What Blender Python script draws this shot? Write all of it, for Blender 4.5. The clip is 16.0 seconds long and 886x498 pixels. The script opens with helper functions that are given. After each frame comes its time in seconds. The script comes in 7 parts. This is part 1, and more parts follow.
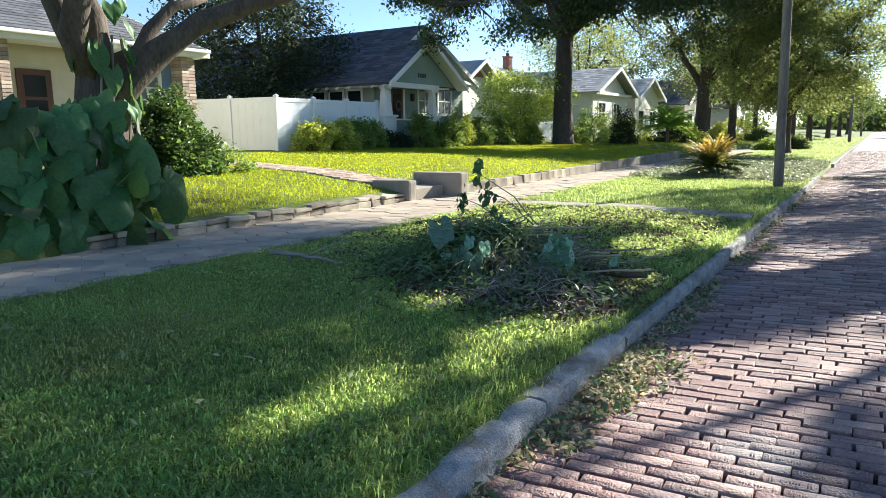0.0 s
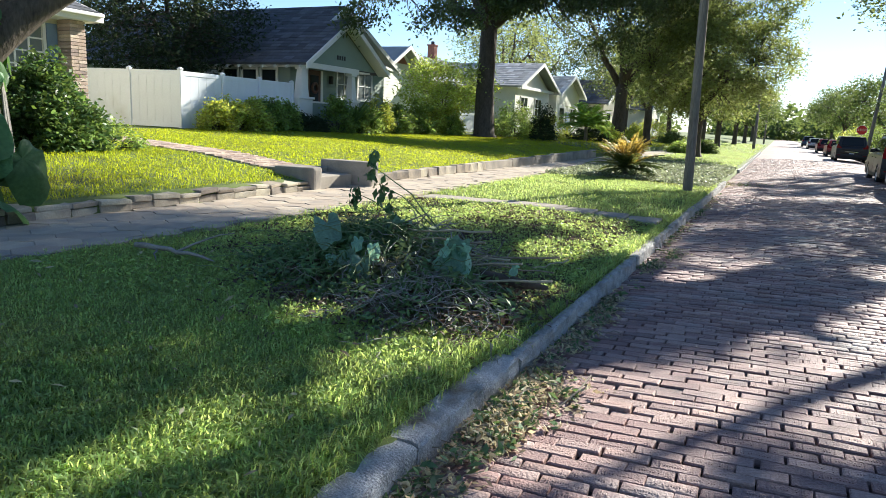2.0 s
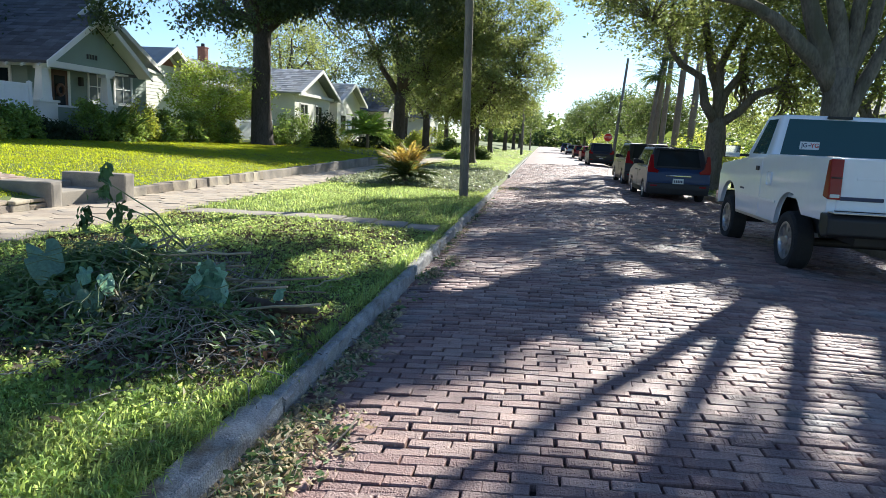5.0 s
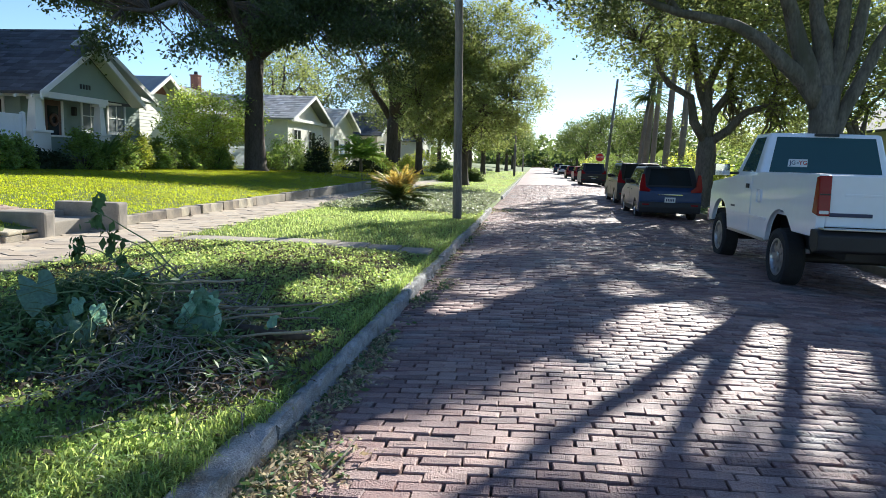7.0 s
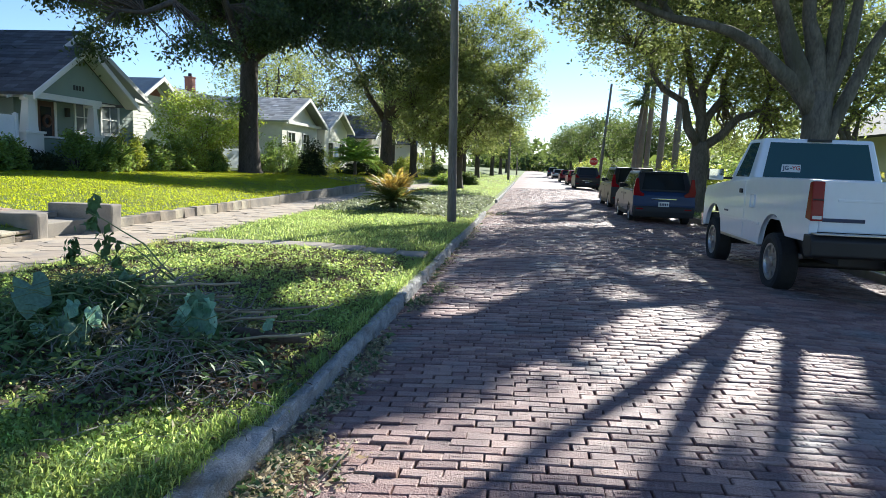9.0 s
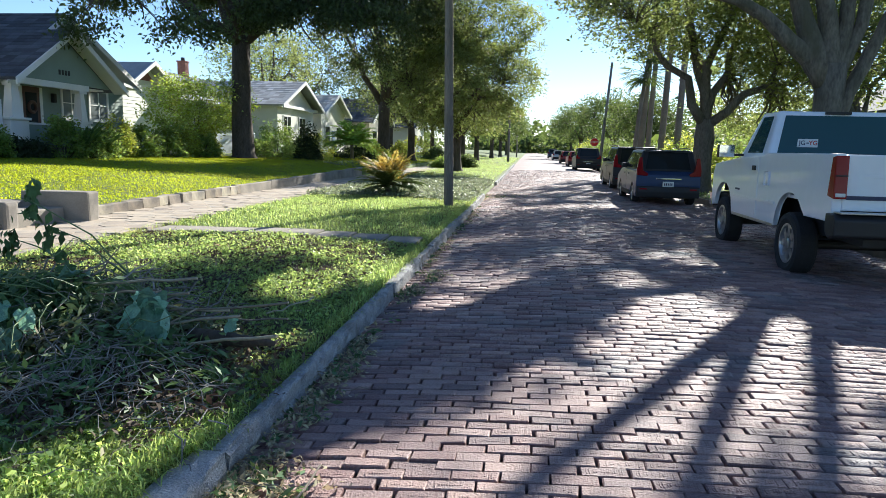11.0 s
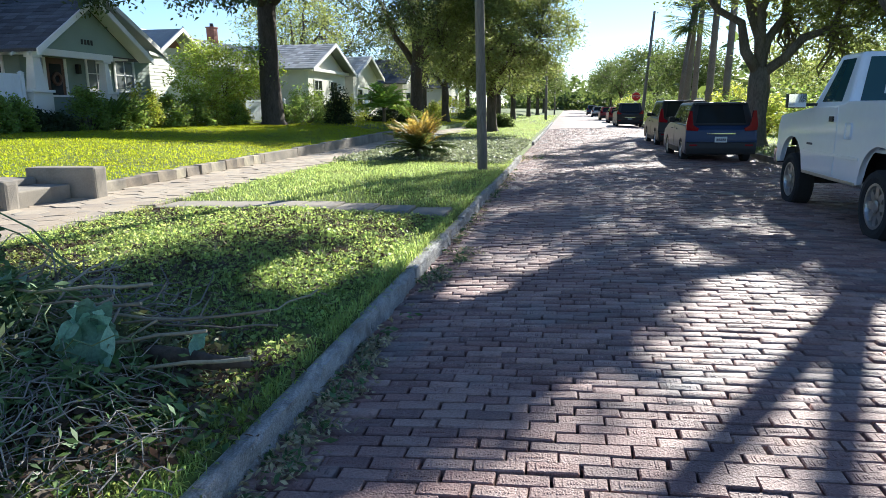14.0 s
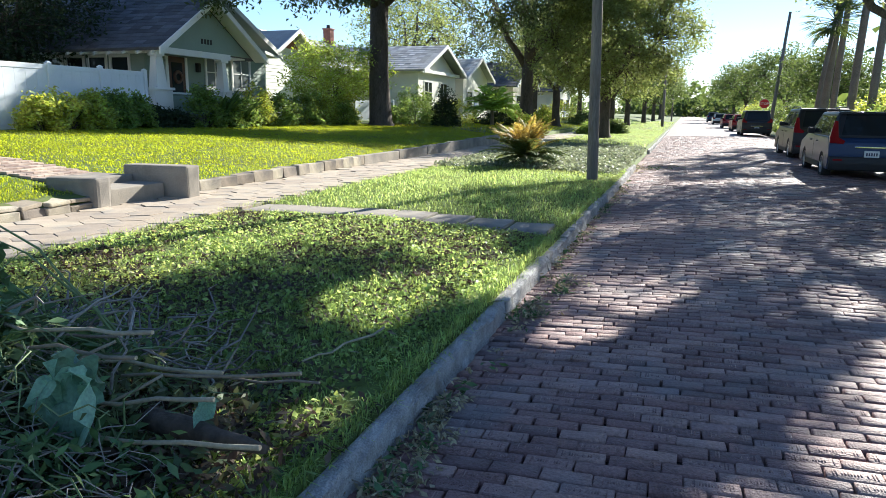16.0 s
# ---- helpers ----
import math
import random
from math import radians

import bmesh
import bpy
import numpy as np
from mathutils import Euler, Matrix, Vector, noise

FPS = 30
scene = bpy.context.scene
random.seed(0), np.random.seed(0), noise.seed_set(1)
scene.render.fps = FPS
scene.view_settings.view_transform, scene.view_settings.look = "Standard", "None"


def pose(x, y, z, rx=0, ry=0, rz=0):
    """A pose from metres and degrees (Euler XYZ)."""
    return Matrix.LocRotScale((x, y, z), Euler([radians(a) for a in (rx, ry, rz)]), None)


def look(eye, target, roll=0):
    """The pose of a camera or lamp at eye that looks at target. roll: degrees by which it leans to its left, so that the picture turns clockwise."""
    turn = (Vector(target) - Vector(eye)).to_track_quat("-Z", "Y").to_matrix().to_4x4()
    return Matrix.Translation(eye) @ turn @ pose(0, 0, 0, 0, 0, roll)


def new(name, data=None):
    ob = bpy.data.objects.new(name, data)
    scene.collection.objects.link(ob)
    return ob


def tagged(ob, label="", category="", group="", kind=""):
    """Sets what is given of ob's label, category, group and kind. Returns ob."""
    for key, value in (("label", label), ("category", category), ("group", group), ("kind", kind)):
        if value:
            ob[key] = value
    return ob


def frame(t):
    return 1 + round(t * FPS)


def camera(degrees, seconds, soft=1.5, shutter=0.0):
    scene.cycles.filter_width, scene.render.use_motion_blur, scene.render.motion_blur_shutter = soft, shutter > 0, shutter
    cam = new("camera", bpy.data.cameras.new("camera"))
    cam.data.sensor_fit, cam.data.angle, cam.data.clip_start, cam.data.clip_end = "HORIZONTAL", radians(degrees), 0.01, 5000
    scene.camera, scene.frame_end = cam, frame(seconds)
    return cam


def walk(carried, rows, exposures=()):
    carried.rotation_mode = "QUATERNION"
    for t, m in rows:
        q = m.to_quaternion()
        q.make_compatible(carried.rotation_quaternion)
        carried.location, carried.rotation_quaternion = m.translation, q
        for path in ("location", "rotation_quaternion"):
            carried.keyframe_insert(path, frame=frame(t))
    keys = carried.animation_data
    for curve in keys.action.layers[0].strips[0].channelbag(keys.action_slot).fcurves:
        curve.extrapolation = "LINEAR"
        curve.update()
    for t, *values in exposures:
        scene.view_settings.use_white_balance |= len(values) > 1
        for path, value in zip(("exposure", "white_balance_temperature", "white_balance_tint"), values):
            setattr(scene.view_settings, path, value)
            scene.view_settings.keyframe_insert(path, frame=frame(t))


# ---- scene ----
cam = camera(66.5, 16.0, soft=0.7)
PATH = [
    (0, (1.432, -0.966, 1.567), (0.374, 0.696, 1.224), -0.5),
    (0.5, (1.374, -0.908, 1.569), (0.296, 0.729, 1.169), 1.0),
    (1, (1.311, -0.777, 1.575), (0.368, 0.941, 1.178), 2.5),
    (1.5, (1.314, -0.586, 1.587), (0.475, 1.188, 1.201), 3.3),
    (2, (1.354, -0.314, 1.588), (0.503, 1.457, 1.215), 2.7),
    (2.5, (1.315, -0.178, 1.588), (0.487, 1.604, 1.214), 2.8),
    (3, (1.31, -0.035, 1.588), (0.515, 1.763, 1.217), 2.8),
    (3.5, (1.389, 0.108, 1.599), (0.609, 1.917, 1.252), 2.6),
    (4, (1.405, 0.131, 1.607), (0.827, 2.016, 1.274), 2.8),
    (4.5, (1.384, 0.168, 1.608), (1.066, 2.115, 1.282), 3.4),
    (4.7, (1.383, 0.156, 1.604), (1.102, 2.109, 1.277), 3.2),
    (7, (1.404, 0.134, 1.619), (1.146, 2.101, 1.361), 1.8),
    (7.5, (1.391, 0.127, 1.622), (1.137, 2.095, 1.372), 1.9),
    (8, (1.384, 0.134, 1.623), (1.135, 2.102, 1.374), 1.9),
    (8.5, (1.385, 0.124, 1.624), (1.139, 2.094, 1.376), 2.0),
    (9, (1.386, 0.125, 1.622), (1.146, 2.095, 1.374), 2.1),
    (9.5, (1.39, 0.155, 1.593), (1.153, 2.124, 1.33), 2.0),
    (11.8, (1.435, 1.018, 1.571), (1.179, 2.978, 1.264), -0.2),
    (12, (1.446, 1.054, 1.573), (1.175, 3.011, 1.263), -1.0),
    (12.5, (1.409, 1.17, 1.576), (1.092, 3.119, 1.257), -1.4),
    (13, (1.366, 1.286, 1.578), (1.038, 3.231, 1.248), -1.0),
    (13.5, (1.284, 1.512, 1.559), (0.933, 3.445, 1.184), -0.8),
    (14, (1.371, 1.73, 1.569), (1.021, 3.657, 1.16), -0.5),
    (14.5, (1.397, 1.932, 1.58), (1.033, 3.855, 1.168), -0.6),
    (15, (1.297, 2.126, 1.576), (0.925, 4.048, 1.163), 0.1),
    (15.5, (1.218, 2.396, 1.574), (0.796, 4.309, 1.17), 1.5),
    (16, (1.245, 2.672, 1.576), (0.6, 4.522, 1.175), 0.6),
]
walk(cam, [(t, look(eye, target, roll)) for t, eye, target, roll in PATH], [(0, 1.64, 5800, 8), (3, 1.46, 5750, 9), (9.5, 1.38, 5550, 9), (13, 1.41, 5550, 9), (16, 1.53, 5600, 9)])


# ---- light ----
SUN = Vector((0.60, 1.75, 1.0)).normalized()
SUN_EL = math.asin(SUN.z)
world = bpy.data.worlds.new("sky")
scene.world = world
world.use_nodes = True
wn = world.node_tree
sky = wn.nodes.new("ShaderNodeTexSky")
sky.sky_type, sky.sun_disc = "NISHITA", False
sky.sun_elevation, sky.sun_rotation = SUN_EL, math.atan2(SUN.x, SUN.y)
sky.air_density, sky.dust_density, sky.ozone_density = 0.85, 0.05, 1.6
wn.links.new(sky.outputs[0], wn.nodes["Background"].inputs[0])
wn.nodes["Background"].inputs[1].default_value = 0.063
lamp = bpy.data.lights.new("sun", "SUN")
lamp.energy, lamp.angle, lamp.color = 4.8, radians(0.55), (1.0, 0.885, 0.70)
sun = new("sun", lamp)
sun.matrix_world = look(SUN * 60, (0, 0, 0))


# ---- materials ----
def mat(name, base, rough=0.8, metal=0.0, spread=0.25, scale=6.0, fine=60.0, bump=0.15, bump_scale=None,
        second=None, stain=0.5, translucent=0.0, per="", coat=0.0, coords="Object", vary=1.0, stretch=None):
    """A surface with two scales of colour change, grain in its relief, and an optional second colour in patches."""
    m = bpy.data.materials.new(name)
    m.use_nodes = True
    nt = m.node_tree
    N, L = nt.nodes, nt.links
    b = N["Principled BSDF"]
    b.inputs["Roughness"].default_value = rough
    b.inputs["Metallic"].default_value = metal
    if coat:
        b.inputs["Coat Weight"].default_value = coat
        b.inputs["Coat Roughness"].default_value = 0.05
    tc = N.new("ShaderNodeTexCoord")
    coord = tc.outputs[coords]
    if stretch:
        mp = N.new("ShaderNodeMapping")
        mp.inputs["Scale"].default_value = stretch
        L.new(coord, mp.inputs["Vector"])
        coord = mp.outputs[0]
    n1, n2 = N.new("ShaderNodeTexNoise"), N.new("ShaderNodeTexNoise")
    n1.inputs["Scale"].default_value, n1.inputs["Detail"].default_value = scale, 5
    n2.inputs["Scale"].default_value, n2.inputs["Detail"].default_value = fine, 3
    for n in (n1, n2):
        L.new(coord, n.inputs["Vector"])
    ramp = N.new("ShaderNodeValToRGB")
    lo = [c * (1 - spread) for c in base] + [1]
    hi = [min(1, c * (1 + spread)) for c in base] + [1]
    ramp.color_ramp.elements[0].position, ramp.color_ramp.elements[0].color = 0.3, lo
    ramp.color_ramp.elements[1].position, ramp.color_ramp.elements[1].color = 0.7, hi
    mixv = N.new("ShaderNodeMath")
    mixv.operation = "MULTIPLY_ADD"
    L.new(n2.outputs[0], mixv.inputs[0])
    mixv.inputs[1].default_value = 0.5
    half = N.new("ShaderNodeMath")
    half.operation = "MULTIPLY"
    half.inputs[1].default_value = 0.5
    L.new(n1.outputs[0], half.inputs[0])
    L.new(half.outputs[0], mixv.inputs[2])
    L.new(mixv.outputs[0], ramp.inputs[0])
    colour = ramp.outputs[0]
    if second is not None:
        n3 = N.new("ShaderNodeTexNoise")
        n3.inputs["Scale"].default_value, n3.inputs["Detail"].default_value = scale * 0.45, 6
        L.new(coord, n3.inputs["Vector"])
        r3 = N.new("ShaderNodeValToRGB")
        r3.color_ramp.elements[0].position = 0.62 - 0.25 * stain
        r3.color_ramp.elements[1].position = 0.78 - 0.2 * stain
        L.new(n3.outputs[0], r3.inputs[0])
        mx = N.new("ShaderNodeMixRGB")
        mx.inputs[2].default_value = [*second, 1]
        L.new(r3.outputs[0], mx.inputs[0])
        L.new(colour, mx.inputs[1])
        colour = mx.outputs[0]
    if per:
        hs = N.new("ShaderNodeHueSaturation")
        src = N.new("ShaderNodeObjectInfo").outputs["Random"] if per == "object" else N.new("ShaderNodeNewGeometry").outputs["Random Per Island"]
        for sock, a, w in (("Hue", 0.5 - 0.015 * vary, 0.03 * vary), ("Saturation", 1 - 0.25 * vary, 0.5 * vary), ("Value", 1 - 0.38 * vary, 0.76 * vary)):
            ma = N.new("ShaderNodeMath")
            ma.operation = "MULTIPLY_ADD"
            ma.inputs[1].default_value, ma.inputs[2].default_value = w, a
            if sock == "Saturation":
                fr = N.new("ShaderNodeMath")
                fr.operation = "PINGPONG"
                fr.inputs[1].default_value = 0.37
                L.new(src, fr.inputs[0])
                L.new(fr.outputs[0], ma.inputs[0])
            else:
                L.new(src, ma.inputs[0])
            L.new(ma.outputs[0], hs.inputs[sock])
        L.new(colour, hs.inputs["Color"])
        colour = hs.outputs[0]
    L.new(colour, b.inputs["Base Color"])
    if bump:
        bp = N.new("ShaderNodeBump")
        bp.inputs["Strength"].default_value = bump
        bp.inputs["Distance"].default_value = 0.02
        if bump_scale:
            n4 = N.new("ShaderNodeTexNoise")
            n4.inputs["Scale"].default_value, n4.inputs["Detail"].default_value = bump_scale, 6
            L.new(coord, n4.inputs["Vector"])
            L.new(n4.outputs[0], bp.inputs["Height"])
        else:
            L.new(mixv.outputs[0], bp.inputs["Height"])
        L.new(bp.outputs[0], b.inputs["Normal"])
    if translucent:
        b.inputs["Specular IOR Level"].default_value = 0.25
        tr = N.new("ShaderNodeBsdfTranslucent")
        hs2 = N.new("ShaderNodeHueSaturation")
        hs2.inputs["Value"].default_value, hs2.inputs["Saturation"].default_value = 2.6, 1.15
        hs2.inputs["Hue"].default_value = 0.458
        L.new(colour, hs2.inputs["Color"])
        L.new(hs2.outputs[0], tr.inputs[0])
        ms = N.new("ShaderNodeMixShader")
        ms.inputs[0].default_value = translucent
        L.new(b.outputs[0], ms.inputs[1])
        L.new(tr.outputs[0], ms.inputs[2])
        L.new(ms.outputs[0], N["Material Output"].inputs[0])
    return m


def glass(name, tint, rough=0.03):
    """Dark window glass: glossy over a dim room behind."""
    m = bpy.data.materials.new(name)
    m.use_nodes = True
    b = m.node_tree.nodes["Principled BSDF"]
    b.inputs["Base Color"].default_value = [*tint, 1]
    b.inputs["Roughness"].default_value = rough
    b.inputs["Specular IOR Level"].default_value = 0.28
    return m


def glow(name, colour, strength):
    m = bpy.data.materials.new(name)
    m.use_nodes = True
    b = m.node_tree.nodes["Principled BSDF"]
    b.inputs["Base Color"].default_value = [*colour, 1]
    b.inputs["Emission Color"].default_value = [*colour, 1]
    b.inputs["Emission Strength"].default_value = strength
    return m


M_SOIL = mat("lawn_soil", (0.115, 0.155, 0.032), 0.95, spread=0.4, scale=1.3, fine=40, bump=0.6, second=(0.105, 0.115, 0.038), stain=0.42)
# sand made nearly black: the shade of the deep joints is put into its colour
M_ROADBED = mat("shaded_joint_sand", (0.026, 0.022, 0.020), 0.95, spread=0.3, scale=3, fine=80, bump=0.4)
M_BRICK = mat("street_brick", (0.270, 0.146, 0.126), 0.62, spread=0.45, scale=3.0, fine=55, bump=0.7, bump_scale=70, second=(0.200, 0.172, 0.172), stain=0.42, per="island")
M_BRICKO = mat("street_brick_near", (0.270, 0.146, 0.126), 0.62, spread=0.45, scale=3.0, fine=55, bump=0.7, bump_scale=70, second=(0.200, 0.172, 0.172), stain=0.42, per="object")
M_FARBRICK = mat("street_brick_far", (0.215, 0.138, 0.120), 0.7, spread=0.3, scale=1.2, fine=8, bump=0.3, second=(0.22, 0.19, 0.18), stain=0.4)
M_GRANITE = mat("kerb_granite", (0.36, 0.355, 0.345), 0.85, spread=0.6, scale=9, fine=120, bump=0.9, bump_scale=70, second=(0.20, 0.165, 0.12), stain=0.25)
M_PAVER = mat("hex_paver", (0.41, 0.335, 0.25), 0.88, spread=0.25, scale=3, fine=70, bump=0.4, second=(0.25, 0.23, 0.20), stain=0.4, per="object", vary=0.4)
M_PAVERI = mat("hex_paver_far", (0.41, 0.335, 0.25), 0.88, spread=0.25, scale=3, fine=70, bump=0.4, second=(0.25, 0.23, 0.20), stain=0.4, per="island", vary=0.4)
M_CONCRETE = mat("old_concrete", (0.32, 0.285, 0.235), 0.9, spread=0.25, scale=3, fine=60, bump=0.4, second=(0.17, 0.155, 0.14), stain=0.5)
M_CAP = mat("wall_stone", (0.36, 0.30, 0.215), 0.9, spread=0.3, scale=4, fine=60, bump=0.5, second=(0.15, 0.13, 0.11), stain=0.6, per="object")
M_PATH = mat("path_brick", (0.26, 0.17, 0.13), 0.85, spread=0.3, scale=4, fine=40, bump=0.4, per="island")
# verge copy of the grass: the blue of its shade is put into the colour
M_GRASS = mat("grass_blade", (0.195, 0.300, 0.080), 0.42, spread=0.3, scale=0.8, fine=9, bump=0, second=(0.24, 0.25, 0.085), stain=0.2, translucent=0.55, per="island", vary=0.85)
# terrace copy of the same grass: the yellow of sunlight is put into the colour
M_LAWN = mat("lawn_blade", (0.205, 0.285, 0.028), 0.6, spread=0.25, scale=0.8, fine=9, bump=0, second=(0.22, 0.26, 0.035), stain=0.15, translucent=0.55, per="island", vary=0.3)
M_BROWN = mat("brown_litter_leaf", (0.095, 0.070, 0.045), 0.8, spread=0.5, scale=4, fine=30, bump=0, translucent=0.1, per="island")
M_CLOVER = mat("ground_cover_leaf", (0.16, 0.20, 0.11), 0.5, spread=0.35, scale=1, fine=12, bump=0, translucent=0.3, per="island")
M_OAKLEAF = mat("oak_leaf", (0.058, 0.088, 0.026), 0.45, spread=0.35, scale=0.5, fine=5, bump=0, translucent=0.38, per="island", vary=0.8)
M_LIGHTLEAF = mat("light_oak_leaf", (0.115, 0.162, 0.048), 0.5, spread=0.35, scale=0.5, fine=5, bump=0, translucent=0.55, per="island", vary=0.7)
M_DARKLEAF = mat("dark_evergreen_leaf", (0.026, 0.048, 0.016), 0.62, spread=0.35, scale=0.6, fine=6, bump=0, translucent=0.2, per="island")
M_SHRUBLEAF = mat("shrub_leaf", (0.125, 0.22, 0.035), 0.5, spread=0.35, scale=1.5, fine=9, bump=0, translucent=0.45, per="island")
M_YELLOWLEAF = mat("yellow_green_leaf", (0.25, 0.33, 0.035), 0.5, spread=0.3, scale=1.5, fine=9, bump=0, translucent=0.4, per="island")
M_FARLEAF = mat("far_leaf", (0.070, 0.115, 0.032), 0.62, spread=0.35, scale=0.3, fine=2, bump=0, translucent=0.4, per="island", vary=0.6)
M_LIMELEAF = mat("lime_green_leaf", (0.17, 0.27, 0.035), 0.5, spread=0.3, scale=1.5, fine=9, bump=0, translucent=0.45, per="island")
M_GLOSSLEAF = mat("glossy_green_leaf", (0.055, 0.12, 0.022), 0.35, spread=0.35, scale=1.5, fine=9, bump=0, translucent=0.4, per="island")
M_PALM = mat("palm_leaf", (0.13, 0.27, 0.03), 0.62, spread=0.3, scale=1.5, fine=9, bump=0, translucent=0.4, per="island")
M_CYCAD = mat("cycad_leaf", (0.30, 0.27, 0.040), 0.5, spread=0.5, scale=2, fine=9, bump=0, translucent=0.3, per="island")
# darker green for the fronds that stand at a low angle
M_CYCADLOW = mat("low_cycad_leaf", (0.085, 0.130, 0.028), 0.5, spread=0.35, scale=2, fine=9, bump=0, translucent=0.3, per="island")
M_EAR = mat("elephant_ear_leaf", (0.058, 0.160, 0.042), 0.45, spread=0.3, scale=2.5, fine=25, bump=0.25, translucent=0.3, per="object")
M_STEM = mat("green_stem", (0.15, 0.21, 0.08), 0.5, spread=0.25, scale=5, fine=40, bump=0.2)
M_BARK = mat("oak_bark", (0.085, 0.068, 0.052), 0.95, spread=0.6, scale=5, fine=28, bump=1.0, bump_scale=16, stretch=(1, 1, 0.3))
M_GREYBARK = mat("grey_oak_bark", (0.145, 0.128, 0.105), 0.95, spread=0.6, scale=5, fine=24, bump=1.0, bump_scale=18, stretch=(1, 1, 0.35), second=(0.09, 0.085, 0.06), stain=0.4)
M_PALMBARK = mat("palm_bark", (0.20, 0.17, 0.14), 0.92, spread=0.35, scale=2, fine=20, bump=0.7)
M_POLE = mat("weathered_pole_wood", (0.22, 0.19, 0.155), 0.9, spread=0.45, scale=6, fine=50, bump=0.8, stretch=(1, 1, 0.12), second=(0.12, 0.105, 0.09), stain=0.4)
M_DRYLEAF = mat("dry_leaf", (0.34, 0.31, 0.17), 0.7, spread=0.4, scale=4, fine=30, bump=0, translucent=0.25, per="island")
M_WILT = mat("wilted_leaf", (0.19, 0.36, 0.26), 0.5, spread=0.35, scale=6, fine=40, bump=0.3, translucent=0.25, per="object")
M_PILELEAF = mat("cut_leaf", (0.088, 0.172, 0.056), 0.55, spread=0.45, scale=3, fine=20, bump=0, second=(0.12, 0.095, 0.06), stain=0.3, translucent=0.16, per="island", vary=0.65)
M_TWIG = mat("grey_twig", (0.27, 0.245, 0.215), 0.85, spread=0.35, scale=8, fine=60, bump=0.3, per="island")
M_STICK = mat("cut_stick", (0.28, 0.235, 0.15), 0.8, spread=0.3, scale=8, fine=60, bump=0.3, per="object")
M_CUT = mat("fresh_cut_wood", (0.55, 0.45, 0.30), 0.8, spread=0.2, scale=20, fine=90, bump=0.2)
M_WHITE = mat("white_paint", (0.78, 0.77, 0.73), 0.55, spread=0.06, scale=2, fine=30, bump=0.08)
M_VINYL = mat("white_vinyl", (0.75, 0.785, 0.83), 0.42, spread=0.05, scale=1.5, fine=20, bump=0.03, second=(0.64, 0.66, 0.66), stain=0.15)
M_SAGE = mat("sage_siding", (0.235, 0.300, 0.255), 0.62, spread=0.07, scale=2, fine=40, bump=0.1)
M_CREAM = mat("cream_stucco", (0.66, 0.60, 0.46), 0.8, spread=0.1, scale=3, fine=50, bump=0.25)
M_PALE = mat("pale_siding", (0.72, 0.71, 0.62), 0.65, spread=0.06, scale=2, fine=40, bump=0.1)
M_BLUEGREY = mat("blue_shutter", (0.16, 0.23, 0.34), 0.6, spread=0.12, scale=4, fine=40, bump=0.1)
M_SHINGLE = mat("dark_shingle", (0.10, 0.106, 0.125), 0.92, spread=0.35, scale=2, fine=30, bump=0.5, per="island")
M_SHINGLE2 = mat("grey_shingle", (0.40, 0.41, 0.42), 0.92, spread=0.2, scale=2, fine=30, bump=0.5, per="island")
M_HOUSEBRICK = mat("buff_brick", (0.45, 0.33, 0.25), 0.88, spread=0.25, scale=5, fine=60, bump=0.4, per="object")
M_CHIMNEY = mat("chimney_brick", (0.30, 0.13, 0.09), 0.9, spread=0.3, scale=5, fine=40, bump=0.4)
M_WOODDOOR = mat("brown_door_wood", (0.10, 0.045, 0.025), 0.5, spread=0.3, scale=4, fine=40, bump=0.2)
M_DARKWALL = mat("porch_wall_paint", (0.17, 0.19, 0.17), 0.8, spread=0.1, scale=3, fine=40, bump=0.1)
M_PANE = glass("window_glass", (0.02, 0.026, 0.03))
M_BLIND = glass("blind_behind_glass", (0.17, 0.19, 0.19), 0.08)
M_CARGLASS = glass("car_glass", (0.018, 0.022, 0.024))
M_TRUCKGLASS = glass("tinted_truck_glass", (0.025, 0.075, 0.085), 0.02)
M_TRUCK = mat("white_truck_paint", (0.80, 0.85, 0.91), 0.28, spread=0.03, scale=1, fine=8, bump=0, coat=0.6)
M_NAVY = mat("dark_blue_car_paint", (0.014, 0.036, 0.105), 0.36, spread=0.1, scale=1, fine=8, bump=0, coat=0.15)
M_BLACKCAR = mat("black_car_paint", (0.012, 0.012, 0.014), 0.42, spread=0.1, scale=1, fine=8, bump=0, coat=0.1)
M_REDCAR = mat("red_car_paint", (0.30, 0.03, 0.025), 0.42, spread=0.1, scale=1, fine=8, bump=0, coat=0.1)
M_SILVER = mat("silver_car_paint", (0.55, 0.57, 0.58), 0.28, spread=0.05, scale=1, fine=8, bump=0, coat=0.6)
M_RUBBER = mat("tyre_rubber", (0.020, 0.020, 0.021), 0.85, spread=0.3, scale=10, fine=60, bump=0.3)
M_STEEL = mat("wheel_steel", (0.50, 0.50, 0.50), 0.3, metal=0.9, spread=0.15, scale=5, fine=40, bump=0.05)
M_CHROME = mat("chrome", (0.72, 0.72, 0.73), 0.08, metal=1.0, spread=0.03, scale=5, fine=40, bump=0)
M_BLACKTRIM = mat("black_plastic", (0.018, 0.018, 0.019), 0.55, spread=0.2, scale=5, fine=60, bump=0.1)
M_TAIL = glass("red_lamp_lens", (0.23, 0.006, 0.010), 0.16)
M_PLATE = mat("number_plate", (0.70, 0.72, 0.70), 0.4, spread=0.05, scale=8, fine=60, bump=0)
M_INK = mat("dark_lettering", (0.03, 0.04, 0.09), 0.5, spread=0.1, scale=8, fine=60, bump=0)
M_REDINK = mat("red_lettering", (0.45, 0.04, 0.03), 0.5, spread=0.1, scale=8, fine=60, bump=0)
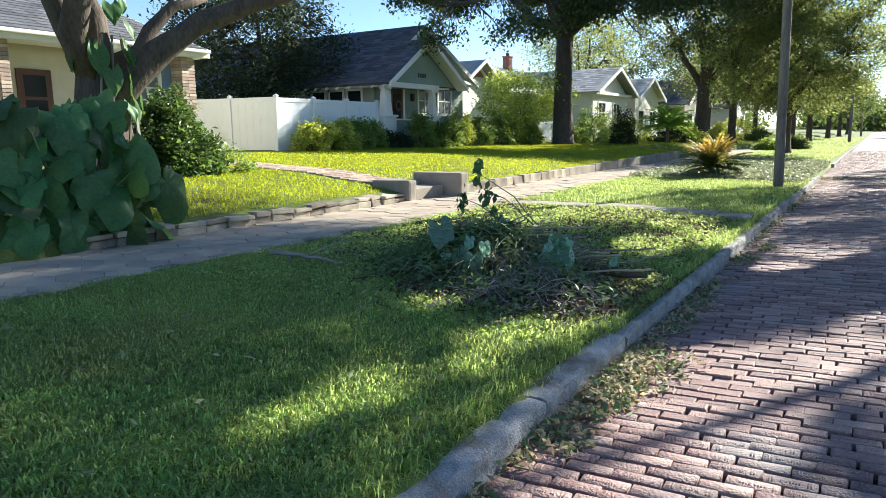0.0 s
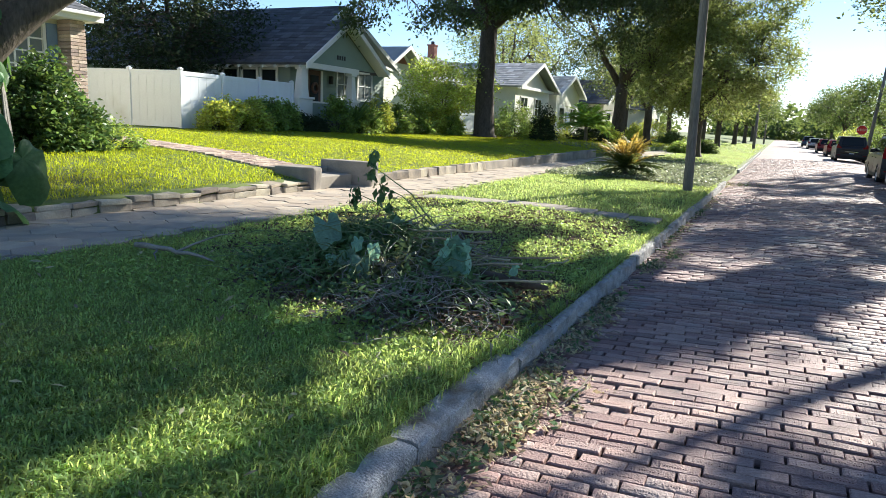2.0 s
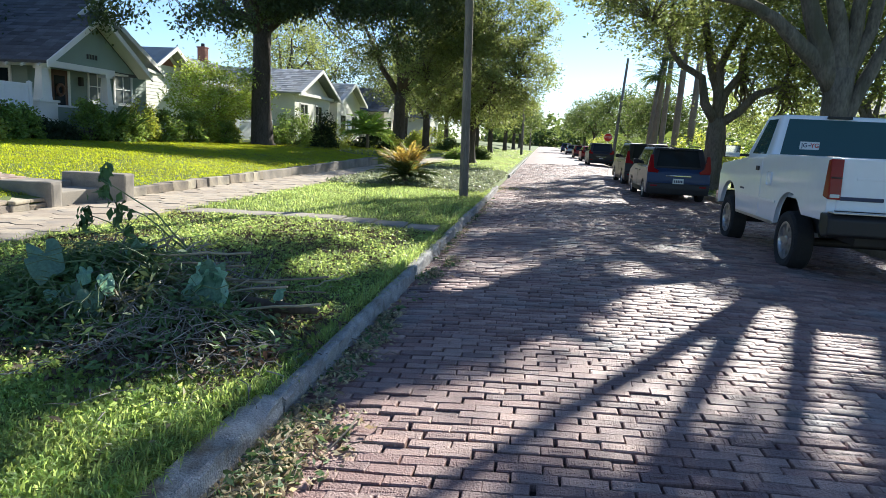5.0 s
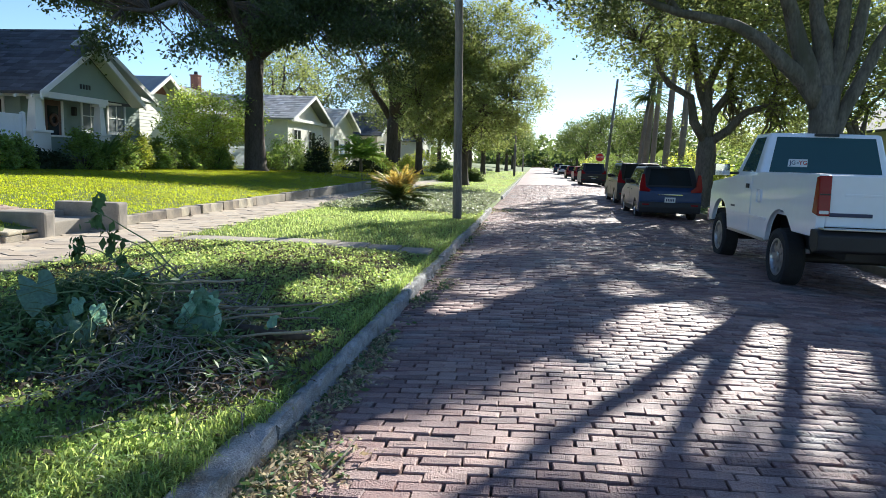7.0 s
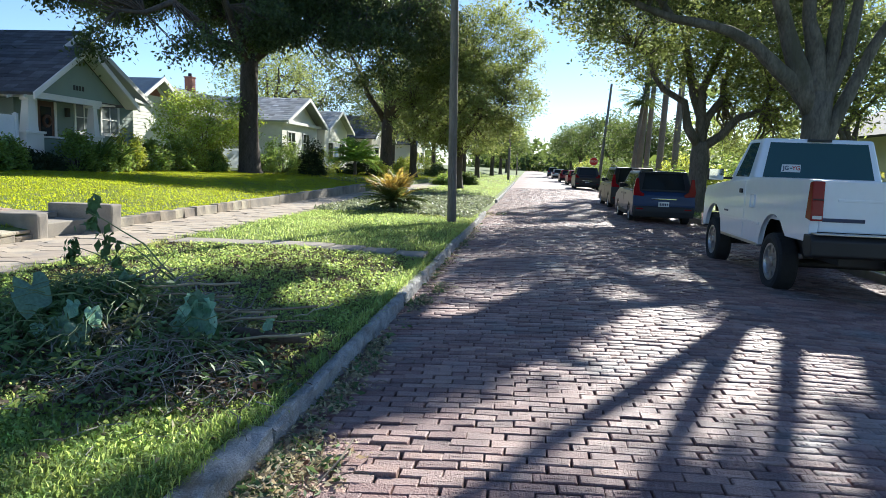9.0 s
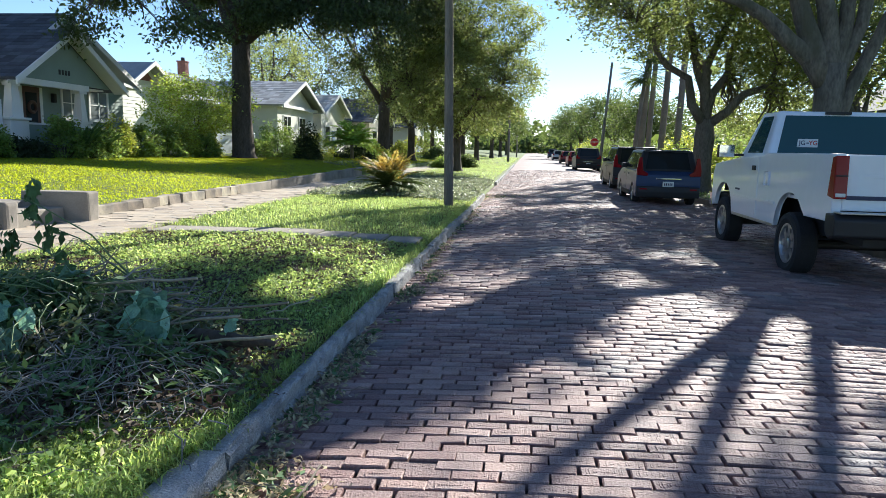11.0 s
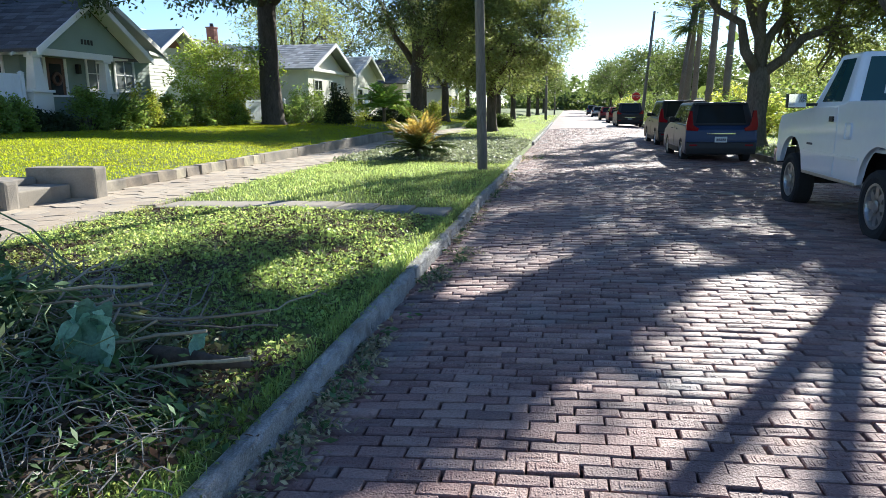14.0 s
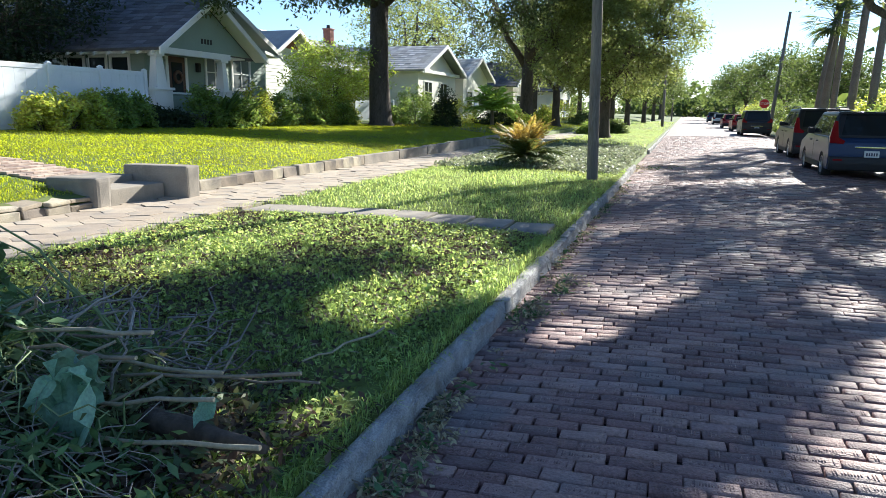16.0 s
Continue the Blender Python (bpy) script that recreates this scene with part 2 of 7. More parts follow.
M_SIGNRED = mat("stop_sign_red", (0.55, 0.02, 0.02), 0.4, spread=0.08, scale=4, fine=30, bump=0)


# ---- mesh helpers ----
def thing(name, label, category, at=(0, 0, 0), rz=0, group="", kind=""):
    e = new(name)
    e.empty_display_size = 0.2
    e.matrix_world = pose(*at, 0, 0, rz)
    return tagged(e, label, category, group, kind)


def link_mesh(name, me, material, parent=None, label="", smooth=False):
    ob = new(name, me)
    for mm in (material if isinstance(material, (list, tuple)) else [material]):
        me.materials.append(mm)
    if parent is not None:
        ob.parent = parent
    if label:
        ob["label"] = label
    if smooth:
        me.polygons.foreach_set("use_smooth", [True] * len(me.polygons))
    return ob


def part(name, bm, material, parent=None, label="", smooth=False):
    """One mesh object from a bmesh, under a thing or a part."""
    bmesh.ops.recalc_face_normals(bm, faces=bm.faces)
    me = bpy.data.meshes.new(name)
    bm.to_mesh(me)
    bm.free()
    return link_mesh(name, me, material, parent, label, smooth)


def raw(name, verts, faces, material, parent=None, label="", smooth=False):
    """One mesh object from arrays: verts (n, 3), faces (m, k) of one corner count."""
    verts, faces = np.asarray(verts, np.float32), np.asarray(faces, np.int32)
    me = bpy.data.meshes.new(name)
    k = faces.shape[1]
    me.vertices.add(len(verts))
    me.vertices.foreach_set("co", verts.ravel())
    me.loops.add(faces.size)
    me.loops.foreach_set("vertex_index", faces.ravel())
    me.polygons.add(len(faces))
    me.polygons.foreach_set("loop_start", np.arange(0, faces.size, k, dtype=np.int32))
    me.update(calc_edges=True)
    return link_mesh(name, me, material, parent, label, smooth)


def box(x0, x1, y0, y1, z0, z1, bevel=0.0, bm=None):
    bm = bm or bmesh.new()
    vs = [bm.verts.new(p) for p in ((x0, y0, z0), (x1, y0, z0), (x1, y1, z0), (x0, y1, z0), (x0, y0, z1), (x1, y0, z1), (x1, y1, z1), (x0, y1, z1))]
    fs = [bm.faces.new([vs[i] for i in q]) for q in ((3, 2, 1, 0), (4, 5, 6, 7), (0, 1, 5, 4), (1, 2, 6, 5), (2, 3, 7, 6), (3, 0, 4, 7))]
    if bevel:
        es = list({e for f in fs for e in f.edges})
        bmesh.ops.bevel(bm, geom=es, offset=bevel, segments=2, affect="EDGES", profile=0.6)
    return bm


def prism(profile, x0, x1, axis="x", bm=None, bevel=0.0):
    """A solid from an outline (a, b) drawn in the plane across the axis."""
    bm = bm or bmesh.new()

    def put(a, b, c):
        return {"x": (c, a, b), "y": (a, c, b), "z": (a, b, c)}[axis]
    v0 = [bm.verts.new(put(a, b, x0)) for a, b in profile]
    v1 = [bm.verts.new(put(a, b, x1)) for a, b in profile]
    n = len(profile)
    fs = [bm.faces.new(v0), bm.faces.new(list(reversed(v1)))]
    fs += [bm.faces.new((v0[i], v1[i], v1[(i + 1) % n], v0[(i + 1) % n])) for i in range(n)]
    if bevel:
        es = list({e for f in fs for e in f.edges})
        bmesh.ops.bevel(bm, geom=es, offset=bevel, segments=2, affect="EDGES", profile=0.6)
    return bm


def tube(bm, pts, radii, sides=8, rough=0.0):
    """A tapered tube along points, closed at the ends."""
    rings = []
    up = Vector((0.31, 0.17, 0.93))
    for i, p in enumerate(pts):
        p = Vector(p)
        d = Vector(pts[min(i + 1, len(pts) - 1)]) - Vector(pts[max(i - 1, 0)])
        d = d.normalized() if d.length > 1e-6 else Vector((0, 0, 1))
        a = d.cross(up)
        a = a.normalized() if a.length > 0.05 else d.cross(Vector((1, 0, 0))).normalized()
        b = d.cross(a)
        ring = []
        for k in range(sides):
            t = 2 * math.pi * k / sides
            r = radii[i] * (1 + rough * (noise.noise(p * 1.3 + Vector((math.cos(t), math.sin(t), 0)) * 2.2)))
            ring.append(bm.verts.new(p + (a * math.cos(t) + b * math.sin(t)) * r))
        rings.append(ring)
    for r0, r1 in zip(rings, rings[1:]):
        for k in range(sides):
            bm.faces.new((r0[k], r0[(k + 1) % sides], r1[(k + 1) % sides], r1[k]))
    if len(rings[0]) > 2:
        bm.faces.new(list(reversed(rings[0])))
        bm.faces.new(rings[-1])
    return bm


def bend(p0, p1, n=5, wob=0.08, sag=0.0, rng=random):
    """Points from p0 to p1 with a wandering line."""
    p0, p1 = Vector(p0), Vector(p1)
    L = (p1 - p0).length
    out = []
    for i in range(n + 1):
        t = i / n
        j = Vector((rng.uniform(-1, 1), rng.uniform(-1, 1), rng.uniform(-1, 1))) * wob * L * math.sin(math.pi * t) ** 0.7
        out.append(p0.lerp(p1, t) + j + Vector((0, 0, sag * L * math.sin(math.pi * t))))
    return out


RNG = np.random.default_rng(5)


def leaves(centres, per, radius, size, ratio=0.45, droop=0.3, flat=1.0, rng=RNG):
    """Many folded leaf shapes (two triangles each) scattered round the centres. Returns verts, faces."""
    c = np.repeat(np.asarray(centres, float), per, axis=0)
    n = len(c)
    off = rng.normal(size=(n, 3))
    off *= (np.asarray(radius if np.ndim(radius) else [radius] * 3) * 0.62)
    c = c + off
    d = rng.normal(size=(n, 3))
    d[:, 2] = d[:, 2] * 0.6 - droop
    d /= np.linalg.norm(d, axis=1)[:, None]
    u = rng.normal(size=(n, 3))
    u[:, 2] += flat
    s = np.cross(d, u)
    s /= np.linalg.norm(s, axis=1)[:, None] + 1e-9
    L = (size * rng.uniform(0.6, 1.35, n))[:, None]
    w = L * ratio * 0.5
    nrm = np.cross(s, d)
    a, b = c - d * L * 0.5, c + d * L * 0.5
    m1, m2 = c + s * w + nrm * w * 0.35, c - s * w + nrm * w * 0.35
    v = np.stack([a, m1, b, m2], axis=1).reshape(-1, 3)
    i = np.arange(n)[:, None] * 4
    return v, np.concatenate([i, i + 1, i + 2, i + 3], axis=1)


def ground_z(x, y):
    """Height of the land: road bed with a crown, verge, pavement, lawns on a low terrace, the far side."""
    x = np.asarray(x, float)
    y = np.asarray(y, float)
    xs = [-400, -40, -16, -9, -6.42, -6.2, -6.15, -4.5, -2.2, -0.2, -0.05, -0.03, 7.0, 7.02, 7.1, 9, 14, 400]
    zs = [1.4, 1.25, 0.95, 0.70, 0.43, 0.40, 0.20, 0.20, 0.235, 0.145, 0.142, -0.12, -0.12, 0.14, 0.16, 0.26, 0.30, 0.5]
    return np.interp(x, xs, zs) + 0 * y


def road_z(x):
    return 0.125 * (1 - ((np.asarray(x, float) - 3.5) / 3.5) ** 2)


# ---- the land ----
xs = np.unique(np.round(np.concatenate([[-900, -500, -250, -120, -80, -60], np.arange(-50, -6.3, 1.0), [-6.35, -6.2, -6.15, -4.5, -4.2, -3.8, -3.4, -3.0, -2.6, -2.2, -1.8, -1.4, -1.0, -0.6, -0.2, -0.05, -0.03, 0.5, 3.5, 6.5, 7.0, 7.02, 7.1, 7.6, 8.2, 9, 10, 12, 14, 18, 25, 40, 80, 160, 350, 900]]), 3))
ys = np.unique(np.concatenate([[-600, -200, -80, -40, -20, -10, -5], np.arange(-3, 15, 0.5), np.arange(15, 60, 2.0), [70, 90, 120, 180, 260, 400, 700, 1200, 2000]]))
X, Y = np.meshgrid(xs, ys)
Z = ground_z(X, Y)
bumpy = np.array([noise.noise(Vector((a * 0.9, b * 0.9, 0))) * 0.02 + noise.noise(Vector((a * 0.25, b * 0.25, 4))) * 0.04 for a, b in zip(X.ravel(), Y.ravel())]).reshape(X.shape)
soft = ((X < -6.5) | ((X > -4.3) & (X < -0.3)) | (X > 7.3)) & (np.abs(X) < 80)
Z = Z + np.where(soft, bumpy, 0)


def land(x, y):
    x, y = np.asarray(x, float), np.asarray(y, float)
    i = np.clip(np.searchsorted(xs, x) - 1, 0, len(xs) - 2)
    j = np.clip(np.searchsorted(ys, y) - 1, 0, len(ys) - 2)
    fx = (x - xs[i]) / (xs[i + 1] - xs[i])
    fy = (y - ys[j]) / (ys[j + 1] - ys[j])
    return (Z[j, i] * (1 - fx) + Z[j, i + 1] * fx) * (1 - fy) + (Z[j + 1, i] * (1 - fx) + Z[j + 1, i + 1] * fx) * fy


nx = len(xs)
idx = np.arange(len(ys) * nx).reshape(len(ys), nx)
quads = np.stack([idx[:-1, :-1], idx[:-1, 1:], idx[1:, 1:], idx[1:, :-1]], axis=-1).reshape(-1, 4)
g = raw("ground", np.stack([X, Y, Z], -1).reshape(-1, 3), quads, M_SOIL, smooth=True)
tagged(g, "mown green lawn and verge on sandy soil", "ground", kind="structure")

# road bed with its crown; the bricks lie on it
rx = np.linspace(-0.1, 7.02, 25)
ry = np.array([-25, 0, 10, 20, 40, 51.4])
RX, RY = np.meshgrid(rx, ry)
RZ = road_z(np.clip(RX, 0, 7)) - 0.045
idx = np.arange(RX.size).reshape(RX.shape)
quads = np.stack([idx[:-1, :-1], idx[:-1, 1:], idx[1:, 1:], idx[1:, :-1]], axis=-1).reshape(-1, 4)
road = raw("road", np.stack([RX, RY, RZ], -1).reshape(-1, 3), quads, M_ROADBED, smooth=True)
tagged(road, "old red brick street with sandy joints, slightly crowned", "road", kind="structure")


FX, FY = np.meshgrid(rx, np.array([51.3, 100, 160, 300, 500, 900.0]))
idx = np.arange(FX.size).reshape(FX.shape)
quads = np.stack([idx[:-1, :-1], idx[:-1, 1:], idx[1:, 1:], idx[1:, :-1]], axis=-1).reshape(-1, 4)
far_road = raw("far_road", np.stack([FX, FY, road_z(np.clip(FX, 0, 7)) - 0.004], -1).reshape(-1, 3), quads, M_FARBRICK, road, smooth=True)
far_road["kind"] = "stuff"


# ---- trees ----
def tree(name, label, base, trunk_r, fork_z, limbs, crowns, leaf, bark, leafmat, per=70, size=0.12, clump=0.55, seed=1, lean=(0, 0), group="", droop=0.35, cut=None, boughs=(), gap=None):
    """Trunk and limbs in one mesh, the crown of many small leaves in another.
    limbs: end points; crowns: (cx, cy, cz, rx, ry, rz, clumps), all from the base."""
    rg = random.Random(seed)
    r2 = np.random.default_rng(seed)
    t = thing(name, label, "tree", base, group=group)
    bm = bmesh.new()
    f = Vector((lean[0], lean[1], fork_z))
    tp = [Vector((0, 0, -0.3)), Vector((0, 0, 0.0)), Vector((0, 0, 0.25)), Vector((lean[0] * 0.3, lean[1] * 0.3, fork_z * 0.4)), Vector((lean[0] * 0.7, lean[1] * 0.7, fork_z * 0.75)), f]
    tube(bm, tp, [trunk_r * 1.75, trunk_r * 1.55, trunk_r * 1.18, trunk_r, trunk_r * 0.95, trunk_r * 0.92], 14, 0.25)
    nodes = []
    for e in limbs:
        e = Vector(e)
        k = min(1.0, 0.8 * (e - f).length / 5)
        pts = bend(f - Vector((0, 0, trunk_r * 0.8)), e, 6, 0.06, 0.10, rg)
        r0 = trunk_r * (0.42 + 0.22 * k)
        tube(bm, pts, [r0 * (1 - 0.8 * i / 6) for i in range(7)], 9, 0.2)
        nodes += [(p, r0 * (1 - 0.8 * i / 6)) for i, p in enumerate(pts) if i > 1]
    for pts, r0, r1 in boughs:
        pts = [Vector(p) for p in pts]
        fine = []
        for a, b in zip(pts, pts[1:]):
            fine += bend(a, b, 3, 0.02, 0.0, rg)[:-1]
        fine.append(pts[-1])
        m = len(fine) - 1
        tube(bm, fine, [r0 + (r1 - r0) * (i / m) ** 0.8 for i in range(m + 1)], 12, 0.22)
        nodes += [(p, r0 + (r1 - r0) * i / m) for i, p in enumerate(fine) if i > m * 0.45]
    cl = []
    for cx, cy, cz, ex, ey, ez, n in crowns:
        q = r2.normal(size=(n, 3))
        q /= np.linalg.norm(q, axis=1)[:, None]
        q *= (r2.uniform(0.15, 1, n) ** 0.45)[:, None]
        cl += [Vector((cx + a * ex, cy + b * ey, cz + c * ez)) for a, b, c in q]
    if cut:
        cl = [c for c in cl if not cut(c)]
    for c in cl:
        p, r = min(nodes, key=lambda nd: (nd[0] - c).length)
        if gap and gap(np.array([p.lerp(c, f_) + Vector(base) for f_ in (0.15, 0.35, 0.55, 0.75, 0.95)])).any():
            continue
        if (p - c).length > 0.3:
            r = min(r * 0.5, 0.012 + 0.012 * (p - c).length)
            tube(bm, bend(p, c, 3, 0.10, 0.04, rg), [r, r * 0.75, r * 0.5, 0.006], 4)
    part("trunk", bm, bark, t, smooth=True)
    v, q = leaves([tuple(c) for c in cl], per, (clump, clump, clump * 0.75), size, droop=droop, rng=r2)
    if gap:
        keep = ~gap(v.reshape(-1, 4, 3).mean(axis=1) + np.array(base))
        v = v.reshape(-1, 4, 3)[keep].reshape(-1, 3)
        q = np.arange(len(v)).reshape(-1, 4)
    raw("crown", v, q, leafmat, t)
    return t


def shrub(name, label, at, r, h, n, leafmat, size=0.07, per=60, seed=1, group="", category="shrub", z=None, clump=0.16):
    """A leafy bush: a few stems and many leaf clumps filling an uneven dome."""
    r2 = np.random.default_rng(seed)
    rg = random.Random(seed)
    z = float(land(at[0], at[1])) if z is None else z
    t = thing(name, label, category, (at[0], at[1], z), group=group)
    rx_, ry_ = r if isinstance(r, tuple) else (r, r)
    q = r2.normal(size=(n, 3))
    q /= np.linalg.norm(q, axis=1)[:, None]
    q[:, 2] = np.abs(q[:, 2]) * 1.3 - 0.28
    q *= (r2.uniform(0.35, 1.0, n) ** 0.4 * r2.uniform(0.82, 1.12, n))[:, None]
    cl = np.stack([q[:, 0] * rx_, q[:, 1] * ry_, np.clip(q[:, 2] * h * 0.85 + h * 0.12, 0.08, None)], 1)
    bm = bmesh.new()
    for c in cl[:: max(1, n // 14)]:
        tube(bm, bend((c[0] * 0.15, c[1] * 0.15, -0.05), tuple(c), 3, 0.08, 0.05, rg), [0.016, 0.013, 0.009, 0.005], 5)
    part("branchwork", bm, M_BARK, t)
    v, f = leaves(cl, per, (max(clump, rx_ * 0.16), max(clump, ry_ * 0.16), max(clump * 0.8, h * 0.12)), size, ratio=0.5, droop=0.0, rng=r2)
    v[:, 2] = np.maximum(v[:, 2], 0.0)
    raw("foliage", v, f, leafmat, t)
    return t


# ground patches (x, y, radius) kept sunlit by leaving oak leaves out above them
LIT = [(1.75, 4.75, 0.36), (2.4, 5.7, 0.38), (2.75, 6.65, 0.44), (3.35, 6.4, 0.40), (3.2, 5.5, 0.36), (2.6, 5.2, 0.26), (1.15, 3.8, 0.36), (2.9, 7.6, 0.28), (2.25, 4.3, 0.22), (3.1, 4.5, 0.2), (2.9, 3.8, 0.14), (3.75, 5.3, 0.2), (1.8, 3.7, 0.18), (3.95, 6.3, 0.26), (0.62, 3.3, 0.36),
       (1.0, 8.8, 0.35), (0.7, 7.5, 0.16), (2.0, 10.9, 0.25), (3.2, 10.8, 0.28), (3.8, 10.3, 0.3), (2.6, 8.8, 0.2), (0.85, 2.4, 0.34), (0.45, 1.8, 0.2), (1.3, 1.9, 0.25), (0.9, 3.0, 0.2), (0.4, 9.8, 0.35),
       (-0.85, 1.62, 0.15), (-0.65, 2.85, 0.14), (-1.45, 3.42, 0.14), (-0.42, 3.5, 0.18), (-0.55, 2.35, 0.06), (-0.7, 4.9, 0.05), (-1.15, 4.65, 0.03), (-0.3, 5.2, 0.06), (-1.6, 5.25, 0.05), (-0.35, 4.6, 0.03), (-0.9, 1.15, 0.08), (-0.3, 8.3, 0.42), (-1.0, 9.2, 0.4), (-3.1, 9.2, 0.3), (-2.0, 9.0, 0.32), (-0.85, 7.1, 0.34), (-2.9, 6.9, 0.18),
       (-2.2, 12.3, 1.1), (-3.8, 14.2, 1.1), (-1.4, 14.6, 0.9), (-1.0, 12.0, 0.6), (-3.4, 17.5, 1.3)]

THIN = random.Random(90)


def sunny(c):
    """Drops clumps that would shade the LIT patches, and a few over the carriageway."""
    w = c + Vector((7.66, 16.3, 0.2))
    k = w.z - 0.15
    sx_, sy_ = w.x - 0.60 * k, w.y - 1.75 * k
    if any(((sx_ - a) / (r + 0.12)) ** 2 + ((sy_ - b) / (1.6 * r + 0.2)) ** 2 < 1 for a, b, r in LIT):
        return True
    return 0.4 < sx_ < 5.5 and 2.2 < sy_ < 14 and THIN.random() < 0.10


def sun_gaps(w):
    """Leaves cut out of the crown so that the sun reaches the LIT patches, with ragged rims."""
    k = w[:, 2] - 0.15
    sx_, sy_ = w[:, 0] - 0.60 * k, w[:, 1] - 1.75 * k
    rag = 1 + 0.35 * np.sin(7.1 * sx_ + 2.3 * sy_) * np.sin(5.3 * sy_ - 3.1 * sx_) + 0.25 * np.sin(17 * sx_) * np.sin(13 * sy_)
    out = np.zeros(len(w), bool)
    for a, b, r in LIT:
        out |= ((sx_ - a) / (r + 0.10)) ** 2 + ((sy_ - b) / (1.6 * r + 0.16)) ** 2 < rag
    stray = (np.sin(w[:, 0] * 91.7 + w[:, 1] * 37.3 + w[:, 2] * 53.9) > np.where(sy_ < 5.2, 0.75, 0.93)) & (sx_ > 1.0) & (sy_ < 9)
    return out & ~stray


def open_to(base, x0, x1, y0, y1, h, share, seed):
    """A thin crown where the sun comes through to a stretch of ground."""
    rg = random.Random(seed)

    def test(c):
        w = c + Vector(base)
        k = w.z - h
        sx_, sy_ = w.x - 0.60 * k, w.y - 1.75 * k
        return x0 < sx_ < x1 and y0 < sy_ < y1 and rg.random() < share
    return test


BAND = random.Random(91)


def banded(c):
    """The lawn oak's crown: open towards the lawn and the flower bed but for one band of shade."""
    w = c + Vector((-12.8, 33.4, 0.75))
    k = w.z - 0.9
    sx_, sy_ = w.x - 0.60 * k, w.y - 1.75 * k
    if sx_ < -13.2:
        return 21.5 < sy_ and BAND.random() < 0.9
    return sx_ < -9.5 and (sy_ < 20.0 or sy_ > 22.8) and BAND.random() < 0.85


# big oak behind the parked truck, its boughs over the street
# some crown parts, above the view, are added to cast shade on road and verge
tree("oak_tree", "massive grey-barked oak with spreading boughs over the brick street", (7.66, 16.3, 0.2), 0.31, 3.3, [],
     [(-3.3, -1.0, 7.8, 4.4, 5.0, 2.0, 250), (1.0, 0, 8.9, 4.5, 5.0, 2.2, 150), (-4.4, 2.5, 6.2, 2.4, 3.0, 0.9, 60), (-1.5, 5.5, 7.6, 4.0, 2.6, 1.6, 130), (0.9, 3.5, 6.8, 3.0, 2.4, 1.2, 70), (-2.3, 2.6, 7.3, 2.3, 2.3, 1.1, 110), (-7.3, 4.2, 10.2, 3.4, 3.6, 1.2, 190), (-4.6, 3.0, 9.2, 2.6, 3.0, 1.2, 110), (-5.2, -0.6, 5.7, 1.8, 1.4, 0.7, 60), (0.6, 3.0, 8.8, 1.7, 1.6, 0.7, 75)],
     None, M_GREYBARK, M_OAKLEAF, per=135, size=0.13, clump=0.50, seed=3, cut=sunny, gap=sun_gaps,
     boughs=[([(-0.1, 0, 2.95), (-0.46, 0, 3.42), (-0.92, -0.1, 3.75), (-1.5, -0.15, 4.26), (-2.06, -0.2, 4.56), (-3.29, -0.3, 4.79), (-4.17, -0.4, 5.1), (-5.8, -0.6, 6.0)], 0.23, 0.045),
             ([(-0.1, 0, 2.9), (-0.66, 0, 4.2), (-0.95, 0, 5.1), (-1.08, 0, 6.4), (-1.15, 0.2, 8.4)], 0.25, 0.07),
             ([(-0.85, 0, 4.8), (-1.3, -0.1, 5.8), (-1.77, -0.2, 6.7), (-2.05, -0.2, 7.3), (-2.8, -0.4, 8.6)], 0.15, 0.05),
             ([(0, 0, 2.9), (-0.2, 0, 4.3), (-0.32, 0.1, 4.9), (-0.4, 0.3, 6.5), (-0.5, 0.5, 8.7)], 0.25, 0.07),
             ([(0.05, 0, 3.0), (0.2, 0, 4.2), (0.27, 0.1, 5.2), (0.2, 0.3, 7.0), (0.5, 0.4, 9.2)], 0.19, 0.06),
             ([(0.1, 0, 3.0), (0.5, 0, 4.1), (0.66, 0.1, 5.2), (0.9, 0.2, 7.0), (1.4, 0.3, 8.8)], 0.17, 0.06),
             ([(0.10, 0, 1.9), (0.36, -0.05, 2.7), (0.66, -0.1, 3.5), (1.05, -0.2, 4.5), (1.9, -0.3, 6.0), (3.0, -0.4, 7.8)], 0.19, 0.06),
             ([(-3.3, -0.3, 4.8), (-4.2, 1.0, 6.4), (-5.6, 2.6, 8.4), (-7.0, 3.8, 9.8)], 0.08, 0.03)])
tree("oak_tree", "leafy multi-limbed oak growing on the far verge", (7.65, 26.5, 0.2), 0.33, 2.6,
     [(-2.8, -1.0, 5.8), (-1.4, 0.5, 7.5), (0.4, -0.6, 7.6), (1.8, 0.5, 7.0), (3.4, -1.0, 4.8), (-0.4, 1.5, 6.8)],
     [(-1.6, -0.5, 7.0, 4.2, 3.6, 2.2, 280), (2.2, 0.5, 6.0, 3.6, 3.4, 2.4, 240), (3.0, 3, 3.2, 2.6, 1.6, 1.2, 60)], None, M_GREYBARK, M_LIGHTLEAF, per=100, size=0.15, seed=4, cut=open_to((7.65, 26.5, 0.2), 0, 6.5, 8, 24, 0.1, 0.3, 5))
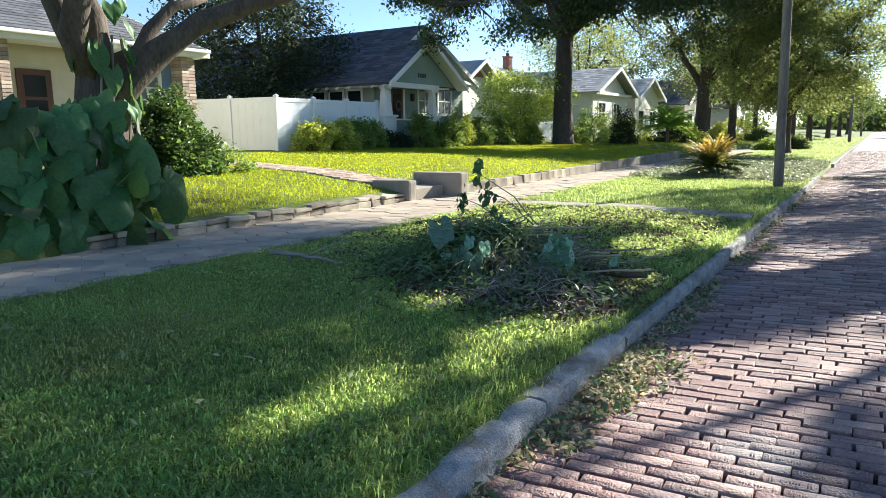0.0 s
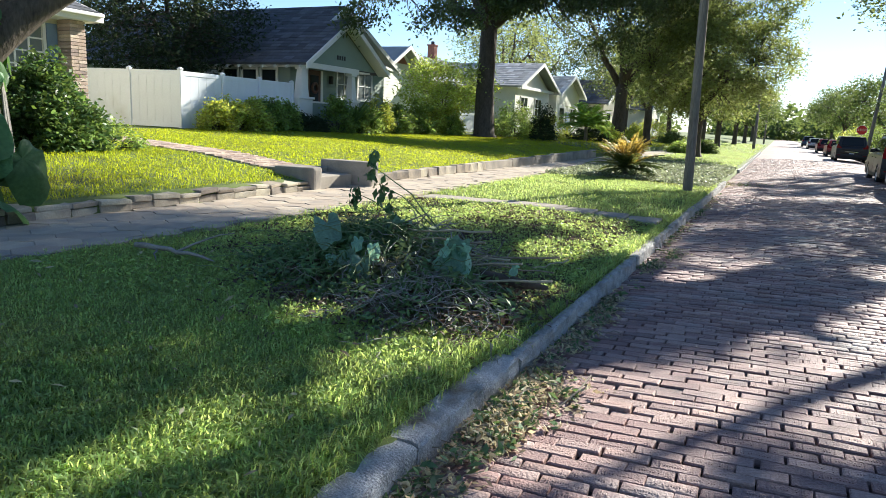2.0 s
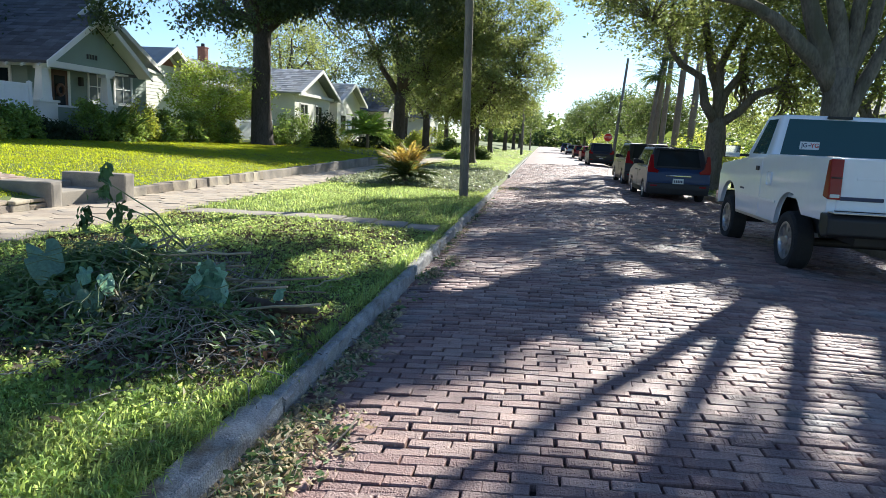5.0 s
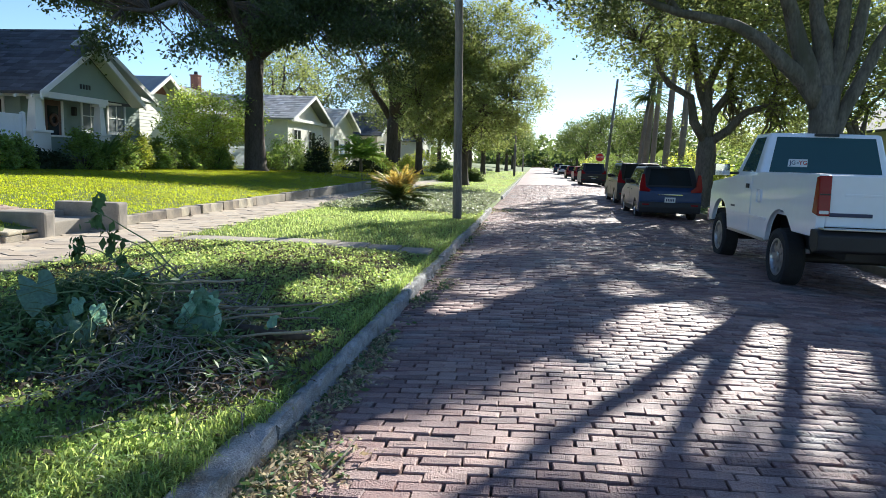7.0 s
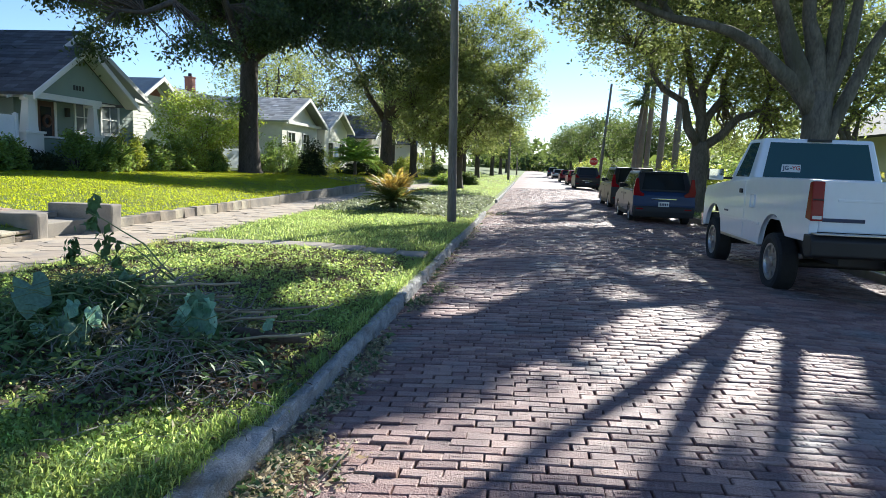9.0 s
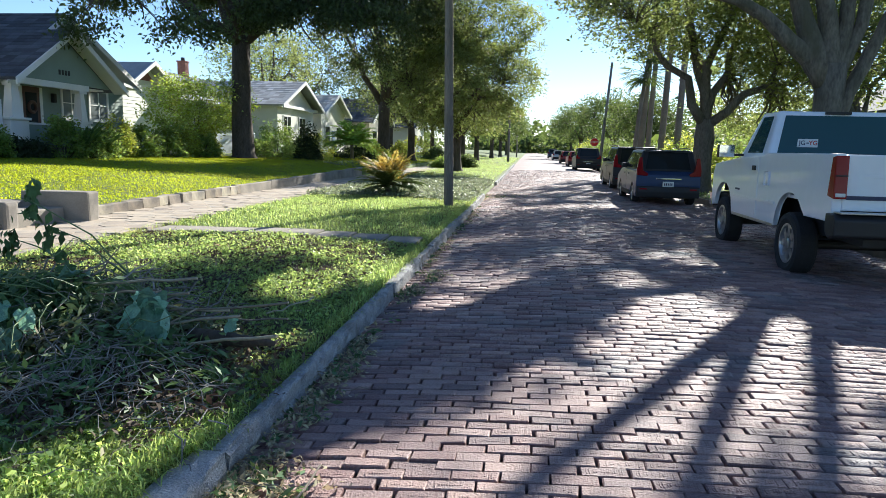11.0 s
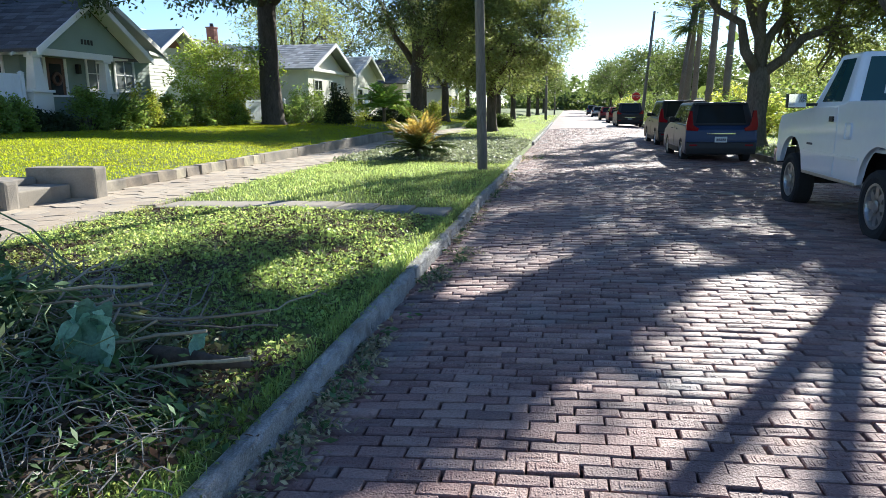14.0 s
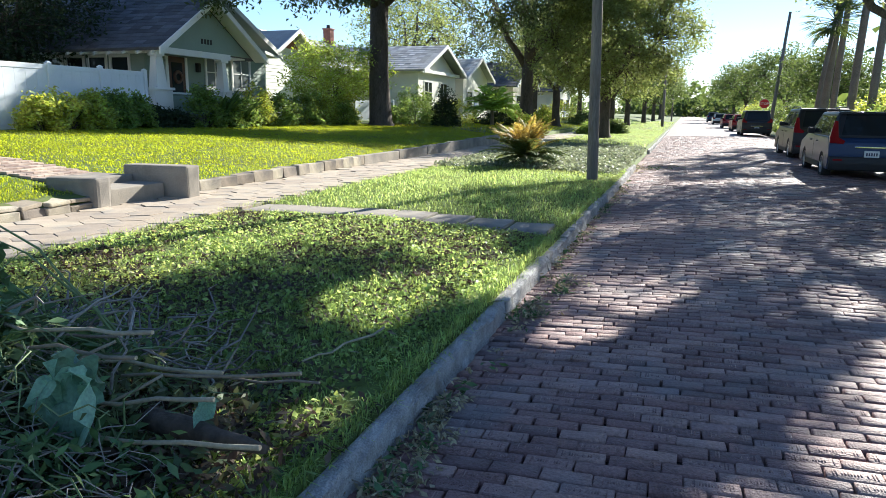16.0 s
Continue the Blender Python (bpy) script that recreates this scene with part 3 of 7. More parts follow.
tree("oak_tree", "tall dark oak with drooping branches on the house lawn", (-12.8, 33.4, 0.75), 0.46, 6.0,
     [(-2.4, -1.5, 10.5), (-1.0, 1.5, 11.5), (2.0, 3.0, 9.8), (3.6, 4.0, 10.0), (2.4, 0.8, 10.5), (7.5, 2.6, 9.4), (0.4, -0.5, 12), (-0.2, -3.5, 8.2), (-1.6, -8.6, 6.2)],
     [(-0.3, 3.0, 10.0, 4.6, 3.4, 3.4, 600), (3.4, 3.5, 9.4, 3.4, 3.0, 2.8, 330), (-5.0, -6, 8.0, 2.4, 2.6, 1.4, 45), (0.2, -5.4, 5.4, 1.6, 1.4, 0.7, 22), (-1.8, -9.4, 4.9, 0.7, 0.8, 0.7, 8), (1.5, 1.5, 8.0, 6.5, 2.0, 1.7, 300), (6.8, 3.0, 8.2, 3.8, 2.6, 2.2, 230), (5.6, 0.5, 6.4, 3.0, 2.0, 1.9, 130), (-5.2, -1.5, 8.3, 2.6, 2.0, 1.2, 60), (1.9, -1.5, 6.9, 1.2, 1.4, 1.2, 60), (-3.6, -2.0, 8.6, 2.4, 2.0, 1.3, 60)], None, M_BARK, M_OAKLEAF, per=85, size=0.20, clump=0.55, seed=6, cut=banded, droop=0.8)
tree("oak_tree", "broad dark oak rising behind the garden palm", (-9.0, 49.0, 0.7), 0.42, 4.0,
     [(-3, -1.5, 9), (3.5, -1, 9), (0.5, 2, 11), (4.5, -2, 7.5), (-0.5, -2, 10)], [(0, -1.5, 9.4, 4.8, 4.2, 3.8, 480), (4.6, -1.5, 7.4, 2.8, 3.0, 3.0, 240)], None, M_BARK, M_OAKLEAF, per=52, size=0.23, clump=0.62, seed=7, cut=open_to((-9.0, 49.0, 0.7), -18, -10.5, 14, 41, 2.0, 0.7, 7))
tree("street_tree", "broad light-leaved street oak on the verge", (-2.7, 39.5, 0.25), 0.24, 2.6,
     [(-2.5, -1, 4.5), (2.5, -1, 4.8), (0.5, 1, 7), (-1.0, 0.5, 6.5), (1.8, 1.5, 5.6)],
     [(0.2, -0.5, 5.0, 4.6, 3.2, 3.0, 430), (1.5, 0, 8.0, 3.2, 3.0, 2.8, 190), (-2.0, -1, 7.0, 2.6, 2.4, 2.4, 90)], None, M_BARK, M_LIGHTLEAF, per=75, size=0.17, clump=0.42, seed=8)
tree("oak_tree", "thick dark-barked oak wrapped in climbing vines beside the pavement", (-9.93, 5.97, 0.6), 0.43, 2.0,
     [(-1.5, -1.5, 6.5), (0.5, 2.0, 3.5), (-0.8, 0.6, 7.0), (1.0, -2.5, 6)],
     [(0.2, 0.5, 7.4, 3.2, 3.6, 1.8, 120)], None, M_BARK, M_OAKLEAF, per=60, size=0.14, seed=9,
     boughs=[([(0.05, 0, 1.5), (0.42, 0.62, 2.2), (0.9, 1.4, 2.9), (1.5, 2.3, 3.35), (2.4, 3.7, 4.0), (3.4, 5.2, 5.0)], 0.31, 0.07)])
tree("evergreen_tree", "dense dark evergreen tree between the two houses", (-21.5, 21.0, 0.8), 0.3, 2.0,
     [(0, -2, 5), (0, 2, 5), (1.5, 0, 6), (-1, 0, 7)], [(0.6, -1.2, 4.6, 3.0, 4.6, 3.0, 330)], None, M_BARK, M_DARKLEAF, per=80, size=0.16, clump=0.6, seed=10)

tree("garden_tree", "light green leafy tree in the garden across the street", (12.5, 25.5, 0.3), 0.2, 2.2,
     [(-2.0, -1.0, 5.0), (1.5, 0.5, 5.5), (0, 1.0, 6.5), (-1.0, 1.2, 5.0)], [(-0.6, 0, 5.4, 3.8, 3.2, 2.6, 260)], None, M_GREYBARK, M_LIGHTLEAF, per=80, size=0.16, seed=12)

# utility pole
t = thing("utility_pole", "weathered grey wooden utility pole standing in the verge", "utility pole", (-0.50, 17.2, 0.15))
bm = bmesh.new()
tube(bm, [(0, 0, -0.3), (0, 0, 0), (-0.10, 0.0, 4.5), (-0.26, 0, 9.5)], [0.125, 0.115, 0.100, 0.085], 16, 0.06)
part("pole", bm, M_POLE, t, smooth=True)



# ---- broad leaves ----
def leaf_mesh(name, L, W, lobe=0.25, cup=0.12, curl=0.5, wave=0.02, seed=0, material=None):
    """A heart-shaped leaf with a midrib fold and a wavy rim: base at the origin, tip along +y, face up."""
    rg = random.Random(seed)
    n, m = 9, 4
    bm = bmesh.new()
    grid = []
    for i in range(n + 1):
        t = i / n
        w = W * 0.5 * (math.sin(math.pi * min(1, t * 0.93 + 0.12)) ** 0.75) * (1.12 - 0.42 * t)
        if i == n:
            w = 0.004
        row = []
        for j in range(-m, m + 1):
            s = j / m
            y = L * t - lobe * L * abs(s) ** 1.3 * (1 - t) ** 2
            x = w * s
            z = cup * abs(x) * 1.4 - curl * L * t * t * 0.5 + wave * math.sin(7 * t + 5 * s + seed) * abs(s) + rg.uniform(-1, 1) * wave * 0.3
            row.append(bm.verts.new((x, y, z)))
        grid.append(row)
    for a, b in zip(grid, grid[1:]):
        for k in range(2 * m):
            bm.faces.new((a[k], a[k + 1], b[k + 1], b[k]))
    me = bpy.data.meshes.new(name)
    bm.to_mesh(me)
    bm.free()
    me.materials.append(material)
    me.polygons.foreach_set("use_smooth", [True] * len(me.polygons))
    return me


def put_mesh(name, me, parent, m):
    ob = new(name, me)
    ob.parent = parent
    ob.matrix_basis = m
    return ob


def round_leaf(name, L, W, cup=0.10, droop=0.25, wave=0.02, seed=0, material=None):
    """A broad rounded heart with two back lobes: stalk at the origin, tip along +y, face up."""
    rg = random.Random(seed)
    n, rings = 28, (0.16, 0.4, 0.65, 0.85, 1.0)
    bm = bmesh.new()
    hub = bm.verts.new((0, 0, 0.01))
    loops = []
    for f in rings:
        row = []
        for i in range(n):
            th = 2 * math.pi * (i + 0.5) / n
            d = math.pi - abs(th - math.pi)
            r = 0.42 + 0.22 * max(0.0, math.cos(d)) ** 3 + 0.03 * math.cos(2 * d)
            if d > 2.55:
                r *= 1 - 0.72 * ((d - 2.55) / 0.59) ** 0.8
            x, y = math.sin(th) * r * f * W / 0.84, math.cos(th) * r * f * L / 1.0
            rib = 0.016 * math.cos(11 * th) * f
            z = cup * abs(x) - droop * f * f * r * (0.5 + 0.5 * math.cos(d)) + rib + wave * math.sin(5 * th + seed) * f ** 3 + rg.uniform(-1, 1) * wave * 0.25 * f
            row.append(bm.verts.new((x, y, z)))
        loops.append(row)
    for i in range(n):
        bm.faces.new((hub, loops[0][(i + 1) % n], loops[0][i]))
    for a, b in zip(loops, loops[1:]):
        for i in range(n):
            bm.faces.new((a[i], a[(i + 1) % n], b[(i + 1) % n], b[i]))
    me = bpy.data.meshes.new(name)
    bm.to_mesh(me)
    bm.free()
    me.materials.append(material)
    me.polygons.foreach_set("use_smooth", [True] * len(me.polygons))
    return me


# elephant ears at the pavement's edge
ears = thing("elephant_ear_plant", "large elephant ear plant with broad dark green leaves", "plant", (-6.45, 3.2, 0.40))
ear_meshes = [round_leaf("leaf", 0.62, 0.52, 0.10 + 0.05 * k, 0.22 + 0.12 * k, 0.045, k, M_EAR) for k in range(4)]
rg = random.Random(11)
spots = [(0.35, -0.45, 0.62), (0.38, -0.5, 0.15), (0.3, -0.05, 0.92), (0.1, -0.45, 1.25), (0.28, 0.3, 0.66), (0.35, 0.72, 0.72), (0.3, 0.95, 0.62), (0.25, 1.25, 0.55), (0.32, 0.62, 0.1), (0.3, 0.05, 0.2), (0.2, 0.45, 1.15), (0.1, 0.1, 1.35), (-0.1, -0.5, 1.5), (0.15, 0.85, 0.95)]
for k in range(58):
    if k < len(spots):
        tip = Vector(spots[k])
        a = rg.uniform(-0.75, 0.15)
    else:
        a = rg.uniform(-1.5, 1.3)
        h = rg.uniform(0.1, 1.55)
        r = rg.uniform(0.1, 0.62) * (1.1 - 0.35 * h / 1.4)
        tip = Vector((math.cos(a) * r * 0.7 - 0.1, rg.uniform(-0.7, 1.15) * (1.1 - 0.3 * h), h))
    root = Vector((rg.uniform(-0.2, 0.1), tip.y * 0.45 + rg.uniform(-0.2, 0.2), -0.05))
    bm = bmesh.new()
    tube(bm, bend(root, tip, 4, 0.03, 0.12, rg), [0.022, 0.02, 0.016, 0.012, 0.009], 6)
    part("stalk", bm, M_STEM, ears, smooth=True)
    m = Matrix.Translation(tip) @ Euler((radians(rg.uniform(-75, -8)), radians(rg.uniform(-38, 38)), a - math.pi / 2 + rg.uniform(-0.8, 0.8))).to_matrix().to_4x4() @ Matrix.Scale(rg.uniform(0.6, 1.12), 4)
    put_mesh("leaf", ear_meshes[k % 4], ears, m)

# climbing leaves on the oak's trunk
vine = thing("climbing_vine", "green climbing vine with heart-shaped leaves on the trunk", "plant", (-9.93, 5.97, 0.6))
vm = [leaf_mesh("leaf", 0.36, 0.28, 0.3, 0.1, 0.4, 0.02, 20 + k, M_EAR) for k in range(2)]
for k in range(26):
    a, h = rg.uniform(-1.9, 1.2), rg.uniform(0.9, 3.2)
    p = Vector((math.cos(a) * 0.55, math.sin(a) * 0.5, h))
    m = Matrix.Translation(p) @ Euler((radians(rg.uniform(-85, -50)), 0, a - math.pi / 2 + rg.uniform(-0.4, 0.4))).to_matrix().to_4x4() @ Matrix.Scale(rg.uniform(0.7, 1.3), 4)
    put_mesh("leaf", vm[k % 2], vine, m)
bm = bmesh.new()
for k in range(5):
    a = rg.uniform(-1.6, 0.8)
    tube(bm, [Vector((math.cos(a + 0.12 * i) * (0.62 - 0.045 * i), math.sin(a + 0.12 * i) * (0.62 - 0.045 * i), 0.1 + 0.5 * i)) for i in range(6)], [0.02] * 6, 5)
part("vine_stem", bm, M_TWIG, vine)

# white bent pipe among the leaves
t = thing("garden_arch", "white painted bent metal garden arch in the leaves", "garden arch", (-6.25, 2.35, 0.3))
bm = bmesh.new()
tube(bm, [(0, 0, 0), (0, 0, 1.0), (-0.02, -0.04, 1.22), (-0.1, -0.12, 1.36), (-0.22, -0.22, 1.40), (-0.34, -0.34, 1.30), (-0.4, -0.4, 1.1), (-0.42, -0.42, 0)], [0.028] * 8, 10)
part("pipe", bm, M_WHITE, t, smooth=True)
bm = bmesh.new()
tube(bm, [(0, 0, 0.55), (-0.42, -0.42, 0.55)], [0.02, 0.02], 8)
part("cross_bar", bm, M_WHITE, t)


# ---- the heap of cut branches ----
def mound(x, y):
    a = math.exp(-(((x + 1.62) / 0.82) ** 2 + ((y - 4.62) / 0.60) ** 2)) * 0.47
    b = math.exp(-(((x + 0.80) / 0.55) ** 2 + ((y - 4.25) / 0.55) ** 2)) * 0.22
    return float(land(x, y)) + max(a, b)


heap = thing("brush_heap", "heap of cut branches, wilting leaves and grey twigs on the grass", "brush heap", (0, 0, 0))
r2 = np.random.default_rng(21)
rg = random.Random(21)
cen, cen2 = [], []
for k in range(1150):
    x, y = rg.gauss(-1.6, 0.56), rg.gauss(4.6, 0.40)
    z0 = float(land(x, y))
    h = mound(x, y) - z0
    if h > 0.03:
        cen.append((x, y, z0 + h * rg.uniform(0.25, 1.05)))
v, f = leaves(cen, 15, 0.10, 0.075, 0.34, 0.2, 0.4, r2)
raw("leaf_litter", v, f, M_PILELEAF, heap)["kind"] = "stuff"
for k in range(150):
    x, y = rg.gauss(-0.9, 0.40), rg.gauss(4.0, 0.34)
    cen2.append((x, y, mound(x, y) * 0.97 + rg.uniform(0.0, 0.04)))
brown = [(rg.gauss(-1.2, 0.65), rg.gauss(4.4, 0.55)) for k in range(650)]
v, f = leaves([(a, b, float(land(a, b)) + 0.6 * (mound(a, b) - float(land(a, b))) + 0.03) for a, b in brown], 12, (0.09, 0.09, 0.02), 0.06, 0.4, 0.0, 1.2, r2)
raw("brown_leaf_litter", v, f, M_BROWN, heap)["kind"] = "stuff"
v, f = leaves(cen2, 8, 0.12, 0.06, 0.34, 0.1, 0.5, r2)
raw("dry_leaf_litter", v, f, M_PILELEAF, heap)["kind"] = "stuff"
bm = bmesh.new()
for k in range(260):
    x, y = rg.gauss(-0.90, 0.42), rg.gauss(3.98, 0.34)
    z = mound(x, y) + rg.uniform(0.0, 0.09)
    a, L = rg.uniform(0, 6.3), rg.uniform(0.12, 0.55)
    e = (x + math.cos(a) * L, y + math.sin(a) * L)
    w0 = rg.uniform(0.002, 0.0048)
    tube(bm, bend((x, y, z), (e[0], e[1], mound(*e) + rg.uniform(0.0, 0.09)), 6, 0.09, rg.uniform(-0.12, 0.15), rg), [w0 * (1 - 0.11 * i) for i in range(7)], 4)
part("twig_litter", bm, M_TWIG, heap)["kind"] = "stuff"
bm = bmesh.new()
for k in range(260):
    x, y = rg.gauss(-1.6, 0.55), rg.gauss(4.55, 0.36)
    z = mound(x, y) + rg.uniform(-0.06, 0.12)
    a, L = rg.uniform(0, 6.3), rg.uniform(0.15, 0.55)
    tube(bm, bend((x, y, z), (x + math.cos(a) * L, y + math.sin(a) * L, z + rg.uniform(-0.22, 0.12)), 4, 0.08, 0.10, rg), [0.004, 0.004, 0.0035, 0.003, 0.002], 4)
part("stem_litter", bm, M_STEM, heap)["kind"] = "stuff"
bm = bmesh.new()
for k in range(60):
    x, y = rg.gauss(-1.4, 0.35), rg.gauss(5.2, 0.28)
    z = mound(x, y) + 0.02
    a, L = rg.uniform(-0.6, 2.6), rg.uniform(0.25, 0.7)
    tube(bm, bend((x, y, z), (x + math.cos(a) * L, y + math.sin(a) * L * 0.6, z + rg.uniform(0.0, 0.34)), 4, 0.14, 0.05, rg), [0.008, 0.007, 0.006, 0.004, 0.002], 5)
part("bare_twig_litter", bm, M_TWIG, heap)["kind"] = "stuff"
sticks = [((-1.05, 4.45, 0.36), (-0.03, 4.46, 0.45), 0.013), ((-1.10, 4.50, 0.43), (-0.32, 4.60, 0.52), 0.012), ((-1.55, 4.62, 0.66), (-0.60, 4.62, 0.74), 0.012), ((-1.45, 4.60, 0.60), (-0.62, 4.55, 0.66), 0.011),
          ((-0.85, 4.70, 0.50), (-0.10, 4.85, 0.56), 0.011), ((-0.55, 5.60, 0.28), (-0.42, 6.35, 0.25), 0.010), ((-1.35, 4.75, 0.52), (-0.55, 4.95, 0.46), 0.013), ((-1.75, 4.70, 0.56), (-1.0, 4.86, 0.60), 0.010),
          ((-1.25, 4.30, 0.40), (-0.92, 4.75, 0.62), 0.009), ((-2.3, 4.7, 0.5), (-1.4, 4.8, 0.62), 0.011), ((-0.98, 4.35, 0.36), (-0.66, 4.72, 0.52), 0.008), ((-2.1, 4.25, 0.42), (-1.5, 4.05, 0.36), 0.009),
          ((-1.5, 3.95, 0.30), (-0.75, 3.75, 0.34), 0.008), ((-0.95, 5.0, 0.40), (-0.25, 5.25, 0.34), 0.009)]
for a, b, r in sticks:
    bm = bmesh.new()
    tube(bm, bend(a, b, 6, 0.026, -0.01, rg), [0.78 * r * (0.75 + 0.25 * i / 6) for i in range(7)], 8, 0.15)
    s = part("stick", bm, M_STICK, heap, smooth=True)
    bm = bmesh.new()
    d = (Vector(b) - Vector(a)).normalized()
    tube(bm, [Vector(b) - d * 0.004, Vector(b) + d * 0.003], [r * 0.76, r * 0.73], 8)
    part("cut_end", bm, M_CUT, s)
bm = bmesh.new()
tube(bm, bend((-0.66, 4.62, 0.38), (-0.10, 4.60, 0.36), 5, 0.03, 0, rg), [0.040, 0.046, 0.042, 0.040, 0.030, 0.016], 12, 0.25)
part("log", bm, M_BARK, heap, "short dark brown log", smooth=True)
wilt = [round_leaf("big_leaf", 0.44, 0.34, 0.25, 0.16 + 0.10 * k, 0.06, 40 + k, M_WILT) for k in range(4)]
spread = [((-1.92, 4.26, 0.66), (-38, 14, -150), 1.0), ((-1.42, 4.62, 0.70), (-20, 25, 80), 0.72), ((-0.80, 4.46, 0.62), (-55, 5, 10), 0.75), ((-0.72, 4.42, 0.56), (-75, -20, -40), 0.8), ((-0.86, 4.44, 0.52), (-50, 35, 70), 0.8),
          ((-0.78, 4.40, 0.48), (-65, -10, 170), 0.85), ((-0.92, 4.46, 0.58), (-70, 20, 120), 0.7), ((-0.40, 4.66, 0.44), (-70, 30, 60), 0.34), ((-1.62, 4.10, 0.44), (-75, 5, 170), 0.75), ((-1.45, 4.05, 0.42), (-78, -8, -165), 0.7),
          ((-1.78, 4.12, 0.40), (-72, 0, 165), 0.6), ((-1.38, 4.12, 0.56), (-68, 12, -150), 0.42), ((-1.55, 4.16, 0.58), (-60, 0, 190), 0.40), ((-2.05, 4.05, 0.30), (-60, 5, 150), 0.5)]
for k, (p, e, sc) in enumerate(spread):
    put_mesh("big_leaf", wilt[k % 4], heap, pose(p[0], p[1], p[2] + 0.03, e[0] * 0.8, e[1], e[2]) @ Matrix.Scale(sc * 0.74, 4))
# a sprig that stands out of the heap, its tips drooping
bm = bmesh.new()
for a, b in (((-1.15, 5.0, 0.5), (-1.86, 4.80, 1.18)), ((-1.2, 5.05, 0.52), (-1.80, 4.87, 1.00)), ((-1.6, 5.0, 0.6), (-2.02, 4.85, 0.90))):
    tube(bm, bend(a, b, 6, 0.02, 0.10, rg), [0.009, 0.008, 0.007, 0.006, 0.005, 0.004, 0.003], 5)
part("sprig", bm, M_STEM, heap)
v, f = leaves([(-1.86, 4.85, 1.22), (-1.87, 4.85, 1.15), (-1.85, 4.84, 1.08), (-1.75, 4.85, 0.98), (-1.76, 4.85, 0.91), (-2.02, 4.82, 0.92), (-2.03, 4.82, 0.86), (-2.0, 4.82, 0.82), (-1.68, 4.85, 0.80)], 10, (0.05, 0.05, 0.06), 0.095, 0.5, 1.6, 0.2, r2)
raw("sprig_leaves", v, f, M_PILELEAF, heap)

t = thing("fallen_branch", "bare grey crooked branch lying on the grass", "branch", (0, 0, 0))
bm = bmesh.new()
zz = float(land(-3.4, 4.05)) + 0.05
tube(bm, bend((-3.95, 4.05, zz + 0.04), (-3.0, 4.08, zz), 7, 0.035, 0.02, rg), [0.024, 0.026, 0.024, 0.022, 0.019, 0.017, 0.014, 0.008], 8, 0.2)
tube(bm, bend((-3.45, 4.07, zz + 0.03), (-3.15, 4.5, zz + 0.18), 4, 0.05, 0.02, rg), [0.013, 0.011, 0.009, 0.006, 0.003], 6)
tube(bm, bend((-3.7, 4.06, zz + 0.04), (-3.4, 3.80, zz), 4, 0.05, 0.02, rg), [0.012, 0.010, 0.008, 0.006, 0.003], 6)
part("wood", bm, M_TWIG, t, smooth=True)

# leaf drifts in the gutter
drift = thing("leaf_drift", "drifts of dry fallen leaves and twigs in the gutter", "leaf litter", (0, 0, 0), kind="stuff")
cen = []
for cx, cy, sx_, sy_, n in ((0.20, 2.40, 0.07, 0.28, 80), (0.20, 3.0, 0.07, 0.22, 70), (0.10, 2.2, 0.04, 0.9, 90), (0.13, 4.2, 0.04, 1.0, 80), (0.16, 5.2, 0.06, 0.25, 60), (0.20, 2.95, 0.10, 0.24, 110), (0.14, 3.55, 0.08, 0.16, 60), (0.33, 3.35, 0.10, 0.10, 36), (0.13, 4.5, 0.07, 0.22, 40), (0.10, 5.75, 0.05, 0.22, 34), (0.18, 7.7, 0.09, 0.30, 50), (0.26, 8.6, 0.10, 0.22, 36), (0.08, 10.5, 0.05, 0.8, 30), (0.08, 1.7, 0.04, 0.3, 16), (0.3, 22.6, 0.5, 0.6, 80), (0.1, 15, 0.06, 2.0, 90)):
    for k in range(n):
        x, y = max(0.09, rg.gauss(cx + 0.04, sx_)), rg.gauss(cy, sy_)
        lift = 0.075 * math.exp(-((x - 0.2) / 0.14) ** 2) if 2.0 < y < 3.4 else 0.03
        cen.append((x, y, float(road_z(x)) + 0.012 + rg.random() * lift))
v, f = leaves(cen, 5, (0.05, 0.05, 0.012), 0.045, 0.4, 0.0, 0.8, r2)
v[:, 2] = np.maximum(v[:, 2], road_z(np.clip(v[:, 0], 0, 7)) + 0.004)
raw("dry_leaves", v, f, M_DRYLEAF, drift)["kind"] = "stuff"
v, f = leaves(cen[::3], 4, (0.05, 0.05, 0.012), 0.07, 0.35, 0.0, 1.5, r2)
v[:, 2] = np.maximum(v[:, 2], road_z(np.clip(v[:, 0], 0, 7)) + 0.004)
raw("green_clippings", v, f, M_PILELEAF, drift)["kind"] = "stuff"
bm = bmesh.new()
for x, y, z in cen[::9]:
    a, L = rg.uniform(0, 6.3), rg.uniform(0.06, 0.2)
    tube(bm, bend((x, y, z + 0.01), (x + math.cos(a) * L, y + math.sin(a) * L, z + 0.02), 3, 0.12, 0.08, rg), [0.003] * 4, 4)
tube(bm, [(0.42, 3.15, 0.03), (0.50, 3.35, 0.10), (0.52, 3.55, 0.13), (0.50, 3.68, 0.05)], [0.006, 0.006, 0.005, 0.004], 6)
part("gutter_twigs", bm, M_STICK, drift)["kind"] = "stuff"


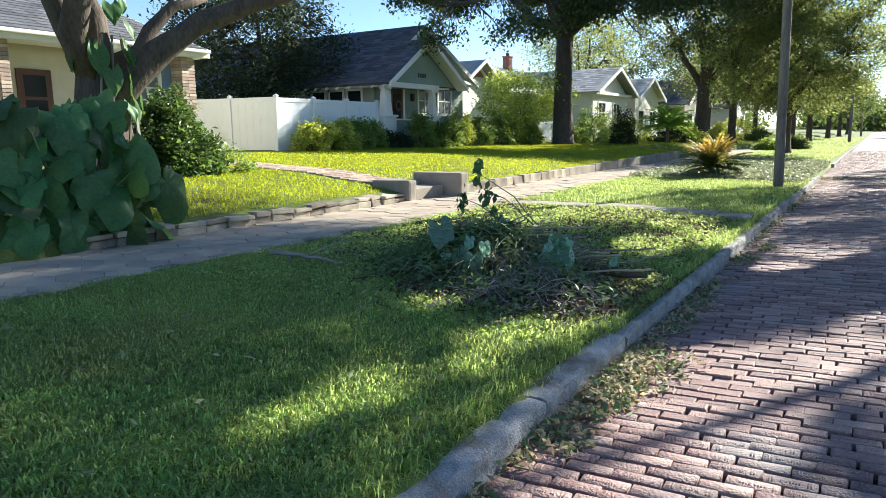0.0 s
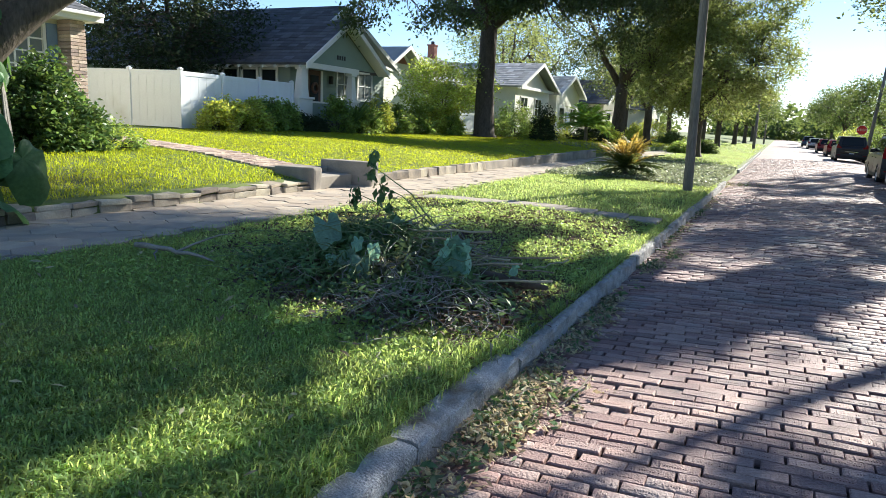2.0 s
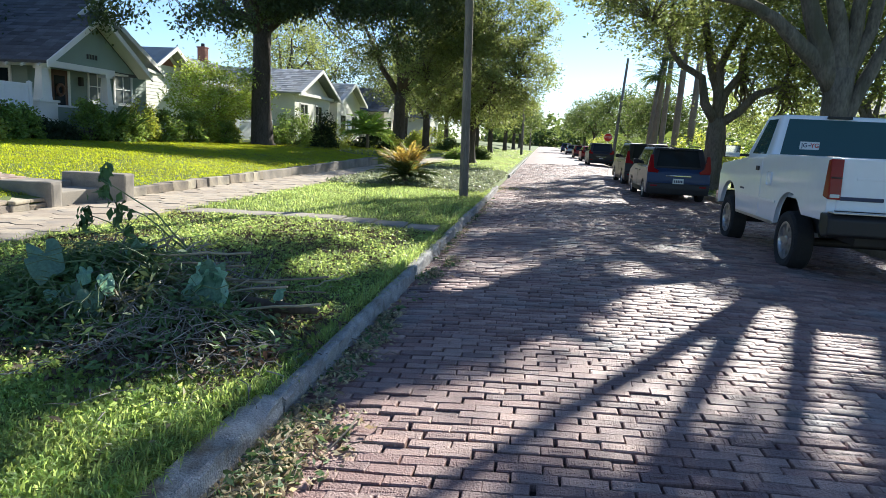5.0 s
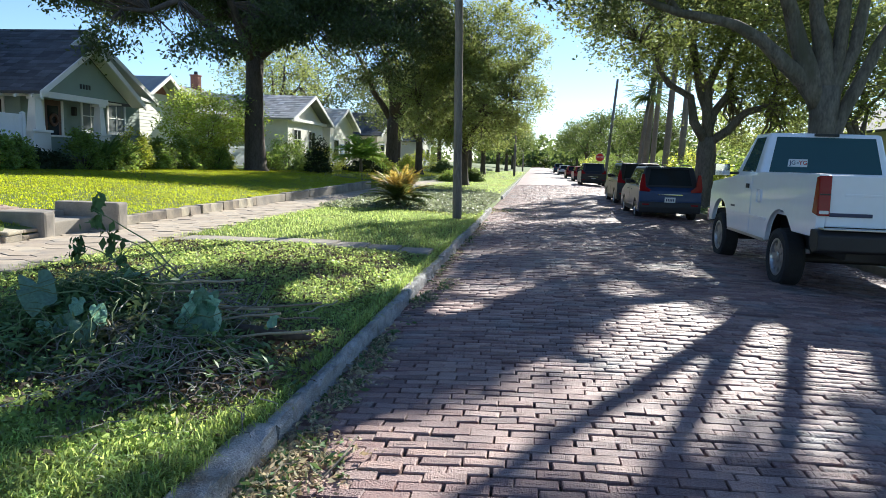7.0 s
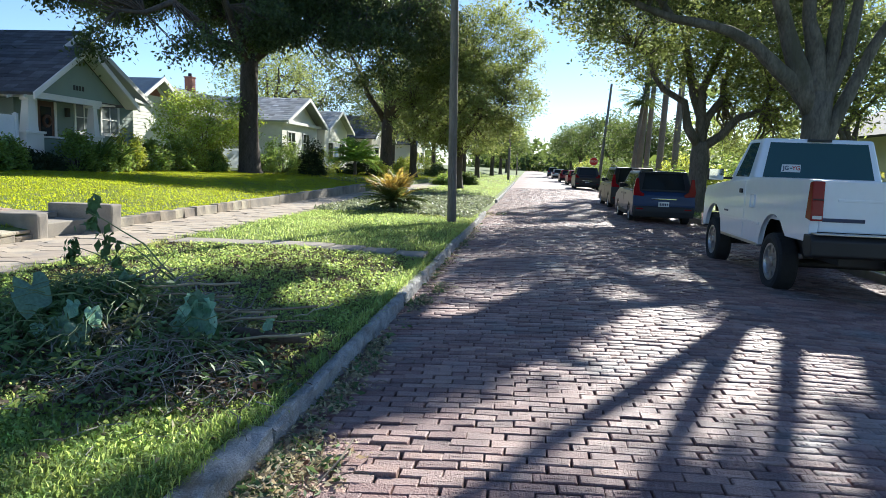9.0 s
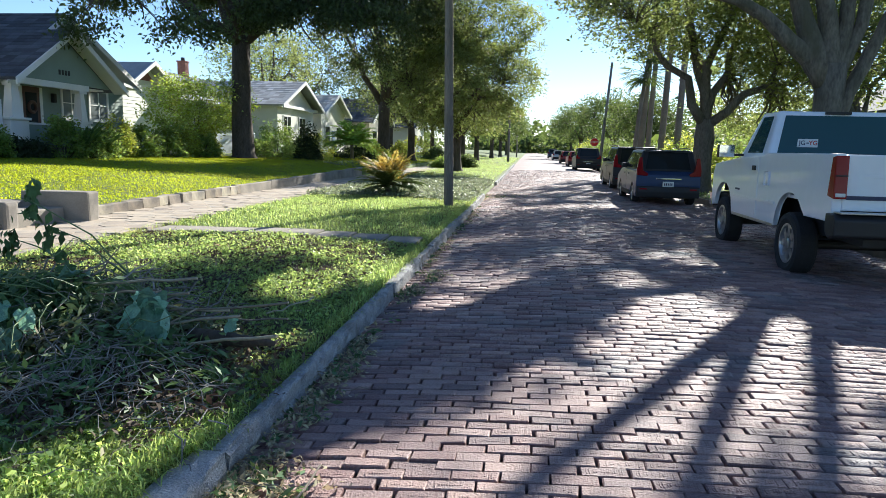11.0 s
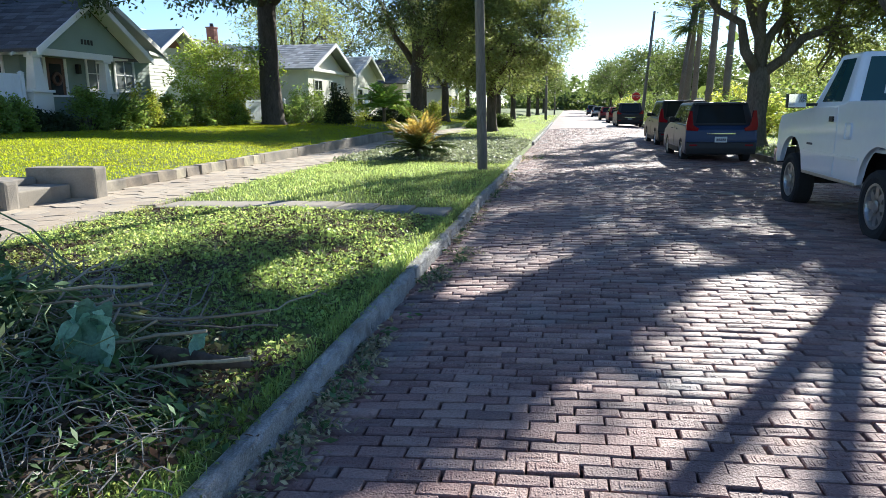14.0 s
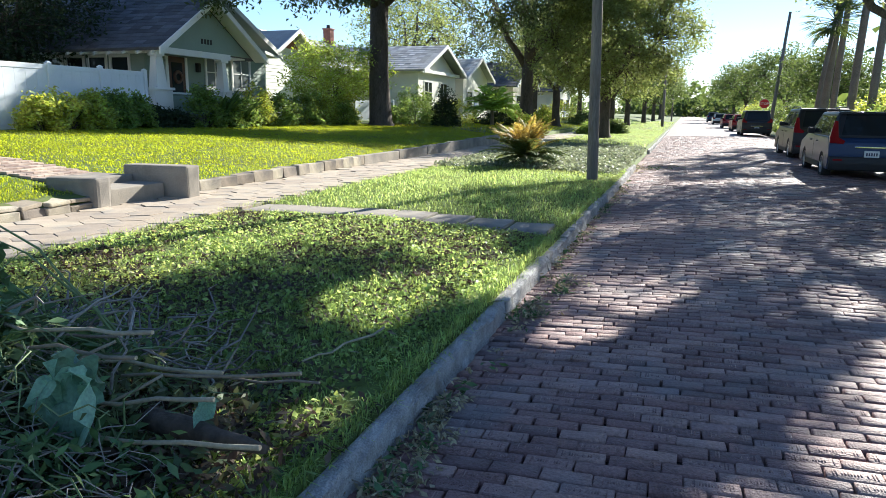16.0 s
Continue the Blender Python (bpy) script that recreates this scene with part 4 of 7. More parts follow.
# ---- grass ----
def blades(x, y, z, length, width, rng, lie=1.35):
    n = len(x)
    a = rng.uniform(0, 2 * np.pi, n)
    lean = rng.uniform(0.15, 1.0, n) * lie
    L = length * rng.uniform(0.5, 1.3, n)
    w = width * rng.uniform(0.6, 1.3, n)
    dx, dy = np.cos(a), np.sin(a)
    sx_, sy_ = -dy * w * 0.5, dx * w * 0.5
    base = np.stack([x, y, z - 0.004], 1)
    side = np.stack([sx_, sy_, np.zeros(n)], 1)
    mid = base + np.stack([dx * L * lean * 0.35, dy * L * lean * 0.35, L * 0.62 * np.sqrt(np.clip(1 - (lean * 0.5) ** 2, 0.1, 1))], 1)
    tip = base + np.stack([dx * L * lean, dy * L * lean, L * np.clip(1.0 - 0.62 * lean, 0.15, 1)], 1)
    v = np.stack([base - side * 0.6, mid + side, tip, mid - side], 1).reshape(-1, 3)
    i = np.arange(n)[:, None] * 4
    return v, np.concatenate([i, i + 1, i + 2, i + 3], 1)


def tufted(n, x0, x1, y0, y1, rng, keep=0.55, scale=2.2):
    """Random places that gather in tufts and leave thin spots."""
    x, y = rng.uniform(x0, x1, n), rng.uniform(y0, y1, n)
    d = np.sin(x * scale * 2.1 + 1.3 * np.sin(y * scale)) * np.sin(y * scale * 1.7 + 1.1 * np.sin(x * scale * 1.3))
    ok = rng.uniform(0, 1, n) < keep + (1 - keep) * (0.5 + 0.5 * d)
    return x[ok], y[ok]


gr = np.random.default_rng(31)
lawn = thing("grass", "coarse green grass blades of lawn and verge", "grass", (0, 0, 0), kind="stuff")
for nm, n, x0, x1, y0, y1, L_, w_ in (("verge_grass", 230000, -4.45, -0.12, 0.0, 4.2, 0.072, 0.0098), ("verge_grass", 40000, -4.45, -0.19, -6, 0.0, 0.08, 0.012), ("thin_verge_grass", 150000, -4.45, -0.08, 4.2, 10.4, 0.065, 0.010), ("verge_grass", 60000, -4.45, -0.08, 11.1, 21.0, 0.09, 0.012), ("verge_grass", 26000, -5.0, -0.17, 30, 60, 0.10, 0.02),
                                      ("terrace_grass", 60000, -12.5, -6.4, 2.5, 9.7, 0.07, 0.013), ("terrace_grass", 165000, -15.6, -6.25, 11.0, 34, 0.055, 0.021), ("terrace_grass", 14000, -13, -6.4, 34, 60, 0.12, 0.03), ("verge_grass", 16000, -14, -0.2, 60, 115, 0.14, 0.05), ("far_verge_grass", 30000, 7.15, 13, 10, 45, 0.12, 0.02)):
    x, y = tufted(n, x0, x1, y0, y1, gr, 0.0 if nm == "thin_verge_grass" else 0.5)
    bare = np.exp(-(((x + 1.62) / 0.85) ** 2 + ((y - 4.62) / 0.60) ** 2)) + np.exp(-(((x + 0.85) / 0.50) ** 2 + ((y - 4.1) / 0.46) ** 2))
    ok = gr.uniform(0, 1, len(x)) > bare * 2.2 - 0.2
    x, y = x[ok], y[ok]
    v, f = blades(x, y, land(x, y), L_, w_, gr)
    raw(nm, v, f, M_LAWN if nm == "terrace_grass" else M_GRASS, lawn)["kind"] = "stuff"
# long tufts along the kerb and round the heap, small weeds
x = np.concatenate([gr.normal(-0.07, 0.03, 7000), gr.normal(-4.45, 0.06, 2500), gr.normal(-0.19, 0.05, 9000)])
y = np.concatenate([gr.uniform(3.5, 20, 7000), gr.uniform(0, 20, 2500), gr.uniform(-1, 3.6, 9000)])
v, f = blades(x, y, np.maximum(land(x, y), 0.10), 0.10, 0.008, gr, 1.1)
raw("edge_grass", v, f, M_GRASS, lawn)["kind"] = "stuff"
x, y = tufted(9000, -4.3, -0.2, 3.0, 10.3, gr, 0.05, 1.4)
v, f = leaves(np.stack([x, y, land(x, y) + 0.05], 1), 4, (0.04, 0.04, 0.02), 0.035, 0.7, 0.0, 2.0, gr)
raw("weed_leaves", v, f, M_GRASS, lawn)["kind"] = "stuff"
x, y = tufted(4200, -4.2, -0.3, 4.6, 10.2, gr, 0.0, 0.8)
v, f = leaves(np.stack([x, y, land(x, y) + 0.035], 1), 6, (0.08, 0.08, 0.015), 0.055, 0.4, 0.0, 1.5, gr)
raw("brown_leaves", v, f, M_BROWN, lawn)["kind"] = "stuff"
x, y = tufted(9000, -4.6, -0.1, 18.5, 31, gr, 0.5, 1.0)
v, f = leaves(np.stack([x, y, land(x, y) + 0.08], 1), 5, (0.10, 0.10, 0.05), 0.085, 0.6, 0.0, 1.5, gr)
raw("ground_cover", v, f, M_CLOVER, lawn)["kind"] = "stuff"
x, y = gr.uniform(-4.3, -0.2, 220), gr.uniform(0.3, 10, 220)
v, f = leaves(np.stack([x, y, land(x, y) + 0.07], 1), 1, (0.02, 0.02, 0.01), 0.07, 0.3, 0.0, 1.2, gr)
raw("fallen_leaves", v, f, M_DRYLEAF, lawn)["kind"] = "stuff"


# ---- vehicles ----
def arch_profile(L, zb, top, wheels):
    """Side outline of a body: the underside with an arch over each wheel, then the given upper line from nose to tail."""
    pts = [(0.03, zb)]
    for yc, R in wheels:
        a0 = math.asin(max(-1, min(1, (zb - R * 0.88) / R)))
        for i in range(11):
            a = math.pi - a0 - (math.pi - 2 * a0) * i / 10
            pts.append((yc + R * math.cos(a), R * 0.88 + R * math.sin(a)))
    pts.append((L - 0.03, zb))
    return pts + top


def wheel(parent, at, R, width, side, rimmat=None, spokes=5, name="wheel"):
    """Tyre, rim with spokes and a hub. side: -1 when the outer face looks towards -x."""
    w = new(name)
    w.empty_display_size = 0.1
    w.parent = parent
    w.location = at
    bm = bmesh.new()
    prof = [(R * 0.62, -0.42), (R * 0.80, -0.5), (R * 0.95, -0.47), (R, -0.34), (R, 0.34), (R * 0.95, 0.47), (R * 0.80, 0.5), (R * 0.62, 0.42)]
    n = 32
    rings = [[bm.verts.new((h * width, r * math.cos(2 * math.pi * k / n), r * math.sin(2 * math.pi * k / n))) for r, h in prof] for k in range(n)]
    for k in range(n):
        a, b = rings[k], rings[(k + 1) % n]
        for i in range(len(prof) - 1):
            bm.faces.new((a[i], a[i + 1], b[i + 1], b[i]))
        for i in (3,):
            if k % 2 == 0:
                f = bm.faces.new((a[-1], a[0], b[0], b[-1]))
            else:
                bm.faces.new((a[-1], a[0], b[0], b[-1]))
    part("tyre", bm, M_RUBBER, w, smooth=False)
    bm = bmesh.new()
    ox = side * width * 0.36
    prof = [(R * 0.64, side * width * 0.44), (R * 0.57, side * width * 0.44), (R * 0.53, ox * 0.6), (R * 0.50, ox * 0.3)]
    rings = [[bm.verts.new((h, r * math.cos(2 * math.pi * k / n), r * math.sin(2 * math.pi * k / n))) for r, h in prof] for k in range(n)]
    for k in range(n):
        a, b = rings[k], rings[(k + 1) % n]
        for i in range(len(prof) - 1):
            bm.faces.new((a[i], a[i + 1], b[i + 1], b[i]))
    for s in range(spokes):
        th = 2 * math.pi * s / spokes
        c, sn = math.cos(th), math.sin(th)
        hw0, hw1 = R * 0.13, R * 0.085
        p = [(R * 0.12, -hw0), (R * 0.54, -hw1), (R * 0.54, hw1), (R * 0.12, hw0)]
        v0 = [bm.verts.new((ox, a * c - b * sn, a * sn + b * c)) for a, b in p]
        v1 = [bm.verts.new((ox * 0.55, a * c - b * sn, a * sn + b * c)) for a, b in p]
        bm.faces.new(v0)
        for i in range(4):
            bm.faces.new((v0[i], v1[i], v1[(i + 1) % 4], v0[(i + 1) % 4]))
    tube(bm, [(ox * 0.5, 0, 0), (ox * 1.08, 0, 0), (ox * 1.2, 0, 0)], [R * 0.2, R * 0.19, R * 0.12], 14)
    part("rim", bm, rimmat or M_STEEL, w)
    bm = bmesh.new()
    tube(bm, [(ox * 0.2, 0, 0), (ox * 0.25, 0, 0)], [R * 0.52, R * 0.52], 20)
    part("brake_disc", bm, M_BLACKTRIM, w)
    return w


def pane(corners, u0, u1, v0, v1, out, thick=0.012):
    """A thin plate on a four-cornered face (a, b along u; d, c above), set out from it."""
    a, b, c, d = (Vector(p) for p in corners)
    nrm = (b - a).cross(d - a).normalized()

    def P(u, v):
        return a.lerp(b, u).lerp(d.lerp(c, u), v)
    q = [P(u0, v0), P(u1, v0), P(u1, v1), P(u0, v1)]
    bm = bmesh.new()
    f0 = [bm.verts.new(p + nrm * out) for p in q]
    f1 = [bm.verts.new(p + nrm * (out - thick)) for p in q]
    bm.faces.new(f0)
    bm.faces.new(list(reversed(f1)))
    for i in range(4):
        bm.faces.new((f0[i], f1[i], f1[(i + 1) % 4], f0[(i + 1) % 4]))
    return bm


def frustum(base, zb, roof, zr, bevel):
    (x0, x1, y0, y1), (u0, u1, w0, w1) = base, roof
    bm = bmesh.new()
    v = [bm.verts.new(p) for p in ((x0, y0, zb), (x1, y0, zb), (x1, y1, zb), (x0, y1, zb), (u0, w0, zr), (u1, w0, zr), (u1, w1, zr), (u0, w1, zr))]
    for q in ((3, 2, 1, 0), (4, 5, 6, 7), (0, 1, 5, 4), (1, 2, 6, 5), (2, 3, 7, 6), (3, 0, 4, 7)):
        bm.faces.new([v[i] for i in q])
    bmesh.ops.bevel(bm, geom=list(bm.edges), offset=bevel, segments=3, affect="EDGES", profile=0.6)
    left = ((x0, y1, zb), (x0, y0, zb), (u0, w0, zr), (u0, w1, zr))
    right = ((x1, y0, zb), (x1, y1, zb), (u1, w1, zr), (u1, w0, zr))
    rear = ((x0, y0, zb), (x1, y0, zb), (u1, w0, zr), (u0, w0, zr))
    front = ((x1, y1, zb), (x0, y1, zb), (u0, w1, zr), (u1, w1, zr))
    return bm, left, right, rear, front


def car(name, label, at, L, W, H, paint, belt, wheels, R, zb=0.24, hood=1.0, rake=(0.25, 1.1), lights="low", rimmat=None, rails=False, plate_z=0.55, rz=0.0, roof_paint=None, simple=False, tailtop=None):
    """A closed car, tail at y = 0, nose at y = L, left side at x = 0."""
    t = thing(name, label, "car", at, rz)
    gz = belt
    top = [(L - 0.01, zb + 0.18), (L - 0.03, 0.62), (L - 0.16, gz - 0.22), (L - hood, gz - 0.02), (L - hood - 0.3, gz), (0.16, gz), (0.02, gz - 0.14), (0.0, 0.62), (0.01, zb + 0.15)]
    bm = prism(arch_profile(L, zb, top, [(y, R * 1.14) for y in wheels]), 0, W, bevel=0.05)
    part("body", bm, paint, t, smooth=False)
    part("underbody", box(0.12, W - 0.12, 0.35, L - 0.4, zb - 0.04, gz - 0.2), M_BLACKTRIM, t)
    g0, g1 = 0.12, L - hood - 0.05
    bm, left, right, rear, front = frustum((0.05, W - 0.05, g0, g1), gz - 0.04, (0.20, W - 0.20, g0 + rake[0], g1 - rake[1]), H, 0.07)
    part("cabin", bm, roof_paint or paint, t)
    for face, us in ((left, ((0.16, 0.45), (0.48, 0.76), (0.79, 0.95))), (right, ((0.05, 0.21), (0.24, 0.52), (0.55, 0.84)))):
        for u0, u1 in us:
            part("side_window", pane(face, u0, u1, 0.14, 0.84, 0.006), M_CARGLASS, t)
    part("rear_window", pane(rear, 0.12, 0.88, 0.12, 0.88, 0.008), M_CARGLASS, t)
    part("windscreen", pane(front, 0.06, 0.94, 0.10, 0.90, 0.008), M_CARGLASS, t)
    tz = tailtop or gz + 0.12
    for sx in (0, 1):
        def mx(x):
            return x if sx == 0 else W - x
        prof = [(mx(0.01), gz - 0.15), (mx(0.30), gz - 0.17), (mx(0.33), gz - 0.10), (mx(0.17), gz - 0.02), (mx(0.135), tz), (mx(0.06), tz), (mx(0.0), gz)]
        part("tail_lamp", prism(prof, -0.015, 0.09, "y", bevel=0.008), M_TAIL, t)
        part("head_lamp", box(min(mx(0.04), mx(0.42)), max(mx(0.04), mx(0.42)), L - 0.14, L - 0.04, 0.62, 0.76, 0.02), M_CHROME, t)
        x = mx(-0.09)
        mb = box(min(x, mx(0.08)), max(x, mx(0.08)), L - hood - 0.75, L - hood - 0.58, gz + 0.02, gz + 0.17, 0.03)
        part("wing_mirror", mb, M_BLACKTRIM, t)
    part("rear_bumper", prism([(-0.05, zb), (-0.075, zb + 0.16), (-0.06, 0.55), (0.12, 0.57), (0.12, zb)], 0.02, W - 0.02, bevel=0.03), M_BLACKTRIM, t)
    part("roof_spoiler", prism([(g0 + rake[0] - 0.10, H - 0.06), (g0 + rake[0] - 0.08, H - 0.01), (g0 + rake[0] + 0.2, H + 0.005), (g0 + rake[0] + 0.2, H - 0.05)], 0.24, W - 0.24, bevel=0.015), roof_paint or paint, t)
    part("lower_window_trim", pane(rear, 0.10, 0.90, 0.02, 0.11, 0.012), M_SILVER if simple else M_BLACKTRIM, t)
    p = part("number_plate", box(W / 2 - 0.155, W / 2 + 0.155, -0.035, -0.012, plate_z - 0.08, plate_z + 0.08, 0.004), M_PLATE, t)
    for k in range(5):
        part("plate_mark", box(W / 2 - 0.115 + k * 0.05, W / 2 - 0.085 + k * 0.05, -0.040, -0.034, plate_z - 0.035, plate_z + 0.035), M_INK, p)
    part("tailgate_trim", box(W * 0.3, W * 0.7, -0.02, 0.03, plate_z + 0.14, plate_z + 0.18, 0.008), M_CHROME, t)
    part("reflector", box(0.10, 0.30, -0.07, -0.05, 0.46, 0.50, 0.005), M_TAIL, t)
    part("reflector", box(W - 0.30, W - 0.10, -0.07, -0.05, 0.46, 0.50, 0.005), M_TAIL, t)
    part("door_sill", box(-0.01, 0.06, wheels[0] + R * 1.2, wheels[1] - R * 1.2, zb - 0.01, zb + 0.14, 0.02), M_BLACKTRIM, t)
    part("door_handle", box(-0.03, 0.01, L * 0.36, L * 0.36 + 0.17, gz - 0.16, gz - 0.13, 0.008), paint, t)
    part("door_handle", box(-0.03, 0.01, L * 0.57, L * 0.57 + 0.17, gz - 0.16, gz - 0.13, 0.008), paint, t)
    part("door_gap", box(-0.003, 0.02, L * 0.485, L * 0.485 + 0.012, zb + 0.15, gz - 0.05), M_BLACKTRIM, t)
    if rails:
        for x in (0.24, W - 0.24):
            bm = bmesh.new()
            ya, yb = g0 + rake[0] + 0.15, g1 - rake[1] - 0.1
            tube(bm, [(x, ya, H - 0.02), (x, ya + 0.12, H + 0.05), (x, (ya + yb) / 2, H + 0.06), (x, yb - 0.12, H + 0.05), (x, yb, H - 0.02)], [0.018] * 5, 7)
            part("roof_rail", bm, M_BLACKTRIM, t)
    for y in wheels:
        wheel(t, (0.10, y, R), R, 0.20, -1, rimmat)
        wheel(t, (W - 0.10, y, R), R, 0.20, 1, rimmat)
    return t


RZ_CAR = 0.055
car("hatchback_car", "dark blue boxy hatchback parked at the kerb", (4.52, 20.95, RZ_CAR), 4.2, 1.80, 1.60, M_NAVY, 1.02, (0.78, 3.35), 0.325, hood=0.95, rake=(0.22, 0.85), rails=True, plate_z=0.62, tailtop=1.38, roof_paint=M_BLACKCAR)
car("sport_utility_car", "black sport utility car with tinted windows, parked", (4.72, 28.2, RZ_CAR), 4.75, 1.88, 1.72, M_BLACKCAR, 1.08, (0.95, 3.75), 0.36, hood=1.1, rake=(0.35, 0.9), rails=True, plate_z=0.75, tailtop=1.42)
far_cars = [("sport_utility_car", "black sport utility car parked farther along the street", 5.0, 54.0, 4.8, 1.9, 1.75, M_BLACKCAR, 1.1, 0.37),
            ("saloon_car", "red saloon car parked far along the street", 5.1, 66.0, 4.6, 1.8, 1.45, M_REDCAR, 0.95, 0.33),
            ("saloon_car", "bright red saloon car parked far along the street", 5.0, 80.0, 4.6, 1.8, 1.45, M_REDCAR, 0.95, 0.33),
            ("saloon_car", "silver saloon car parked far along the street", 4.9, 103.0, 4.7, 1.85, 1.5, M_SILVER, 0.97, 0.33),
            ("sport_utility_car", "dark sport utility car parked at the street's far end", 4.9, 128.0, 4.8, 1.9, 1.75, M_NAVY, 1.1, 0.37)]
for nm, lb, cx, cy, L_, W_, H_, pm, bl, R_ in far_cars:
    car(nm, lb, (cx, cy, RZ_CAR), L_, W_, H_, pm, bl, (0.9, L_ - 0.95), R_)

# pickup truck: short bed, regular cab, standing high on wide tyres
t = thing("pickup_truck", "white regular-cab pickup truck with tall tyres, parked", "truck", (4.76, 8.72, 0.05), 0)
TW, TL, RT = 1.96, 4.95, 0.405
AX = (1.22, 4.22)
HUB = 0.40
prof = [(0.02, 0.80)]
for yc in AX:
    Ra = 0.52
    zs, ze = (0.80, 0.58) if yc == AX[0] else (0.58, 0.64)
    a0, a1 = math.pi - math.asin((zs - 0.60) / (Ra * 0.92)), math.asin((ze - 0.60) / (Ra * 0.92))
    for i in range(13):
        a = a0 + (a1 - a0) * i / 12
        prof.append((yc + Ra * math.cos(a), 0.60 + Ra * 0.92 * math.sin(a)))
    if yc == AX[0]:
        prof += [(yc + 0.60, 0.56), (AX[1] - 0.60, 0.56)]
prof += [(TL - 0.05, 0.62), (TL, 0.72), (TL, 1.18), (TL - 0.12, 1.36), (3.45, 1.47), (2.32, 1.50), (2.30, 1.56), (0.02, 1.56)]
part("near_side_panel", prism(prof, 0.0, 0.07, bevel=0.018), M_TRUCK, t)
part("far_side_panel", prism(prof, TW - 0.07, TW, bevel=0.018), M_TRUCK, t)
part("side_moulding", box(-0.012, 0.005, 1.75, 3.68, 0.86, 0.90, 0.004), M_TRUCK, t)
part("rocker_trim", box(-0.006, 0.05, 1.78, 3.66, 0.555, 0.60, 0.008), M_STEEL, t)
part("bed_floor", box(0.07, TW - 0.07, 0.05, 2.3, 0.98, 1.02), M_TRUCK, t)
tg = part("tailgate", box(0.105, TW - 0.105, -0.01, 0.055, 0.93, 1.55, 0.018), M_TRUCK, t)
part("tailgate_recess", box(0.30, TW - 0.30, -0.016, 0.0, 1.30, 1.33, 0.004), M_TRUCK, tg)
part("model_badge", box(0.14, 0.62, -0.022, -0.008, 1.055, 1.10, 0.004), M_INK, tg)
part("tailgate_handle", box(TW / 2 - 0.11, TW / 2 + 0.11, -0.026, -0.008, 1.40, 1.47, 0.008), M_BLACKTRIM, tg)
for x0, x1 in ((0.0, 0.105), (TW - 0.105, TW)):
    part("corner_post", box(x0, x1, -0.005, 0.05, 0.90, 1.56, 0.012), M_TRUCK, t)
    outer = x0 if x0 == 0.0 else x1
    sg = 1 if x0 == 0.0 else -1
    lm = part("tail_lamp", prism([(-0.045, 1.06), (0.13, 1.09), (0.075, 1.52), (-0.020, 1.54)], *sorted((outer - sg * 0.006, outer + sg * 0.135)), bevel=0.014), M_TAIL, t)
    part("reversing_lens", box(*sorted((outer + sg * 0.012, outer + sg * 0.118)), -0.050, -0.03, 1.085, 1.125, 0.006), M_PLATE, lm)
    part("lens_rib", box(*sorted((outer + sg * 0.004, outer + sg * 0.128)), -0.044, -0.02, 1.31, 1.325, 0.003), M_BLACKTRIM, lm)
part("rear_bumper", prism([(-0.20, 0.66), (-0.20, 0.84), (-0.14, 0.90), (0.06, 0.90), (0.06, 0.70), (-0.05, 0.62)], -0.03, TW + 0.03, bevel=0.02), M_BLACKTRIM, t, "black steel step bumper")
part("bumper_cap", box(0.02, TW - 0.02, -0.20, -0.02, 0.905, 0.925, 0.006), M_STEEL, t)
part("tow_hitch", box(TW / 2 - 0.04, TW / 2 + 0.04, -0.24, 0.1, 0.50, 0.60, 0.01), M_BLACKTRIM, t)
part("chassis", box(0.42, TW - 0.42, 0.1, TL - 0.3, 0.52, 0.68), M_BLACKTRIM, t)
for y in AX:
    bm = bmesh.new()
    tube(bm, [(0.15, y, HUB), (TW - 0.15, y, HUB)], [0.06, 0.06], 10)
    part("axle", bm, M_BLACKTRIM, t)
bm = bmesh.new()
tube(bm, [(1.55, 1.9, 0.5), (1.5, 0.9, 0.55), (1.62, 0.15, 0.52)], [0.03, 0.03, 0.03], 8)
part("exhaust_pipe", bm, M_STEEL, t)
part("wheel_well", box(0.28, TW - 0.28, 0.55, 1.95, 0.56, 1.45), M_BLACKTRIM, t)
part("engine_bay", box(0.28, TW - 0.28, 3.45, TL - 0.06, 0.56, 1.34), M_BLACKTRIM, t)
part("inner_wing", box(0.14, TW - 0.14, 2.3, 3.75, 0.56, 1.45), M_BLACKTRIM, t)
part("bed_front", box(0.05, TW - 0.05, 2.24, 2.31, 0.95, 1.55), M_TRUCK, t)
part("bonnet", prism([(3.35, 1.46), (3.55, 1.49), (TL - 0.14, 1.38), (TL - 0.02, 1.20), (TL - 0.1, 1.10), (3.4, 1.30)], 0.06, TW - 0.06, bevel=0.02), M_TRUCK, t)
part("front_bumper", box(0.0, TW, TL - 0.05, TL + 0.14, 0.60, 0.86, 0.03), M_CHROME, t)
part("grille", box(0.22, TW - 0.22, TL - 0.03, TL + 0.02, 0.88, 1.16, 0.01), M_BLACKTRIM, t)
bm, left, right, rear, front = frustum((0.03, TW - 0.03, 2.32, 3.62), 1.44, (0.19, TW - 0.19, 2.44, 3.10), 2.16, 0.055)
cab = part("cab", bm, M_TRUCK, t)
part("rear_window", pane(rear, 0.065, 0.935, 0.17, 0.91, 0.006), M_TRUCKGLASS, cab)
st = part("window_sticker", pane(rear, 0.20, 0.355, 0.29, 0.45, 0.010, 0.003), M_PLATE, cab, "white sticker with blue and red lettering")
ra, rb, rc, rd = (Vector(p) for p in rear)
rn = (rb - ra).cross(rd - ra).normalized()
ru, rv = (rb - ra).normalized(), (rd - ra).normalized()
